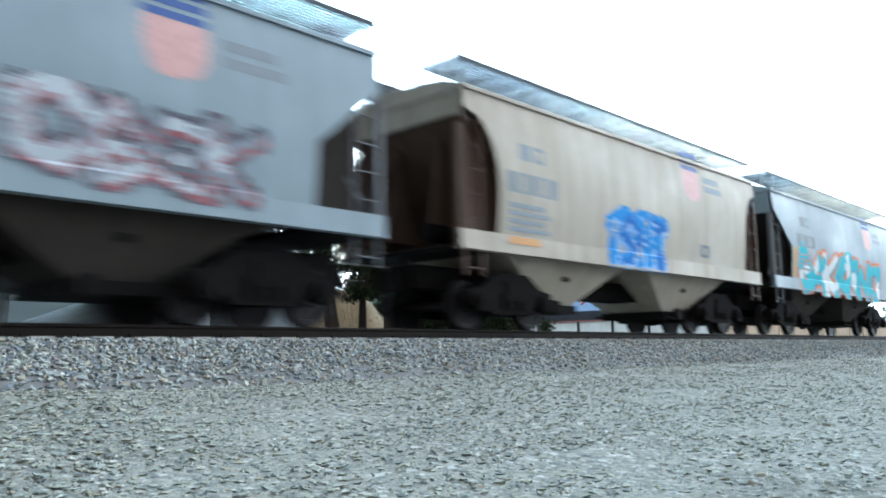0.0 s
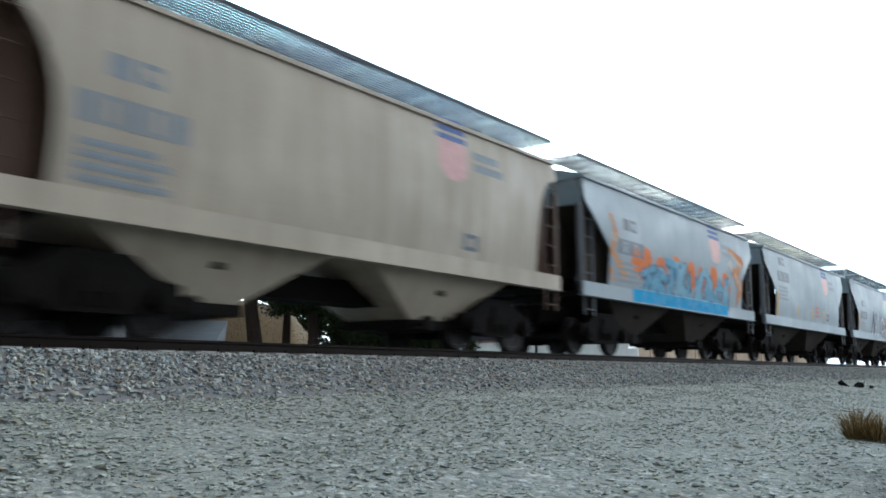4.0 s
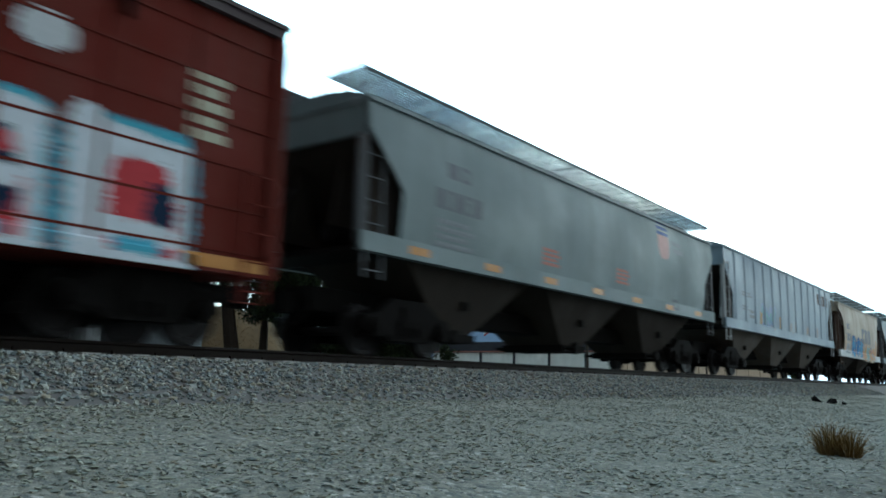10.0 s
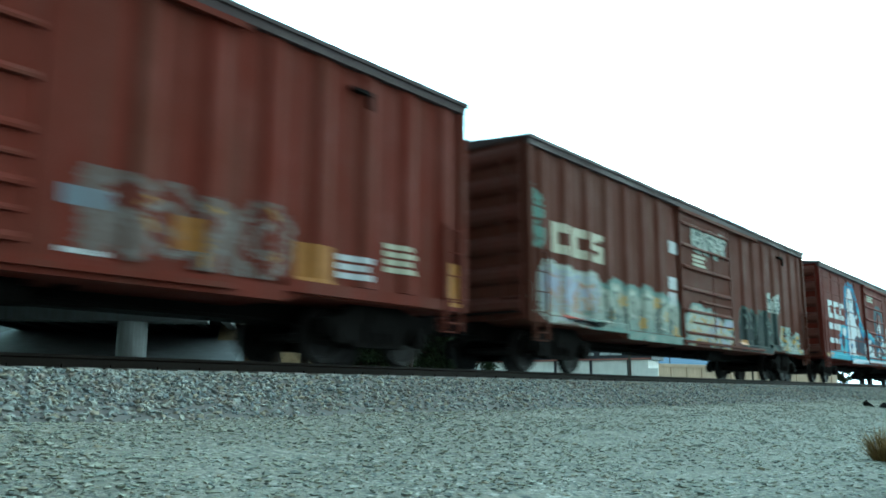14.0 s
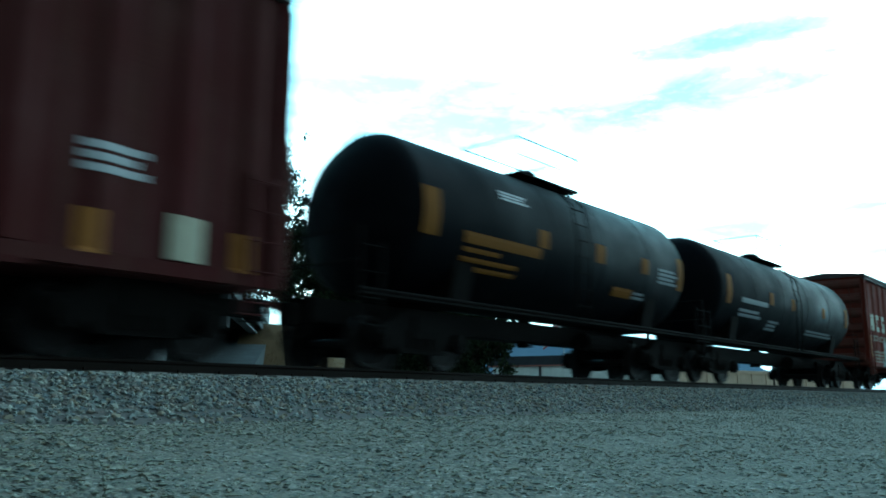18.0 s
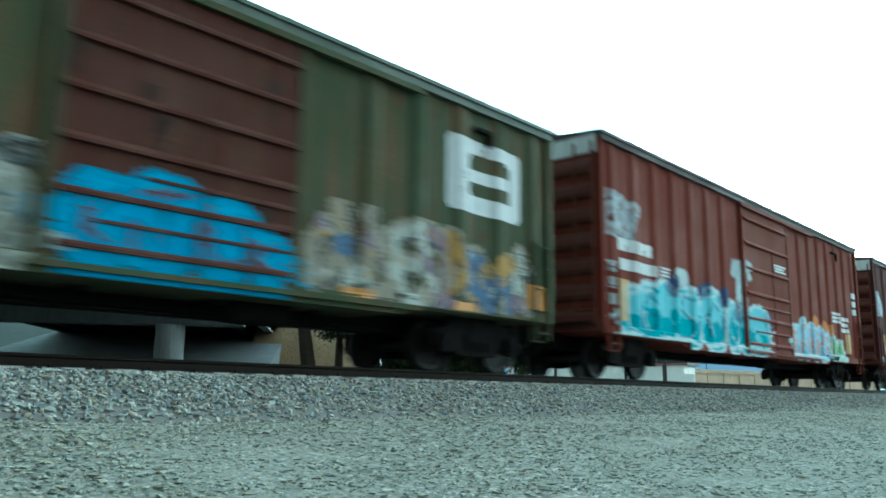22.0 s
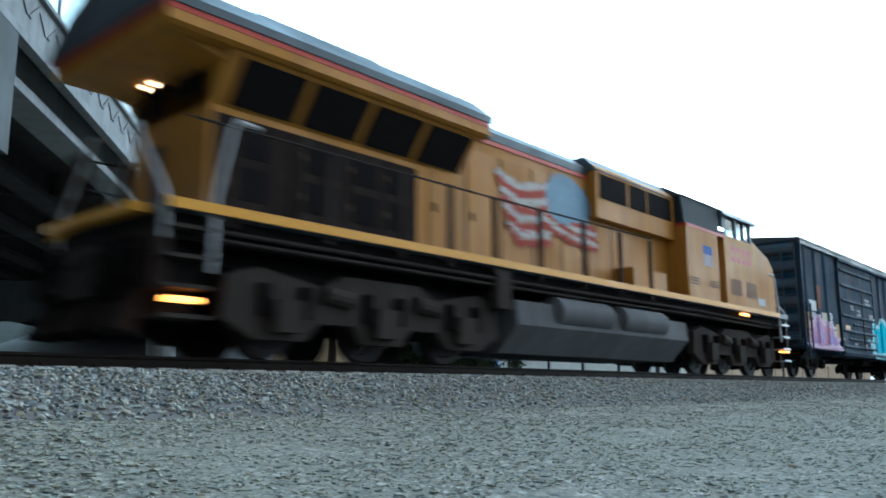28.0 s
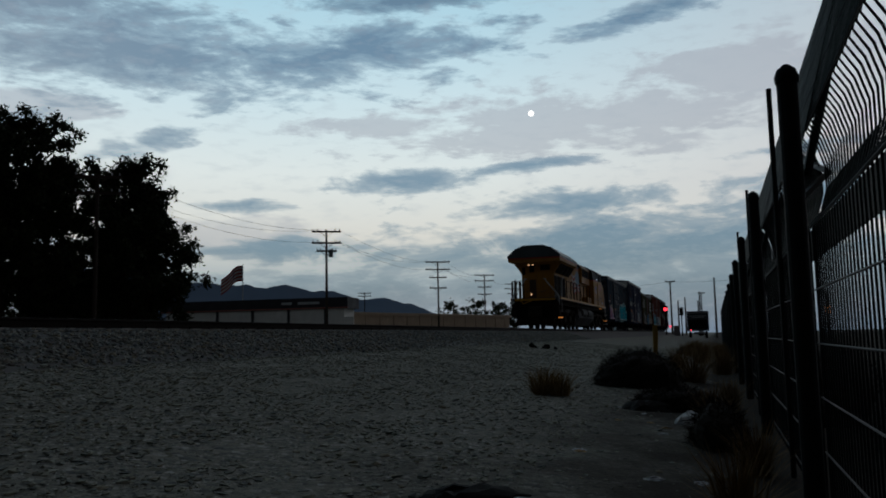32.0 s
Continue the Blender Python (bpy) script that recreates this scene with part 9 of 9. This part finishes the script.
stake = new("marker_stake", Mesh().prism([(-0.035, -0.012), (0.035, -0.012), (0.035, 0.012), (-0.035, 0.012)], 0, 0.88, "z").box(-0.036, 0.036, -0.014, -0.0125, 0.66, 0.8).data("marker_stake", plain("faded_yellow_stake", (0.32, 0.20, 0.03), 0.6)))
stake.matrix_basis = pose(-0.92, 13.1, ground_z(-0.92, 13.1) - 0.05, 2, 1, 20)
tagged(stake, "faded yellow plastic marker stake in the dirt", "stake")


def litter(x, y, w, h, mat, label, seed, name="plastic_bag"):
    rng = np.random.default_rng(seed)
    me = Mesh()
    k = 9
    for j in range(k):
        for i in range(k):
            u, v = i / (k - 1) - 0.5, j / (k - 1) - 0.5
            r = max(0, 1 - 4 * (u * u + v * v))
            me.v.append((u * w + rng.normal(0, 0.012), v * w * 0.7 + rng.normal(0, 0.012), h * r ** 0.6 * rng.uniform(0.6, 1.1)))
    me.f = [(j * k + i, j * k + i + 1, (j + 1) * k + i + 1, (j + 1) * k + i) for j in range(k - 1) for i in range(k - 1)]
    me.f.append(tuple(i for i in range(k)) + tuple((j + 1) * k + k - 1 for j in range(k - 1)) + tuple((k - 1) * k + i for i in range(k - 2, -1, -1)) + tuple(j * k for j in range(k - 2, 0, -1)))
    me.m = [0] * len(me.f)
    ob = new(name, me.data(name, mat))
    ob.matrix_basis = pose(x, y, ground_z(x, y) - 0.005, 0, 0, rng.uniform(0, 180))
    tagged(ob, label, "litter")


litter(-0.22, 7.0, 0.34, 0.12, plain("dirty_white_plastic", (0.45, 0.47, 0.47), 0.5), "crumpled dirty white plastic bag on the dirt", 1)
litter(-1.05, 3.42, 0.5, 0.06, plain("black_plastic", (0.008, 0.008, 0.009), 0.8, gloss=0.05), "crumpled black plastic on the ground", 2)
litter(-0.80, 3.38, 0.22, 0.03, WHITE, "torn scrap of white paper", 3, "paper_scrap")
litter(-0.66, 8.0, 0.5, 0.12, plain("dark_rag", (0.02, 0.02, 0.02), 0.8), "dark discarded rag on the dirt", 4, "rag")
for i in range(14):
    litter(-0.95 + 0.9 * random.random(), 4.2 + 4.0 * random.random(), 0.05 + 0.05 * random.random(), 0.015, WHITE if i % 3 else TAN, "small scrap of litter", 10 + i, "paper_scrap")
rng_r = np.random.default_rng(9)
for i, (x, y) in enumerate(((-5.0, 23.0), (-4.66, 23.05), (-4.36, 23.1))):
    r = stones("rock", np.zeros((1, 3)), np.array([0.30 - 0.05 * i]), BLACK, rng_r, 0.6)
    r.matrix_basis = pose(x, y, ground_z(x, y) + 0.05)
    tagged(r, "dark broken rock at the ballast's foot", "rock")

# a vehicle's lights behind the fence; the post that holds them is added
far = thing("distant_lights", "small amber vehicle lights far behind the fence, on an added post", "lamp", at=pose(7.5, 62.0, 0.0))
part("post", Mesh().tube((0, 0, 0), (0, 0, 3.4), 0.08, 8), BLACK, far)
for z in (1.95, 2.25):
    part("lamp", Mesh().box(-0.22, 0.22, -0.12, -0.06, z, z + 0.16), STEPLIGHT, far, "lit amber lamp")

# ---- far end of the road: signal, lorry ----
sig = thing("railway_signal", "red signal lamp on a thin mast", "signal", at=pose(-6.1, 109.8, 0.1))
part("mast", Mesh().tube((0, 0, 0), (0, 0, 3.9), 0.08, 8), BLACK, sig)
part("head", Mesh().box(-0.28, 0.28, -0.02, 0.2, 3.3, 4.2), BLACK, sig)
part("lamp", Mesh().tube((0, -0.1, 3.75), (0, -0.02, 3.75), 0.24, 16), SIGNAL_RED, sig, "lit red lamp")
part("lamp", Mesh().tube((0.5, -0.1, 1.5), (0.5, -0.02, 1.5), 0.12, 12), SIGNAL_RED, sig, "lit red lamp")
part("relay_box", Mesh().box(0.9, 1.7, 0, 0.5, 0, 1.6), CHROME, sig)
sig2 = thing("railway_signal", "unlit dark signal on a mast", "signal", at=pose(-4.3, 115.0, 0.1))
part("mast", Mesh().tube((0, 0, 0), (0, 0, 3.2), 0.08, 8), BLACK, sig2)
part("head", Mesh().box(-0.25, 0.25, -0.1, 0.1, 3.0, 4.1), BLACK, sig2)
lorry = thing("lorry", "dark box lorry with pale bars and a lit tail lamp", "lorry", at=pose(-1.95, 100.0, 0.05))
part("cargo_box", Mesh().box(-1.2, 1.2, 0, 6.0, 0.9, 3.2), NAVY, lorry)
part("rear_door", Mesh().box(-1.1, 1.1, -0.03, 0, 1.0, 3.1), LOCOGREY, lorry)
part("tail_lamp", Mesh().box(-0.86, -0.72, -0.06, -0.03, 0.92, 1.06), SIGNAL_RED, lorry)
part("bumper", Mesh().box(-0.5, 0.8, -0.12, -0.03, 0.62, 0.78), WHITE, lorry, "pale bumper")
for x in (-0.9, 0.9):
    part("wheel", Mesh().tube((x - 0.15, 0.9, 0.42), (x + 0.15, 0.9, 0.42), 0.42, 16), BLACK, lorry)
for z, w in ((2.98, 1.05), (2.62, 0.95), (2.45, 0.7)):
    part("sign_bar", Mesh().box(-w, w, -0.05, -0.02, z, z + 0.07), WHITE, lorry, "pale lettering, as a bar")
part("dark_panel", Mesh().box(-1.05, 1.05, -0.045, -0.02, 1.1, 2.2), BLACK, lorry)
for x, h, lab in ((-6.1, 6.5, "thin distant wooden pole beside the track"), (-2.4, 8.0, "tall thin distant wooden pole"), (-2.7, 6.4, "short distant wooden pole"), (-4.9, 7.0, "thin distant wooden pole beyond the signal")):
    utility_pole(x, 150.0, 0.1, h, (), lab)
part("underrun_bar", Mesh().box(-1.1, 1.1, -0.02, 0.1, 0.5, 0.6), BLACK, lorry)


# ---- what moves: the train rolls away along the track ----
RUN = [(0, 0), (1, 11.62), (2, 23.23), (3, 34.8), (6, 69.2), (7, 80.75), (8, 92.3), (9, 103.65), (10, 114.95), (11, 126.15), (12, 137.2), (13, 148.1), (14, 159.0), (15, 169.95), (18, 202.95),
       (19, 213.95), (20, 224.9), (21, 235.85), (22, 246.8), (23, 257.65), (24, 268.45), (25, 279.25), (26, 290.1), (29, 322.4), (30, 333.1), (31, 343.8), (32, 354.4)]


def motions():
    for car, c in TRAIN:
        rows = []
        for t, s in RUN:
            x, y, a = track_at(c + s)
            rows.append((t, pose(x, y, RAIL_Z, 0, 0, a)))
        walk(car, rows)
    # wheels roll by the way the train goes; wheelsets of one size and seat turn alike
    ts, ss = [t for t, _ in RUN], [s for _, s in RUN]
    first = {}
    for w, a, r in ROLLING:
        if (a, r) not in first:
            walk(w, [(i / 30, pose(0, a, r, -math.degrees(np.interp(i / 30, ts, ss) / r))) for i in range(961)])
            first[(a, r)] = w
        else:
            keys = first[(a, r)].animation_data
            w.rotation_mode = "QUATERNION"
            mine = w.animation_data_create()
            mine.action = keys.action
            mine.action_slot = keys.action_slot


motions()
